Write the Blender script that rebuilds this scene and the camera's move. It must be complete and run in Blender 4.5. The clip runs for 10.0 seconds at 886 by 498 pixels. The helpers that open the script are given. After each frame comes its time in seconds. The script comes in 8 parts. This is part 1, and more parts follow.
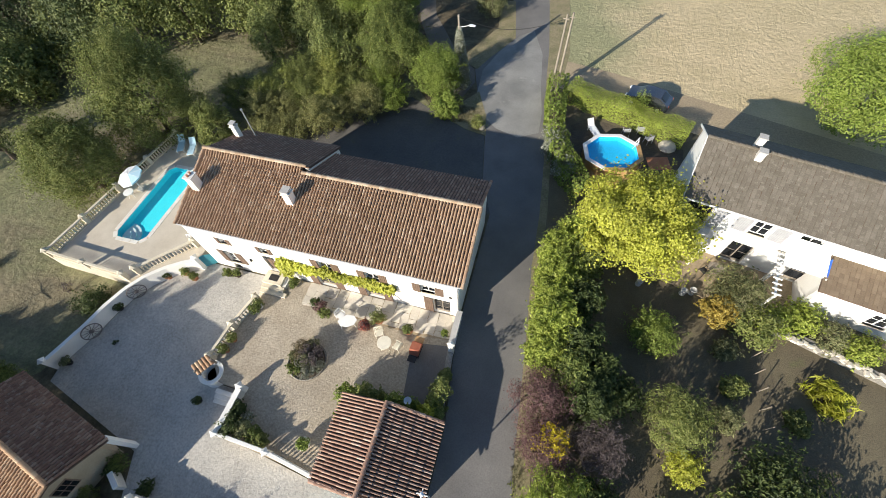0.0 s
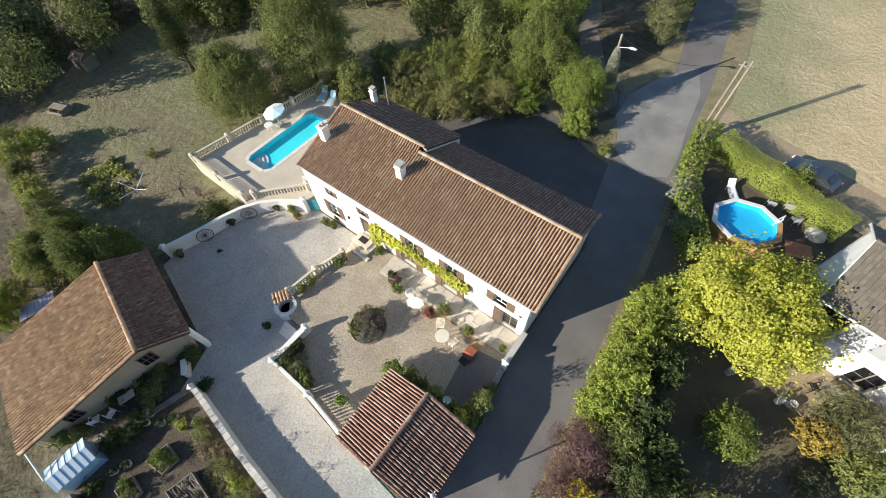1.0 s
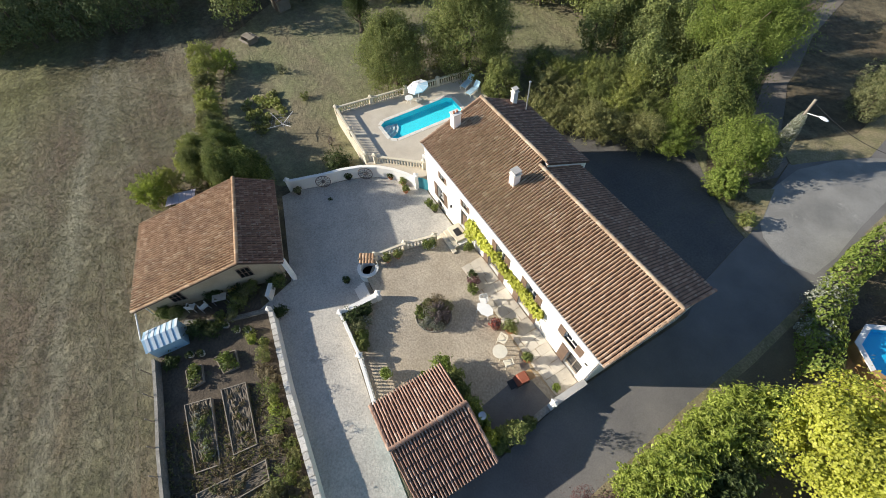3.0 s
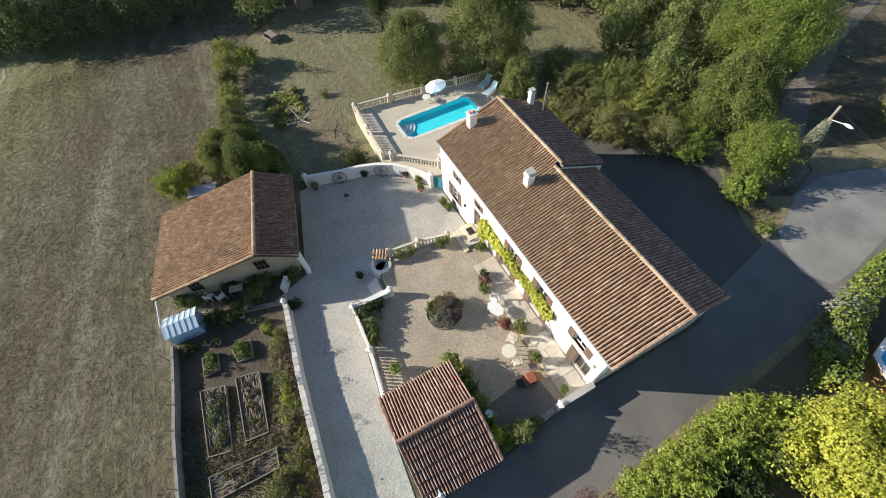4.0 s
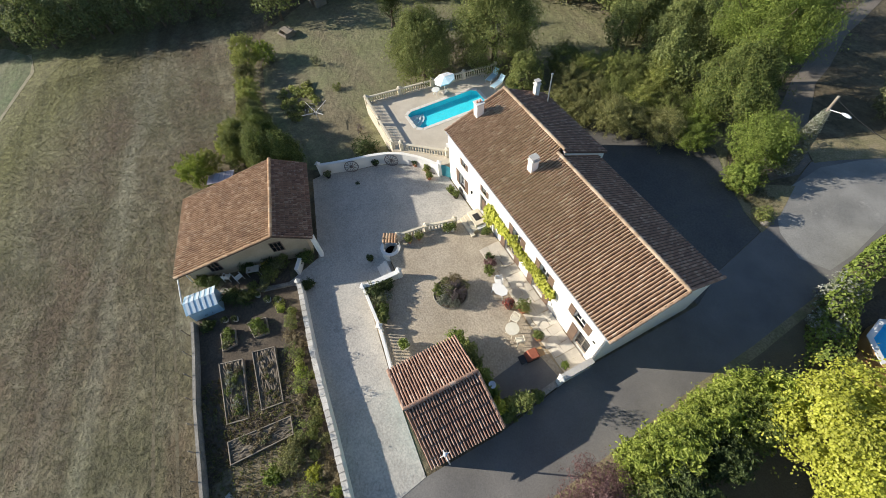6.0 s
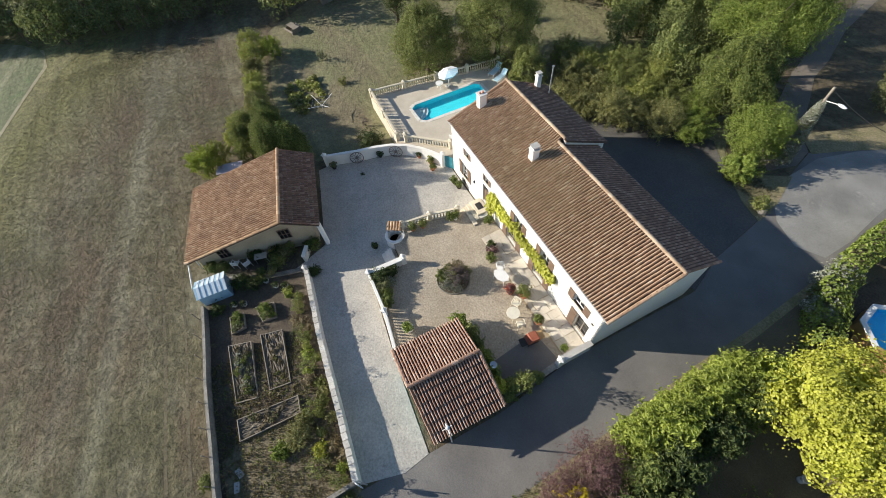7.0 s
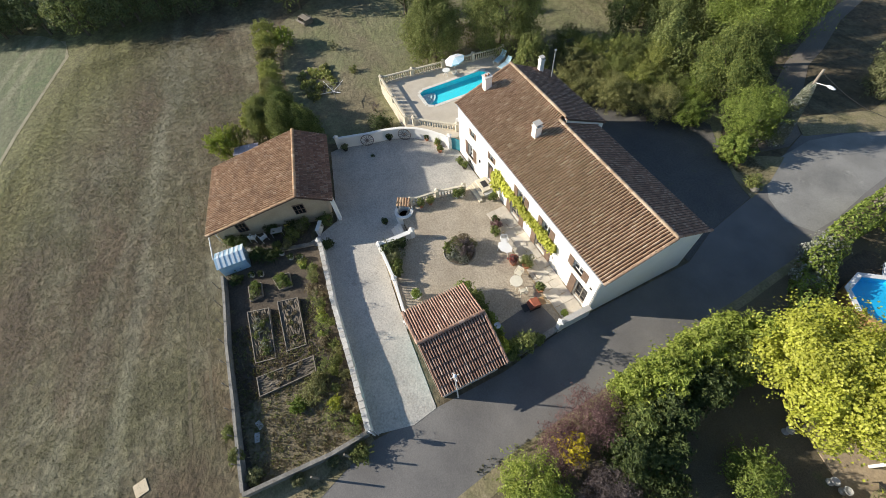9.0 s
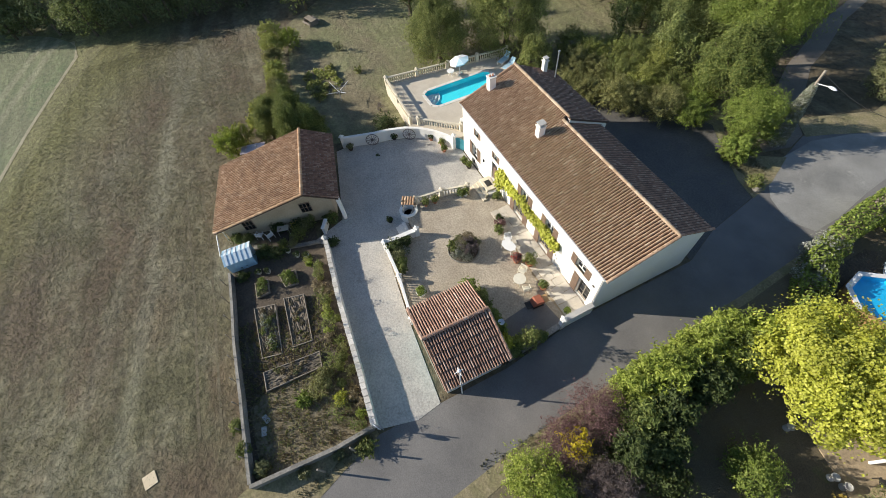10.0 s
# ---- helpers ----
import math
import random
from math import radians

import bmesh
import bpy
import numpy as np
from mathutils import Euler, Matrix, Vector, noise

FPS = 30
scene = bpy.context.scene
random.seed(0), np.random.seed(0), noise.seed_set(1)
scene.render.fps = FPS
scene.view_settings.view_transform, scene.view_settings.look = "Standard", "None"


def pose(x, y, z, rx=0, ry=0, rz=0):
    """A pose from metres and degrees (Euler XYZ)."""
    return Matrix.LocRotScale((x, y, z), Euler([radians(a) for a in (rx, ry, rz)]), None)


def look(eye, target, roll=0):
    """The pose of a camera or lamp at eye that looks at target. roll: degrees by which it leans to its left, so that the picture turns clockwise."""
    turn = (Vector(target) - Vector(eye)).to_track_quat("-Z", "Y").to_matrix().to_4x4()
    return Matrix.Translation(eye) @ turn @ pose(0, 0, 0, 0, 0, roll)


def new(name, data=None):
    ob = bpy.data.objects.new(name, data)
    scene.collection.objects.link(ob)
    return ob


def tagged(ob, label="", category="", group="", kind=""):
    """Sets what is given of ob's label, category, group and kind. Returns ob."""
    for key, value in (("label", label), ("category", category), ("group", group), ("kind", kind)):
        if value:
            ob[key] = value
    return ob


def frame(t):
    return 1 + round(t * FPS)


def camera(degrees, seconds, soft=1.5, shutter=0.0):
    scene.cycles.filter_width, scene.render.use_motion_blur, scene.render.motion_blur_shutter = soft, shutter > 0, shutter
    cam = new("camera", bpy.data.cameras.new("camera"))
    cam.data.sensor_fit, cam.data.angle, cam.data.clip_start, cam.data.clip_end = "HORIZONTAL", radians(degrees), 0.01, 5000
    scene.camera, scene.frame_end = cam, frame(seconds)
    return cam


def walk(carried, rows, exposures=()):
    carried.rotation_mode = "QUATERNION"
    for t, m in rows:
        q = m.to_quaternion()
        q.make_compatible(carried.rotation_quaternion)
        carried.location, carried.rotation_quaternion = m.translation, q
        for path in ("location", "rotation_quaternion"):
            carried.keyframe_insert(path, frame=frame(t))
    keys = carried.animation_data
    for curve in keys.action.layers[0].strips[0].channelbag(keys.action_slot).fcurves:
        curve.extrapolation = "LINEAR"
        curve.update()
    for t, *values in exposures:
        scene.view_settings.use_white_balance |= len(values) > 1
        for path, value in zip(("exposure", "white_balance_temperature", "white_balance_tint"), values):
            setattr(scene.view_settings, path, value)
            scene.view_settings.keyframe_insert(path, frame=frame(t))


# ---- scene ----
cam = camera(93.4, 10.0, soft=0.85)
PATH = [
    (0, (2.839, -10.656, 26.891), (2.489, -9.667, 25.189), -4.3),
    (0.5, (2.5, -10.53, 27.008), (1.953, -9.632, 25.307), -3.8),
    (1, (2.195, -10.364, 26.962), (1.515, -9.559, 25.263), -3.6),
    (1.5, (2.026, -10.214, 26.977), (1.25, -9.495, 25.28), -3.8),
    (2, (1.982, -9.978, 26.935), (1.15, -9.323, 25.238), -4.3),
    (2.5, (1.873, -9.969, 26.934), (0.983, -9.386, 25.241), -4.2),
    (3, (1.862, -9.895, 26.957), (0.909, -9.419, 25.264), -4.3),
    (4.5, (2.368, -9.989, 27.267), (1.382, -9.577, 25.577), -5.7),
    (5, (2.747, -10.158, 27.371), (1.753, -9.756, 25.683), -6.0),
    (5.5, (3.208, -10.407, 27.462), (2.209, -10.014, 25.775), -6.4),
    (7, (4.841, -11.209, 27.685), (3.83, -10.836, 25.999), -7.2),
    (7.5, (5.475, -11.598, 27.741), (4.46, -11.227, 26.058), -7.2),
    (8, (6.087, -11.995, 27.801), (5.069, -11.625, 26.12), -7.3),
    (8.5, (6.729, -12.334, 27.894), (5.71, -11.969, 26.212), -7.5),
    (9, (7.182, -12.644, 28.0), (6.162, -12.284, 26.318), -7.6),
    (9.5, (7.426, -12.878, 28.089), (6.402, -12.519, 26.409), -7.7),
    (10, (7.5, -12.964, 28.205), (6.471, -12.611, 26.527), -7.8),
]
walk(cam, [(t, look(eye, target, roll)) for t, eye, target, roll in PATH], exposures=[(0, 0.66), (2, 0.64), (4.5, 0.57), (10, 0.57)])

# ---- world and light ----
SUN_AZ, SUN_EL = math.atan2(-0.53, -0.848), radians(22)
world = bpy.data.worlds.new("world")
scene.world = world
world.use_nodes = True
wn = world.node_tree
sky = wn.nodes.new("ShaderNodeTexSky")
sky.sky_type, sky.sun_disc = "NISHITA", False
sky.sun_elevation, sky.sun_rotation = SUN_EL, SUN_AZ
sky.air_density, sky.dust_density, sky.ozone_density = 1.0, 0.3, 2.9
bg = wn.nodes["Background"]
bg.inputs["Strength"].default_value = 0.095
wn.links.new(sky.outputs["Color"], bg.inputs["Color"])
sun_data = bpy.data.lights.new("sun", "SUN")
sun_data.energy, sun_data.angle, sun_data.color = 5.0, radians(0.55), (1.0, 0.93, 0.815)
sun = new("sun", sun_data)
sun_dir = Vector((0.53 * math.cos(SUN_EL), 0.848 * math.cos(SUN_EL), -math.sin(SUN_EL)))
sun.rotation_euler = sun_dir.to_track_quat("-Z", "Y").to_euler()
sun.location = (-30, -40, 40)

# ---- materials ----
def link(nt, a, b):
    nt.links.new(a, b)


def noise_node(nt, pos, scale, detail=4.0, rough=0.55):
    n = nt.nodes.new("ShaderNodeTexNoise")
    n.inputs["Scale"].default_value, n.inputs["Detail"].default_value = scale, detail
    n.inputs["Roughness"].default_value = rough
    link(nt, pos, n.inputs["Vector"])
    return n.outputs["Fac"]


def ramp_node(nt, fac, stops):
    r = nt.nodes.new("ShaderNodeValToRGB")
    el = r.color_ramp.elements
    while len(el) < len(stops):
        el.new(0.5)
    for e, (p, c) in zip(el, stops):
        e.position, e.color = p, (*c, 1)
    link(nt, fac, r.inputs["Fac"])
    return r.outputs["Color"]


def mix_node(nt, kind, fac, a, b):
    m = nt.nodes.new("ShaderNodeMix")
    m.data_type, m.blend_type = "RGBA", kind
    for sock, v in ((m.inputs[0], fac), (m.inputs[6], a), (m.inputs[7], b)):
        if hasattr(v, "is_linked"):
            link(nt, v, sock)
        else:
            sock.default_value = v if isinstance(v, float) else (*v, 1)
    return m.outputs[2]


def blank(name):
    m = bpy.data.materials.new(name)
    m.use_nodes = True
    nt = m.node_tree
    p = nt.nodes["Principled BSDF"]
    pos = nt.nodes.new("ShaderNodeNewGeometry").outputs["Position"]
    return m, nt, p, pos


def surface(name, c1, c2, big=0.4, fine=8.0, rough=0.85, bump=0.3, depth=0.02, c3=None, spots=0.0, spot_scale=2.0, vary=0.35, metal=0.0, island=0.0, obj=0.0):
    """Two-scale mottled surface: c1 to c2 over the large scale, grain on the fine one, c3 in spots."""
    m, nt, p, pos = blank(name)
    col = ramp_node(nt, noise_node(nt, pos, big, 5), [(0.32, c1), (0.68, c2)])
    if c3:
        f = nt.nodes.new("ShaderNodeMapRange")
        f.inputs["From Min"].default_value, f.inputs["From Max"].default_value = 0.66 - spots, 0.78 - spots
        link(nt, noise_node(nt, pos, spot_scale, 6, 0.65), f.inputs["Value"])
        col = mix_node(nt, "MIX", f.outputs[0], col, c3)
    g = noise_node(nt, pos, fine, 6, 0.7)
    grain = ramp_node(nt, g, [(0.25, (1 - vary,) * 3), (0.75, (1 + vary,) * 3)])
    col = mix_node(nt, "MULTIPLY", 1.0, col, grain)
    for amount, source in ((island, "island"), (obj, "obj")):
        if amount:
            if source == "island":
                r = nt.nodes.new("ShaderNodeNewGeometry").outputs["Random Per Island"]
            else:
                r = nt.nodes.new("ShaderNodeObjectInfo").outputs["Random"]
            col = mix_node(nt, "MULTIPLY", 1.0, col, ramp_node(nt, r, [(0.0, (1 - amount,) * 3), (1.0, (1 + amount,) * 3)]))
    link(nt, col, p.inputs["Base Color"])
    p.inputs["Roughness"].default_value, p.inputs["Metallic"].default_value = rough, metal
    if bump:
        b = nt.nodes.new("ShaderNodeBump")
        b.inputs["Strength"].default_value, b.inputs["Distance"].default_value = bump, depth
        link(nt, g, b.inputs["Height"])
        link(nt, b.outputs["Normal"], p.inputs["Normal"])
    return m


def tile_mat(name, stops, moss=(0.10, 0.09, 0.05), lichen=None, cover=0.65):
    """Fired clay whose tone changes from tile to tile, with patches of weathering."""
    m, nt, p, pos = blank(name)
    both = nt.nodes.new("ShaderNodeMath")
    both.operation = "ADD"
    link(nt, nt.nodes.new("ShaderNodeNewGeometry").outputs["Random Per Island"], both.inputs[0])
    link(nt, nt.nodes.new("ShaderNodeObjectInfo").outputs["Random"], both.inputs[1])
    wrap = nt.nodes.new("ShaderNodeMath")
    wrap.operation = "FRACT"
    link(nt, both.outputs[0], wrap.inputs[0])
    col = ramp_node(nt, wrap.outputs[0], stops)
    f = nt.nodes.new("ShaderNodeMapRange")
    f.inputs["From Min"].default_value, f.inputs["From Max"].default_value, f.inputs["To Max"].default_value = 0.48, 0.8 - 0.35 * (cover - 0.65), cover
    link(nt, noise_node(nt, pos, 0.9, 7, 0.7), f.inputs["Value"])
    col = mix_node(nt, "MIX", f.outputs[0], col, moss)
    if lichen:
        f = nt.nodes.new("ShaderNodeMapRange")
        f.inputs["From Min"].default_value, f.inputs["From Max"].default_value, f.inputs["To Max"].default_value = 0.56, 0.68, 0.8
        link(nt, noise_node(nt, pos, 5.0, 5, 0.7), f.inputs["Value"])
        col = mix_node(nt, "MIX", f.outputs[0], col, lichen)
    g = noise_node(nt, pos, 22, 4, 0.7)
    col = mix_node(nt, "MULTIPLY", 1.0, col, ramp_node(nt, g, [(0.25, (0.75,) * 3), (0.75, (1.22,) * 3)]))
    link(nt, col, p.inputs["Base Color"])
    p.inputs["Roughness"].default_value = 0.86
    return m


def leaf_mat(name, dark, mid, light, trans=0.32, patch=0.5):
    """Leaves: tone by leaf and by larger patches; some light passes through."""
    m, nt, p, pos = blank(name)
    r = nt.nodes.new("ShaderNodeNewGeometry").outputs["Random Per Island"]
    col = ramp_node(nt, r, [(0.0, dark), (0.5, mid), (1.0, light)])
    col = mix_node(nt, "MULTIPLY", 1.0, col, ramp_node(nt, noise_node(nt, pos, patch, 4), [(0.3, (0.7,) * 3), (0.7, (1.25,) * 3)]))
    link(nt, col, p.inputs["Base Color"])
    p.inputs["Roughness"].default_value = 0.55
    p.inputs["Specular IOR Level"].default_value = 0.3
    t = nt.nodes.new("ShaderNodeBsdfTranslucent")
    link(nt, col, t.inputs["Color"])
    mx = nt.nodes.new("ShaderNodeMixShader")
    mx.inputs["Fac"].default_value = trans
    link(nt, p.outputs[0], mx.inputs[1])
    link(nt, t.outputs[0], mx.inputs[2])
    link(nt, mx.outputs[0], nt.nodes["Material Output"].inputs["Surface"])
    return m


def meadow(name, c1, c2, c3, big=0.05, contrast=0.6, streak=0.19, edge=None, tuft=0.3, brown=None, zones=()):
    """Mown grass: broad patches, mowing streaks along x, straw flecks, tufts and a coarse grain."""
    m, nt, p, pos = blank(name)
    col = ramp_node(nt, noise_node(nt, pos, big, 7, 0.62), [(0.36, c1), (0.62, c2)])
    f = nt.nodes.new("ShaderNodeMapRange")
    f.inputs["From Min"].default_value, f.inputs["From Max"].default_value, f.inputs["To Max"].default_value = 0.46, 0.72, 0.75
    link(nt, noise_node(nt, pos, big * 4, 8, 0.72), f.inputs["Value"])
    col = mix_node(nt, "MIX", f.outputs[0], col, c3)
    if brown:
        # rusty dry patches of seed heads
        sh, f = nt.nodes.new("ShaderNodeMapping"), nt.nodes.new("ShaderNodeMapRange")
        sh.inputs["Location"].default_value, sh.inputs["Scale"].default_value = (31.0, 17.0, 3.0), (0.07, 0.13, 0.1)
        link(nt, pos, sh.inputs["Vector"])
        f.inputs["From Min"].default_value, f.inputs["From Max"].default_value, f.inputs["To Max"].default_value = 0.45, 0.6, 0.9
        link(nt, noise_node(nt, sh.outputs[0], 1.0, 9, 0.66), f.inputs["Value"])
        col = mix_node(nt, "MIX", f.outputs[0], col, brown)
    if edge:
        # greener growth towards the lane, with a ragged border
        xyz, wob = nt.nodes.new("ShaderNodeSeparateXYZ"), nt.nodes.new("ShaderNodeMath")
        link(nt, pos, xyz.inputs[0])
        wob.operation = "MULTIPLY_ADD"
        link(nt, noise_node(nt, pos, 0.11, 6, 0.65), wob.inputs[0])
        wob.inputs[1].default_value = 26.0
        link(nt, xyz.outputs["X"], wob.inputs[2])
        g2 = nt.nodes.new("ShaderNodeMapRange")
        for nm, v in (("From Min", 17.0), ("From Max", 27.0), ("To Min", 0.85), ("To Max", 0.0)):
            g2.inputs[nm].default_value = v
        link(nt, wob.outputs[0], g2.inputs["Value"])
        col = mix_node(nt, "MIX", g2.outputs[0], col, edge)
    for nx, ny, off, lo, hi, wobble, ridge, tint, amount in zones:
        # a zone of other growth on one side of a line, or along it, with a ragged border
        dot, add, fold, g2 = (nt.nodes.new("ShaderNode" + k) for k in ("VectorMath", "Math", "Math", "MapRange"))
        dot.operation, dot.inputs[1].default_value = "DOT_PRODUCT", (nx, ny, 0)
        link(nt, pos, dot.inputs[0])
        add.operation, fold.operation = "MULTIPLY_ADD", "ABSOLUTE" if ridge else "ADD"
        link(nt, noise_node(nt, pos, 0.16, 8, 0.7), add.inputs[0])
        add.inputs[1].default_value = wobble
        sh = nt.nodes.new("ShaderNodeMath")
        sh.operation, sh.inputs[1].default_value = "ADD", off - 0.5 * wobble
        link(nt, dot.outputs["Value"], sh.inputs[0])
        link(nt, sh.outputs[0], add.inputs[2])
        link(nt, add.outputs[0], fold.inputs[0])
        fold.inputs[1].default_value = 0.0
        g2.inputs["From Min"].default_value, g2.inputs["From Max"].default_value, g2.inputs["To Max"].default_value = lo, hi, amount
        link(nt, fold.outputs[0], g2.inputs["Value"])
        col = mix_node(nt, "MIX", g2.outputs[0], col, tint)
    mp = nt.nodes.new("ShaderNodeMapping")
    mp.inputs["Scale"].default_value = (0.05, 0.85, 1.0)
    mp.inputs["Rotation"].default_value = (0, 0, 0.05)
    link(nt, pos, mp.inputs["Vector"])
    col = mix_node(nt, "MULTIPLY", 1.0, col, ramp_node(nt, noise_node(nt, mp.outputs[0], 1.0, 6, 0.65), [(0.3, (1 - streak,) * 3), (0.7, (1 + streak,) * 3)]))
    t = noise_node(nt, pos, 1.7, 7, 0.66)
    col = mix_node(nt, "MULTIPLY", 1.0, col, ramp_node(nt, t, [(0.34, (1 - tuft,) * 3), (0.5, (1.0,) * 3), (0.66, (1 + tuft,) * 3)]))
    g = noise_node(nt, pos, 6.0, 8, 0.75)
    col = mix_node(nt, "MULTIPLY", 1.0, col, ramp_node(nt, g, [(0.32, (1 - contrast,) * 3), (0.5, (1.0,) * 3), (0.68, (1 + contrast,) * 3)]))
    link(nt, col, p.inputs["Base Color"])
    p.inputs["Roughness"].default_value = 0.95
    b = nt.nodes.new("ShaderNodeBump")
    b.inputs["Strength"].default_value, b.inputs["Distance"].default_value = 0.6, 0.1
    link(nt, g, b.inputs["Height"])
    b2 = nt.nodes.new("ShaderNodeBump")
    b2.inputs["Strength"].default_value, b2.inputs["Distance"].default_value = 0.55, 0.35
    link(nt, t, b2.inputs["Height"])
    link(nt, b.outputs["Normal"], b2.inputs["Normal"])
    link(nt, b2.outputs["Normal"], p.inputs["Normal"])
    return m


M = {}
M["field"] = meadow("mown_meadow", (0.104, 0.096, 0.048), (0.155, 0.13, 0.077), (0.225, 0.21, 0.138), 0.07, 0.24, 0.26, None, 0.36, (0.118, 0.084, 0.05), [
    (-0.47, -0.88, -52.6, -6.0, 2.0, 9.0, False, (0.17, 0.165, 0.05), 0.75),
    (0.17, 0.985, 32.7, 0.9, 0.2, 2.2, True, (0.25, 0.235, 0.16), 0.4),
    (0.30, 0.954, 36.5, 1.0, 0.3, 3.0, True, (0.22, 0.205, 0.135), 0.35),
    (0.10, 0.995, 20.0, 2.6, 5.5, 3.0, False, (0.125, 0.098, 0.058), 0.6)])
M["straw"] = meadow("straw_field", (0.60, 0.475, 0.285), (0.54, 0.435, 0.25), (0.47, 0.37, 0.205), 0.05, 0.14, 0.05, (0.27, 0.275, 0.14), 0.05)
M["lawn"] = meadow("dry_lawn", (0.18, 0.18, 0.082), (0.23, 0.21, 0.12), (0.165, 0.185, 0.075), 0.16, 0.3, 0.15, None, 0.22, (0.20, 0.165, 0.10))
M["crop"] = meadow("young_crop", (0.145, 0.175, 0.08), (0.18, 0.18, 0.10), (0.125, 0.18, 0.068), 0.06, 0.25, 0.2, None, 0.2, None, [(0.33, 0.944, 62.0, 0.7, 0.3, 0.6, True, (0.27, 0.26, 0.16), 0.6), (0.33, 0.944, 59.8, 0.7, 0.3, 0.6, True, (0.27, 0.26, 0.16), 0.6), (0.33, 0.944, 72.0, 0.7, 0.3, 0.6, True, (0.27, 0.26, 0.16), 0.6)])
M["verge"] = surface("dry_verge", (0.30, 0.245, 0.145), (0.185, 0.17, 0.08), 0.9, 7, 0.95, 0.7, 0.06, (0.38, 0.32, 0.21), 0.06, 2.5, 0.45)
M["asphalt"] = surface("old_asphalt", (0.14, 0.132, 0.124), (0.205, 0.192, 0.176), 0.3, 14, 0.9, 0.5, 0.02, (0.26, 0.242, 0.218), 0.0, 0.7, 0.3)
M["drive"] = surface("pale_limestone_gravel", (0.40, 0.375, 0.335), (0.505, 0.475, 0.42), 0.55, 7, 0.95, 0.8, 0.045, (0.33, 0.305, 0.27), 0.06, 1.3, 0.34)
M["gravel"] = surface("brown_pea_gravel", (0.36, 0.30, 0.222), (0.47, 0.40, 0.305), 0.5, 8, 0.95, 0.8, 0.05, (0.29, 0.238, 0.172), 0.05, 2.0, 0.42)
M["soil"] = surface("garden_soil", (0.078, 0.06, 0.043), (0.128, 0.102, 0.072), 0.7, 7, 0.95, 1.0, 0.08, (0.14, 0.13, 0.065), 0.06, 1.3, 0.5)
M["clods"] = surface("dug_clods", (0.12, 0.098, 0.072), (0.20, 0.168, 0.126), 2.2, 12, 0.95, 1.0, 0.06, (0.27, 0.24, 0.19), 0.08, 4.0, 0.5)
M["litter"] = surface("leaf_litter", (0.115, 0.092, 0.058), (0.17, 0.142, 0.085), 0.35, 12, 0.95, 0.7, 0.05, (0.135, 0.135, 0.06), 0.05, 0.6, 0.45)
M["dirt"] = surface("packed_dirt", (0.33, 0.255, 0.165), (0.40, 0.315, 0.20), 0.2, 6, 0.95, 0.6, 0.05, (0.25, 0.215, 0.12), 0.02, 0.7, 0.35)
M["white"] = surface("white_render", (0.80, 0.77, 0.71), (0.84, 0.82, 0.77), 0.5, 18, 0.9, 0.25, 0.01, (0.70, 0.67, 0.60), -0.05, 1.2, 0.06)
M["oldwhite"] = surface("weathered_white_render", (0.66, 0.62, 0.55), (0.76, 0.73, 0.67), 0.8, 14, 0.92, 0.3, 0.01, (0.46, 0.43, 0.37), 0.0, 2.2, 0.14)
M["ochre"] = surface("ochre_render", (0.42, 0.33, 0.22), (0.50, 0.405, 0.285), 0.8, 12, 0.92, 0.4, 0.015, (0.30, 0.24, 0.165), 0.03, 1.5, 0.18)
M["stone"] = surface("reconstituted_stone", (0.62, 0.54, 0.40), (0.70, 0.63, 0.49), 1.5, 16, 0.9, 0.3, 0.01, (0.42, 0.37, 0.27), 0.0, 3.0, 0.14, obj=0.08)
M["greystone"] = surface("grey_stone_wall", (0.20, 0.185, 0.16), (0.31, 0.285, 0.245), 1.6, 9, 0.92, 0.8, 0.04, (0.14, 0.13, 0.10), 0.05, 2.5, 0.4, obj=0.12)
M["paving"] = surface("limestone_paving", (0.55, 0.49, 0.40), (0.66, 0.60, 0.50), 1.2, 10, 0.85, 0.3, 0.01, (0.43, 0.37, 0.29), 0.0, 2.5, 0.14, obj=0.13)
M["deck"] = surface("pool_paving", (0.53, 0.46, 0.36), (0.62, 0.55, 0.44), 0.9, 14, 0.85, 0.25, 0.01, (0.46, 0.40, 0.31), 0.02, 1.4, 0.1, obj=0.06)
M["coping"] = surface("pool_coping", (0.70, 0.66, 0.58), (0.76, 0.72, 0.64), 1.0, 14, 0.8, 0.15, 0.005, obj=0.05, vary=0.08)
M["poolblue"] = surface("pool_liner", (0.05, 0.74, 0.83), (0.07, 0.78, 0.86), 0.7, 4, 0.5, 0.0, vary=0.05)
M["octliner"] = surface("pool_liner_blue", (0.02, 0.50, 0.82), (0.03, 0.55, 0.86), 0.7, 4, 0.5, 0.0, vary=0.08)
M["roof"] = tile_mat("brown_canal_tiles", [(0.0, (0.335, 0.214, 0.134)), (0.3, (0.41, 0.266, 0.169)), (0.75, (0.465, 0.312, 0.204)), (0.95, (0.515, 0.365, 0.248)), (1.0, (0.63, 0.48, 0.345))], (0.335, 0.222, 0.13))
M["ridgeclay"] = tile_mat("pale_ridge_tiles", [(0.0, (0.36, 0.25, 0.16)), (0.5, (0.44, 0.32, 0.215)), (1.0, (0.55, 0.43, 0.31))], (0.30, 0.22, 0.145))
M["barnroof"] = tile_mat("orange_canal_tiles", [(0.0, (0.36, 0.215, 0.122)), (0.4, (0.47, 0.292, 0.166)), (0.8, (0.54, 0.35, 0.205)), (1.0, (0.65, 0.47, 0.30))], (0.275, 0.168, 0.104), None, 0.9)
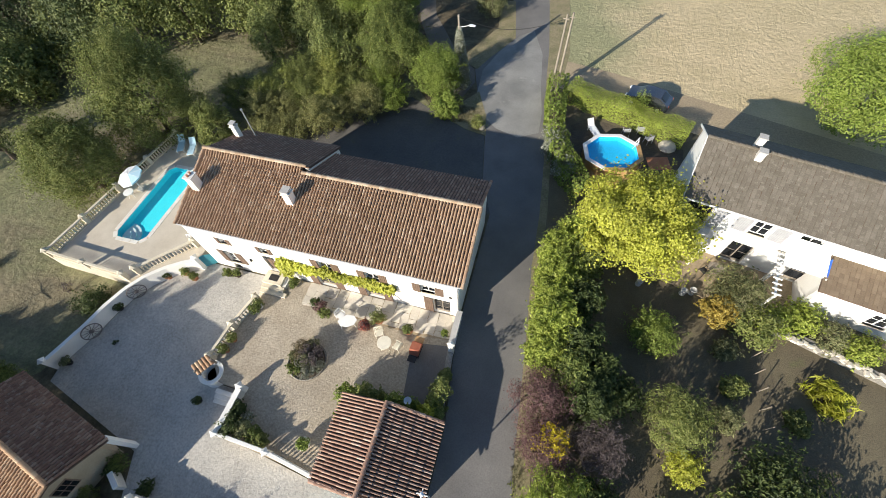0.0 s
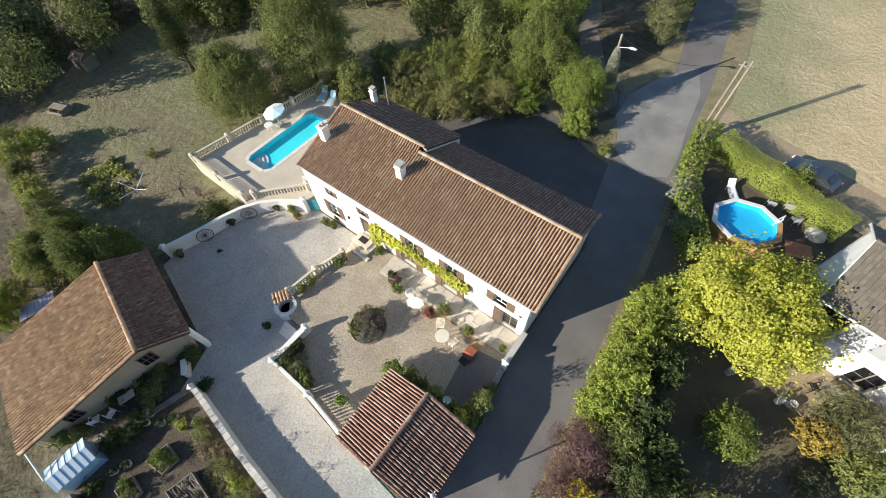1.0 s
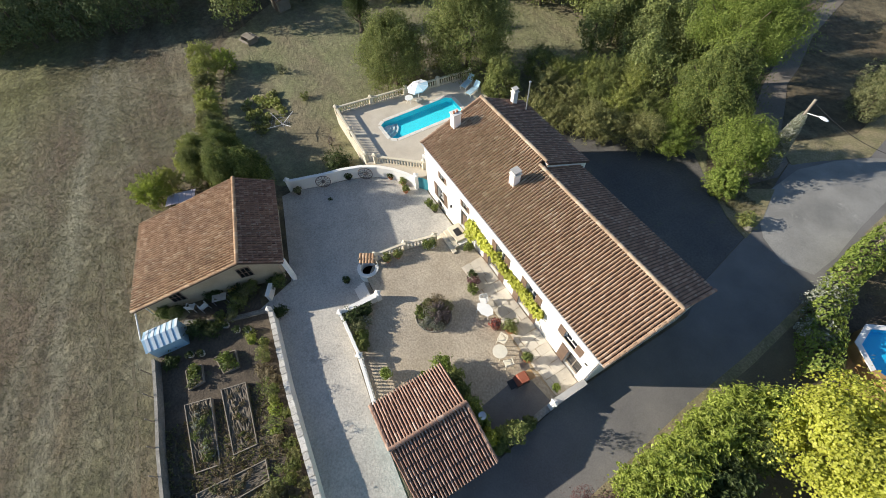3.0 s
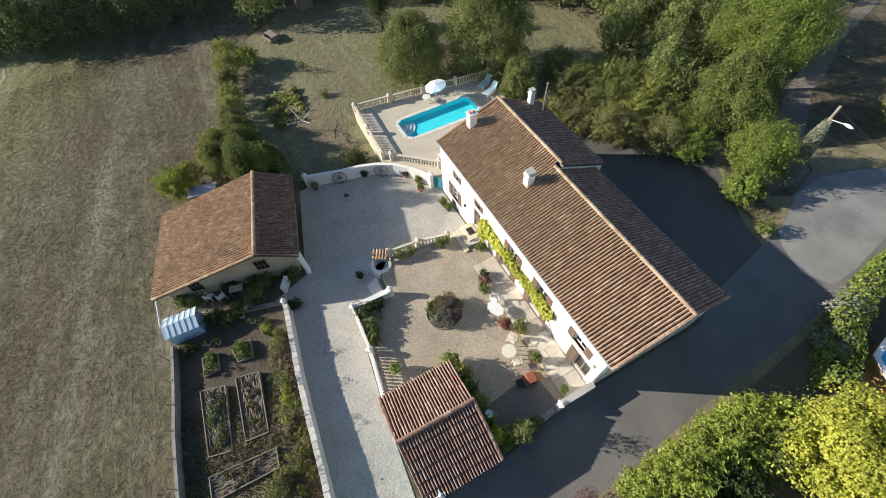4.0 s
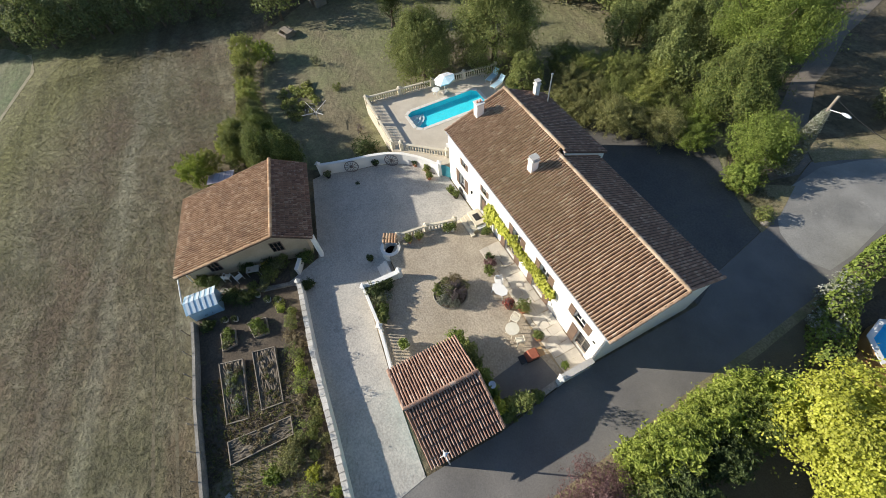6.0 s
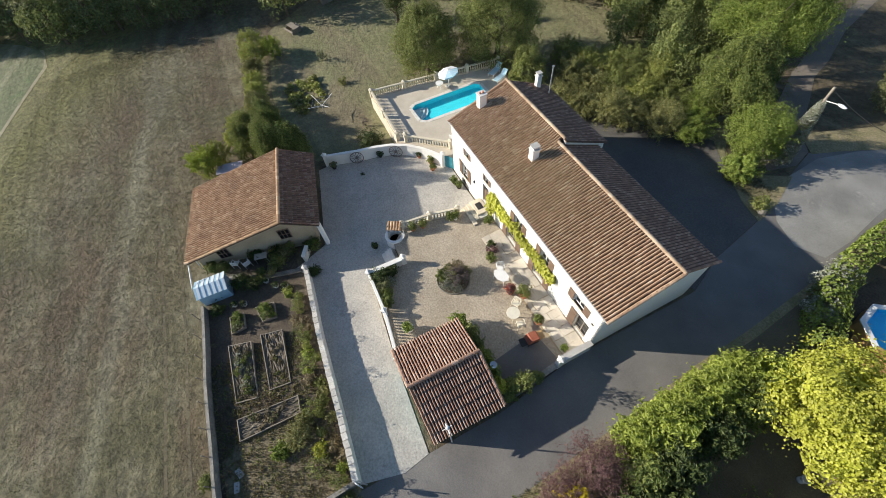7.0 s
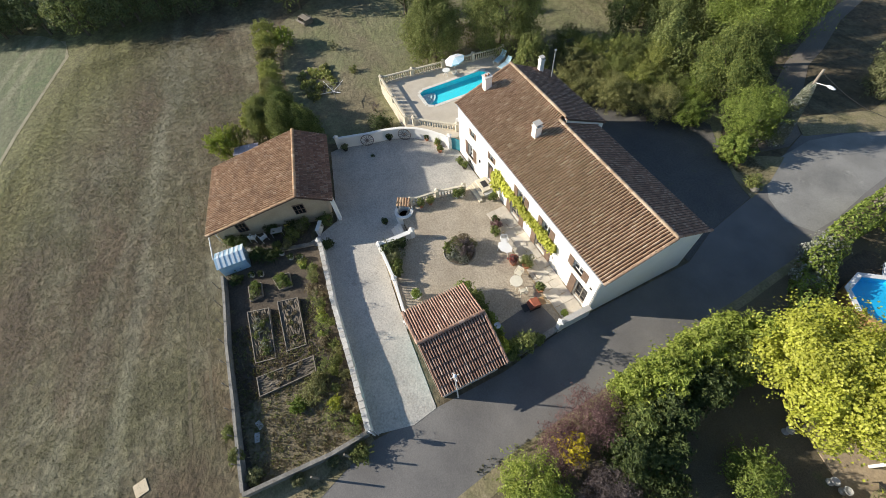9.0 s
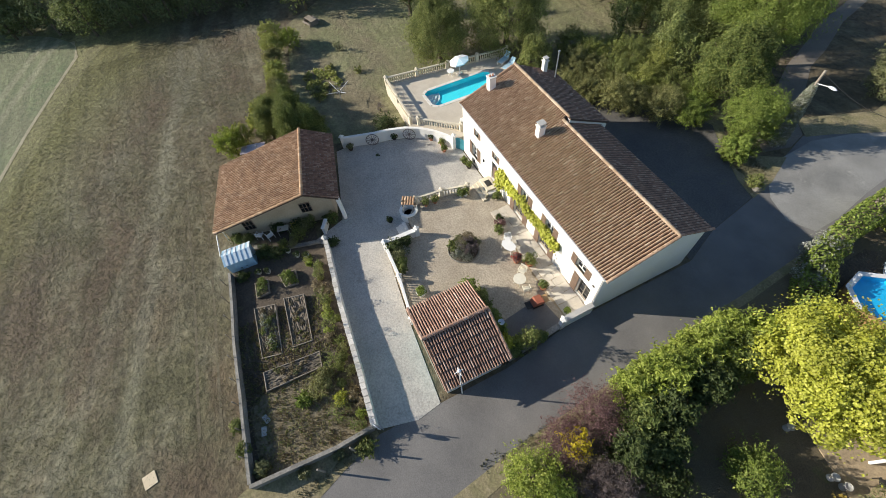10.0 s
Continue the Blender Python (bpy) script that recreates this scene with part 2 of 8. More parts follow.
# dark red tiles: the shade of the north-facing slopes is in the colour
M["shaderoof"] = tile_mat("shade_slope_canal_tiles", [(0.0, (0.23, 0.12, 0.08)), (0.4, (0.30, 0.16, 0.105)), (0.8, (0.37, 0.205, 0.135)), (1.0, (0.47, 0.30, 0.21))], (0.15, 0.095, 0.065), (0.50, 0.42, 0.34))
M["blade"] = leaf_mat("grass_blade", (0.11, 0.108, 0.05), (0.165, 0.152, 0.08), (0.25, 0.225, 0.135), 0.3)
M["leafwood"] = leaf_mat("leaf_woodland", (0.13, 0.16, 0.052), (0.225, 0.26, 0.082), (0.35, 0.37, 0.13), 0.35)
# darker copy of the woodland leaf: shade on the far wood is in its colour
M["leafshade"] = leaf_mat("leaf_shaded_woodland", (0.092, 0.12, 0.05), (0.155, 0.188, 0.074), (0.25, 0.28, 0.115), 0.25)
M["leafwillow"] = leaf_mat("leaf_willow", (0.22, 0.245, 0.055), (0.35, 0.375, 0.095), (0.50, 0.505, 0.17))
M["carporttile"] = tile_mat("weathered_red_canal_tiles", [(0.0, (0.26, 0.15, 0.105)), (0.4, (0.34, 0.20, 0.14)), (0.8, (0.42, 0.265, 0.19)), (1.0, (0.58, 0.42, 0.32))], (0.2, 0.125, 0.085), (0.55, 0.46, 0.38))
M["nbroof"] = tile_mat("grey_brown_flat_tiles", [(0.0, (0.128, 0.108, 0.082)), (0.5, (0.142, 0.121, 0.093)), (1.0, (0.17, 0.146, 0.115))], (0.10, 0.088, 0.062), (0.22, 0.198, 0.16))
M["nbroof2"] = tile_mat("brown_flat_tiles", [(0.0, (0.155, 0.112, 0.072)), (0.5, (0.175, 0.128, 0.083)), (1.0, (0.205, 0.152, 0.10))], (0.125, 0.095, 0.062))
# shade between the barrel tiles painted in as a dark roof bed
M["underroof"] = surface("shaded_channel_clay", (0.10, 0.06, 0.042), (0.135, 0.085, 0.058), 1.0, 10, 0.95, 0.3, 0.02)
M["shutter"] = surface("brown_painted_wood", (0.155, 0.10, 0.068), (0.195, 0.13, 0.09), 2.0, 25, 0.6, 0.3, 0.005, vary=0.15, obj=0.1)
M["greyshutter"] = surface("grey_painted_wood", (0.34, 0.34, 0.35), (0.40, 0.40, 0.41), 2.0, 25, 0.6, 0.2, 0.005, vary=0.1)
M["frame"] = surface("white_window_paint", (0.74, 0.72, 0.68), (0.80, 0.78, 0.75), 2.0, 20, 0.5, 0.0, vary=0.05)
M["teal"] = surface("teal_painted_wood", (0.06, 0.30, 0.36), (0.08, 0.36, 0.42), 1.5, 20, 0.6, 0.3, 0.005, vary=0.18)
M["whiteplastic"] = surface("white_garden_plastic", (0.80, 0.79, 0.76), (0.84, 0.83, 0.80), 3.0, 30, 0.4, 0.0, vary=0.04)
M["yellowpaint"] = surface("yellow_painted_metal", (0.60, 0.46, 0.07), (0.66, 0.52, 0.09), 3.0, 20, 0.5, 0.0, vary=0.12)
M["terracotta"] = surface("terracotta", (0.42, 0.17, 0.085), (0.50, 0.22, 0.12), 2.0, 20, 0.85, 0.2, 0.005, vary=0.2)
M["redfabric"] = surface("faded_red_cover", (0.30, 0.085, 0.045), (0.37, 0.12, 0.065), 3.0, 25, 0.8, 0.3, 0.01, vary=0.2)
M["black"] = surface("black_metal", (0.025, 0.024, 0.024), (0.04, 0.038, 0.037), 3.0, 30, 0.5, 0.0, vary=0.2, metal=0.4)
M["iron"] = surface("rusty_dark_iron", (0.065, 0.055, 0.05), (0.10, 0.08, 0.065), 4.0, 30, 0.75, 0.2, 0.004, vary=0.25, metal=0.5)
M["oldwood"] = surface("grey_weathered_wood", (0.24, 0.20, 0.155), (0.33, 0.285, 0.225), 1.5, 22, 0.9, 0.4, 0.01, vary=0.3, obj=0.12)
M["paleboard"] = surface("pale_plywood", (0.62, 0.50, 0.33), (0.69, 0.57, 0.39), 2.0, 20, 0.8, 0.1, 0.004, vary=0.1)
M["bark"] = surface("tree_bark", (0.105, 0.08, 0.055), (0.17, 0.135, 0.095), 3.0, 20, 0.95, 0.7, 0.03, vary=0.4)
M["concrete"] = surface("concrete", (0.42, 0.40, 0.37), (0.50, 0.48, 0.44), 1.0, 16, 0.9, 0.3, 0.01, (0.33, 0.31, 0.28), 0.0, 1.6, 0.16)
M["steel"] = surface("galvanised_steel", (0.52, 0.54, 0.55), (0.60, 0.61, 0.62), 2.0, 20, 0.45, 0.0, vary=0.1, metal=0.7)
M["sheetblue"] = surface("pale_blue_steel_sheet", (0.34, 0.52, 0.64), (0.40, 0.58, 0.70), 1.2, 12, 0.5, 0.1, 0.004, vary=0.12)
M["sheetwhite"] = surface("pale_white_steel_sheet", (0.66, 0.72, 0.75), (0.72, 0.77, 0.80), 1.2, 12, 0.45, 0.1, 0.004, vary=0.1)
M["sheetlilac"] = surface("weathered_lilac_sheet", (0.44, 0.39, 0.44), (0.52, 0.47, 0.52), 1.2, 12, 0.6, 0.1, 0.004, (0.36, 0.33, 0.36), 0.02, 2.0, 0.15)
M["carpaint"] = surface("dark_silver_car_paint", (0.16, 0.175, 0.195), (0.18, 0.195, 0.215), 0.5, 30, 0.25, 0.0, vary=0.03, metal=0.8)
M["darkglass"] = surface("dark_glass", (0.012, 0.014, 0.017), (0.02, 0.022, 0.026), 0.6, 10, 0.06, 0.0, vary=0.05)
M["tyre"] = surface("tyre_rubber", (0.02, 0.02, 0.02), (0.03, 0.03, 0.03), 3.0, 30, 0.85, 0.2, 0.004, vary=0.2)
M["fabricwhite"] = surface("white_canvas", (0.80, 0.81, 0.82), (0.84, 0.85, 0.86), 1.0, 14, 0.8, 0.15, 0.01, vary=0.04)
M["fabricblue"] = surface("pale_blue_canvas", (0.42, 0.62, 0.72), (0.47, 0.67, 0.77), 1.0, 14, 0.8, 0.15, 0.01, vary=0.06)
M["deckwood"] = surface("honey_deck_boards", (0.42, 0.25, 0.10), (0.50, 0.31, 0.14), 1.5, 18, 0.7, 0.2, 0.006, vary=0.2, obj=0.12)
M["lampglass"] = surface("pale_lamp_bowl", (0.72, 0.74, 0.76), (0.76, 0.78, 0.80), 2.0, 20, 0.2, 0.0, vary=0.03)

M["leaflaurel"] = leaf_mat("leaf_laurel", (0.165, 0.21, 0.03), (0.295, 0.355, 0.056), (0.47, 0.515, 0.12))
M["leaf"] = leaf_mat("leaf_green", (0.086, 0.118, 0.027), (0.16, 0.198, 0.05), (0.255, 0.283, 0.078))
M["leafdark"] = leaf_mat("leaf_dark_green", (0.042, 0.063, 0.019), (0.075, 0.102, 0.030), (0.128, 0.158, 0.048))
M["leafhazel"] = leaf_mat("leaf_hazel", (0.15, 0.155, 0.055), (0.265, 0.265, 0.095), (0.40, 0.38, 0.16))
M["leafgrey"] = leaf_mat("leaf_grey_green", (0.12, 0.137, 0.058), (0.21, 0.22, 0.098), (0.32, 0.31, 0.155))
M["leafolive"] = leaf_mat("leaf_olive", (0.122, 0.15, 0.04), (0.205, 0.234, 0.066), (0.305, 0.315, 0.10))
M["leafplane"] = leaf_mat("leaf_plane_green", (0.15, 0.21, 0.03), (0.245, 0.315, 0.058), (0.35, 0.41, 0.095))
M["leafbright"] = leaf_mat("leaf_bright_green", (0.118, 0.165, 0.026), (0.195, 0.252, 0.048), (0.30, 0.355, 0.082))
M["leaflime"] = leaf_mat("leaf_lime_yellow", (0.30, 0.32, 0.035), (0.45, 0.46, 0.06), (0.58, 0.57, 0.12), 0.35)
M["leafyellow"] = leaf_mat("leaf_golden_yellow", (0.40, 0.30, 0.015), (0.56, 0.45, 0.025), (0.68, 0.55, 0.05), 0.35)
M["leafpurple"] = leaf_mat("leaf_purple_brown", (0.112, 0.060, 0.060), (0.188, 0.105, 0.099), (0.270, 0.165, 0.150))
M["leaftwig"] = leaf_mat("bare_grey_twigs", (0.12, 0.09, 0.085), (0.175, 0.14, 0.13), (0.23, 0.19, 0.175), 0.05)
M["leafrust"] = leaf_mat("leaf_rust_orange", (0.23, 0.16, 0.03), (0.34, 0.25, 0.05), (0.45, 0.36, 0.09))
M["leafpale"] = leaf_mat("leaf_pale_flowering", (0.16, 0.18, 0.10), (0.30, 0.31, 0.23), (0.5, 0.5, 0.44))
M["dryplant"] = leaf_mat("leaf_dry_straw", (0.15, 0.115, 0.06), (0.23, 0.185, 0.10), (0.33, 0.27, 0.16), 0.2)
M["redflower"] = leaf_mat("petals_red", (0.40, 0.05, 0.03), (0.5, 0.08, 0.05), (0.55, 0.13, 0.09))

m, nt, p, pos = blank("pool_water")
clear, gloss, fres, mx = (nt.nodes.new("ShaderNode" + k) for k in ("BsdfTransparent", "BsdfGlossy", "LayerWeight", "MixShader"))
clear.inputs["Color"].default_value = (0.9, 0.985, 1.0, 1)
gloss.inputs["Roughness"].default_value = 0.04
pw, sc = nt.nodes.new("ShaderNodeMath"), nt.nodes.new("ShaderNodeMath")
pw.operation, sc.operation = "POWER", "MULTIPLY_ADD"
pw.inputs[1].default_value, sc.inputs[1].default_value, sc.inputs[2].default_value = 4.0, 0.6, 0.03
link(nt, fres.outputs["Facing"], pw.inputs[0])
link(nt, pw.outputs[0], sc.inputs[0])
b = nt.nodes.new("ShaderNodeBump")
b.inputs["Strength"].default_value, b.inputs["Distance"].default_value = 0.3, 0.03
link(nt, noise_node(nt, pos, 2.2, 3), b.inputs["Height"])
link(nt, b.outputs["Normal"], gloss.inputs["Normal"])
link(nt, sc.outputs[0], mx.inputs[0])
link(nt, clear.outputs[0], mx.inputs[1])
link(nt, gloss.outputs[0], mx.inputs[2])
link(nt, mx.outputs[0], nt.nodes["Material Output"].inputs["Surface"])
M["water"] = m


# ---- mesh helpers ----
def sm(t):
    t = min(1.0, max(0.0, t))
    return t * t * (3 - 2 * t)


def G(x, y):
    """Height of the natural ground: it falls gently away from the lane."""
    return -0.8 * sm((-x - 3) / 13) - 0.012 * max(0.0, min(60.0, -x - 20))


def thing(name, x=0, y=0, z=0, rz=0, label="", category="", group="", kind=""):
    ob = new(name)
    ob.empty_display_size = 0.2
    ob.matrix_basis = pose(x, y, z, 0, 0, rz)
    return tagged(ob, label, category, group, kind)


def mesh_ob(name, verts, faces, mat, parent=None, label="", smooth=False):
    me = bpy.data.meshes.new(name)
    me.from_pydata(verts, [], faces)
    me.update()
    if smooth:
        me.polygons.foreach_set("use_smooth", [True] * len(me.polygons))
    me.materials.append(M[mat] if isinstance(mat, str) else mat)
    ob = new(name, me)
    if parent:
        ob.parent = parent
    return tagged(ob, label)


class Build:
    """Collects boxes, prisms, tubes and turned shapes into one mesh."""

    def __init__(self):
        self.v, self.f = [], []

    def add(self, verts, faces):
        n = len(self.v)
        self.v += [tuple(p) for p in verts]
        self.f += [tuple(i + n for i in f) for f in faces]
        return self

    def box(self, x0, y0, z0, x1, y1, z1, c=0.0, m=None):
        if c <= 0:
            vs = [(x, y, z) for z in (z0, z1) for y in (y0, y1) for x in (x0, x1)]
            fs = [(0, 2, 3, 1), (4, 5, 7, 6), (0, 1, 5, 4), (2, 6, 7, 3), (0, 4, 6, 2), (1, 3, 7, 5)]
        else:
            lo, hi, vs, idx = (x0, y0, z0), (x1, y1, z1), [], {}
            for s in [(a, b, d) for a in (0, 1) for b in (0, 1) for d in (0, 1)]:
                for ax in range(3):
                    pt = []
                    for k in range(3):
                        e = hi[k] if s[k] else lo[k]
                        if k != ax:
                            e += -c if s[k] else c
                        pt.append(e)
                    idx[s, ax] = len(vs)
                    vs.append(tuple(pt))
            fs = []
            for ax in range(3):
                u, w = (ax + 1) % 3, (ax + 2) % 3
                for side in (0, 1):
                    q = []
                    for a, d in ((0, 0), (1, 0), (1, 1), (0, 1)):
                        s = [0, 0, 0]
                        s[ax], s[u], s[w] = side, a, d
                        q.append(idx[tuple(s), ax])
                    fs.append(tuple(q if side else q[::-1]))
                for a in (0, 1):
                    for d in (0, 1):
                        s0, s1 = [0, 0, 0], [0, 0, 0]
                        s0[u] = s1[u] = a
                        s0[w] = s1[w] = d
                        s0[ax], s1[ax] = 0, 1
                        fs.append((idx[tuple(s0), u], idx[tuple(s1), u], idx[tuple(s1), w], idx[tuple(s0), w]))
            for s in [(a, b, d) for a in (0, 1) for b in (0, 1) for d in (0, 1)]:
                fs.append((idx[s, 0], idx[s, 1], idx[s, 2]))
        if m is not None:
            vs = [tuple(m @ Vector(p)) for p in vs]
        return self.add(vs, fs)

    def prism(self, poly, z0, z1):
        n = len(poly)
        vs = [(x, y, z0) for x, y in poly] + [(x, y, z1) for x, y in poly]
        fs = [tuple(range(n))[::-1], tuple(range(n, 2 * n))] + [(i, (i + 1) % n, n + (i + 1) % n, n + i) for i in range(n)]
        return self.add(vs, fs)

    def extrude(self, outline, along, m=None):
        """An outline of 3D points carried along a vector."""
        n, d = len(outline), Vector(along)
        a = [Vector(p) for p in outline]
        vs = a + [p + d for p in a]
        if m is not None:
            vs = [m @ p for p in vs]
        fs = [tuple(range(n))[::-1], tuple(range(n, 2 * n))] + [(i, (i + 1) % n, n + (i + 1) % n, n + i) for i in range(n)]
        return self.add(vs, fs)

    def tube(self, p0, p1, r0, r1=None, n=8, caps=True):
        p0, p1 = Vector(p0), Vector(p1)
        r1 = r0 if r1 is None else r1
        q = (p1 - p0).to_track_quat("Z", "Y").to_matrix()
        vs, fs = [], []
        for c, r in ((p0, r0), (p1, r1)):
            for i in range(n):
                a = 2 * math.pi * i / n
                vs.append(c + q @ Vector((math.cos(a) * r, math.sin(a) * r, 0)))
        fs = [(i, (i + 1) % n, n + (i + 1) % n, n + i) for i in range(n)]
        if caps:
            fs += [tuple(range(n))[::-1], tuple(range(n, 2 * n))]
        return self.add(vs, fs)

    def lathe(self, profile, x=0, y=0, z=0, n=12):
        vs = [(x + r * math.cos(2 * math.pi * i / n), y + r * math.sin(2 * math.pi * i / n), z + h) for r, h in profile for i in range(n)]
        fs = [(j * n + i, j * n + (i + 1) % n, (j + 1) * n + (i + 1) % n, (j + 1) * n + i) for j in range(len(profile) - 1) for i in range(n)]
        fs += [tuple(range(n))[::-1], tuple(range((len(profile) - 1) * n, len(profile) * n))]
        return self.add(vs, fs)

    def wall(self, length, z0, z1, th, holes=()):
        """A wall along x from 0, its face on y = 0 and its back on y = th, with holes (x0, z0, x1, z1)."""
        xs = sorted({0.0, length, *[h[0] for h in holes], *[h[2] for h in holes]})
        zs = sorted({z0, z1, *[h[1] for h in holes], *[h[3] for h in holes]})
        solid = {}
        for i in range(len(xs) - 1):
            for k in range(len(zs) - 1):
                cx, cz = (xs[i] + xs[i + 1]) / 2, (zs[k] + zs[k + 1]) / 2
                solid[i, k] = not any(h[0] < cx < h[2] and h[1] < cz < h[3] for h in holes)
        for (i, k), on in solid.items():
            if not on:
                continue
            a, b, c, d = xs[i], xs[i + 1], zs[k], zs[k + 1]
            self.add([(a, 0, c), (b, 0, c), (b, 0, d), (a, 0, d)], [(0, 1, 2, 3)])
            self.add([(a, th, c), (b, th, c), (b, th, d), (a, th, d)], [(3, 2, 1, 0)])
            for (di, dk), q in (((-1, 0), ((a, c), (a, d))), ((1, 0), ((b, d), (b, c))), ((0, -1), ((b, c), (a, c))), ((0, 1), ((a, d), (b, d)))):
                if not solid.get((i + di, k + dk), False):
                    (xa, za), (xb, zb) = q
                    self.add([(xa, 0, za), (xb, 0, zb), (xb, th, zb), (xa, th, za)], [(3, 2, 1, 0)])
        return self

    def done(self, name, mat, parent=None, label="", smooth=False):
        return mesh_ob(name, self.v, self.f, mat, parent, label, smooth)


def sheet(name, poly, mat, dz=0.01, flat=None, label="", step=2.0, category="ground"):
    """A sheet that lies dz above the ground inside an outline."""
    bm = bmesh.new()
    bm.faces.new([bm.verts.new((x, y, 0)) for x, y in poly])
    if flat is None:
        for ax in (0, 1):
            lo, hi = min(p[ax] for p in poly), max(p[ax] for p in poly)
            st = max(step, (hi - lo) / 40)
            k = lo + st
            while k < hi:
                no = (1, 0, 0) if ax == 0 else (0, 1, 0)
                bmesh.ops.bisect_plane(bm, geom=bm.verts[:] + bm.edges[:] + bm.faces[:], plane_co=(k, 0, 0) if ax == 0 else (0, k, 0), plane_no=no)
                k += st
    for v in bm.verts:
        v.co.z = (G(v.co.x, v.co.y) if flat is None else flat) + dz
    bmesh.ops.recalc_face_normals(bm, faces=bm.faces)
    if sum(f.normal.z for f in bm.faces) < 0:
        bmesh.ops.reverse_faces(bm, faces=bm.faces)
    me = bpy.data.meshes.new(name)
    bm.to_mesh(me)
    bm.free()
    me.materials.append(M[mat])
    return tagged(new(name, me), label, category, kind="structure")


def tiles(name, e0, e1, r0, r1, mat, parent, pitch=0.205, course=0.31, seed=1, flat=False, lift=0.03, label="", rise=0.46, step=0.05):
    """Courses of barrel tiles over the slope with eave e0-e1 and top edge r0-r1, as one mesh."""
    rng = np.random.default_rng(seed)
    e0, e1, r0, r1 = (np.array(p, float) for p in (e0, e1, r0, r1))
    n = max(1, int(round(np.linalg.norm(e1 - e0) / pitch)))
    k = max(1, int(round(np.linalg.norm(r0 - e0) / course)))
    nor = np.cross(e1 - e0, r0 - e0)
    nor /= np.linalg.norm(nor)
    if nor[2] < 0:
        nor = -nor
    u = (np.arange(n) + 0.5) / n
    u = (u[None, :] + (rng.random((k, n)) - 0.5) * 0.022 / np.linalg.norm(e1 - e0)).ravel()
    j = np.repeat(np.arange(k), n)
    w0, w1 = j / k - 0.006 + (rng.random(n * k) - 0.5) * 0.004, np.minimum((j + 1.18) / k, 1.0)

    def at(uu, ww):
        a = e0 + uu[:, None] * (e1 - e0)
        b = r0 + uu[:, None] * (r1 - r0)
        return a + ww[:, None] * (b - a)
    side = (e1 - e0) / np.linalg.norm(e1 - e0)
    arc = [(-1.0, 0.0), (-0.55, 0.8), (0.0, 1.05), (0.55, 0.8), (1.0, 0.0)] if not flat else [(-1.0, 0.0), (-0.96, 0.35), (0.96, 0.35), (1.0, 0.0)]
    rad0, rad1 = (0.37 * pitch, 0.33 * pitch) if not flat else (0.485 * pitch, 0.485 * pitch)
    hgt = (rise * pitch) if not flat else 0.05
    rows = []
    for w, rad, up in ((w0, rad0, lift + (0.012 if flat else step)), (w1, rad1, lift)):
        c = at(u, w)
        jit = (rng.random(n * k) - 0.5) * (0.008 if flat else 0.3 * step)
        for s, h in arc:
            rows.append(c + side * (s * rad) + nor * (up + h * hgt + jit[:, None]))
    na = len(arc)
    vs = np.stack(rows, 1).reshape(-1, 3)
    base = np.arange(n * k) * 2 * na
    fs = [np.stack([base + i, base + i + 1, base + na + i + 1, base + na + i], 1) for i in range(na - 1)]
    faces = np.concatenate(fs).tolist()
    ends = np.stack([base + i for i in range(na - 1, -1, -1)], 1).tolist()
    ob = mesh_ob(name, vs.tolist(), faces + ends, mat, parent, label)
    tagged(ob, kind="stuff")
    return ob


def slab(name, quad, th, mat, parent, label=""):
    """A sloping slab: four corners of its upper face, thickness downwards."""
    b = Build()
    q = [Vector(p) for p in quad]
    if (q[1] - q[0]).cross(q[2] - q[0]).z < 0:
        q = q[::-1]
    b.add(q + [p - Vector((0, 0, th)) for p in q], [(0, 1, 2, 3), (7, 6, 5, 4), (0, 4, 5, 1), (1, 5, 6, 2), (2, 6, 7, 3), (3, 7, 4, 0)])
    return b.done(name, mat, parent, label)


RIDGE = {}


def ridge_tiles(p0, p1, mat, parent, r=0.13, step=0.36, name="ridge_tile"):
    """Cap tiles along a ridge or verge, each a part on one shared mesh."""
    key = (mat, r)
    if key not in RIDGE:
        vs, fs, n = [], [], 6
        for x, rr, up in ((0, r * 1.16, 0.03), (step * 1.1, r * 0.88, 0.0)):
            for i in range(n + 1):
                a = math.pi * i / n
                vs.append((x, -math.cos(a) * rr, math.sin(a) * rr * 0.85 + up))
        fs = [(i, i + 1, n + 2 + i, n + 1 + i) for i in range(n)] + [tuple(range(n, -1, -1))]
        me = bpy.data.meshes.new(name)
        me.from_pydata(vs, [], fs)
        me.materials.append(M[mat])
        RIDGE[key] = me
    p0, p1 = Vector(p0), Vector(p1)
    d = p1 - p0
    n = max(1, int(d.length / step))
    rot = d.to_track_quat("X", "Z").to_matrix().to_4x4()
    rnd = random.Random(int(p0.x * 100 + p0.y * 7))
    for i in range(n):
        ob = new(name, RIDGE[key])
        ob.parent = parent
        ob.matrix_basis = Matrix.Translation(p0 + d * (i / n) + Vector((0, 0, rnd.uniform(-0.008, 0.008)))) @ rot


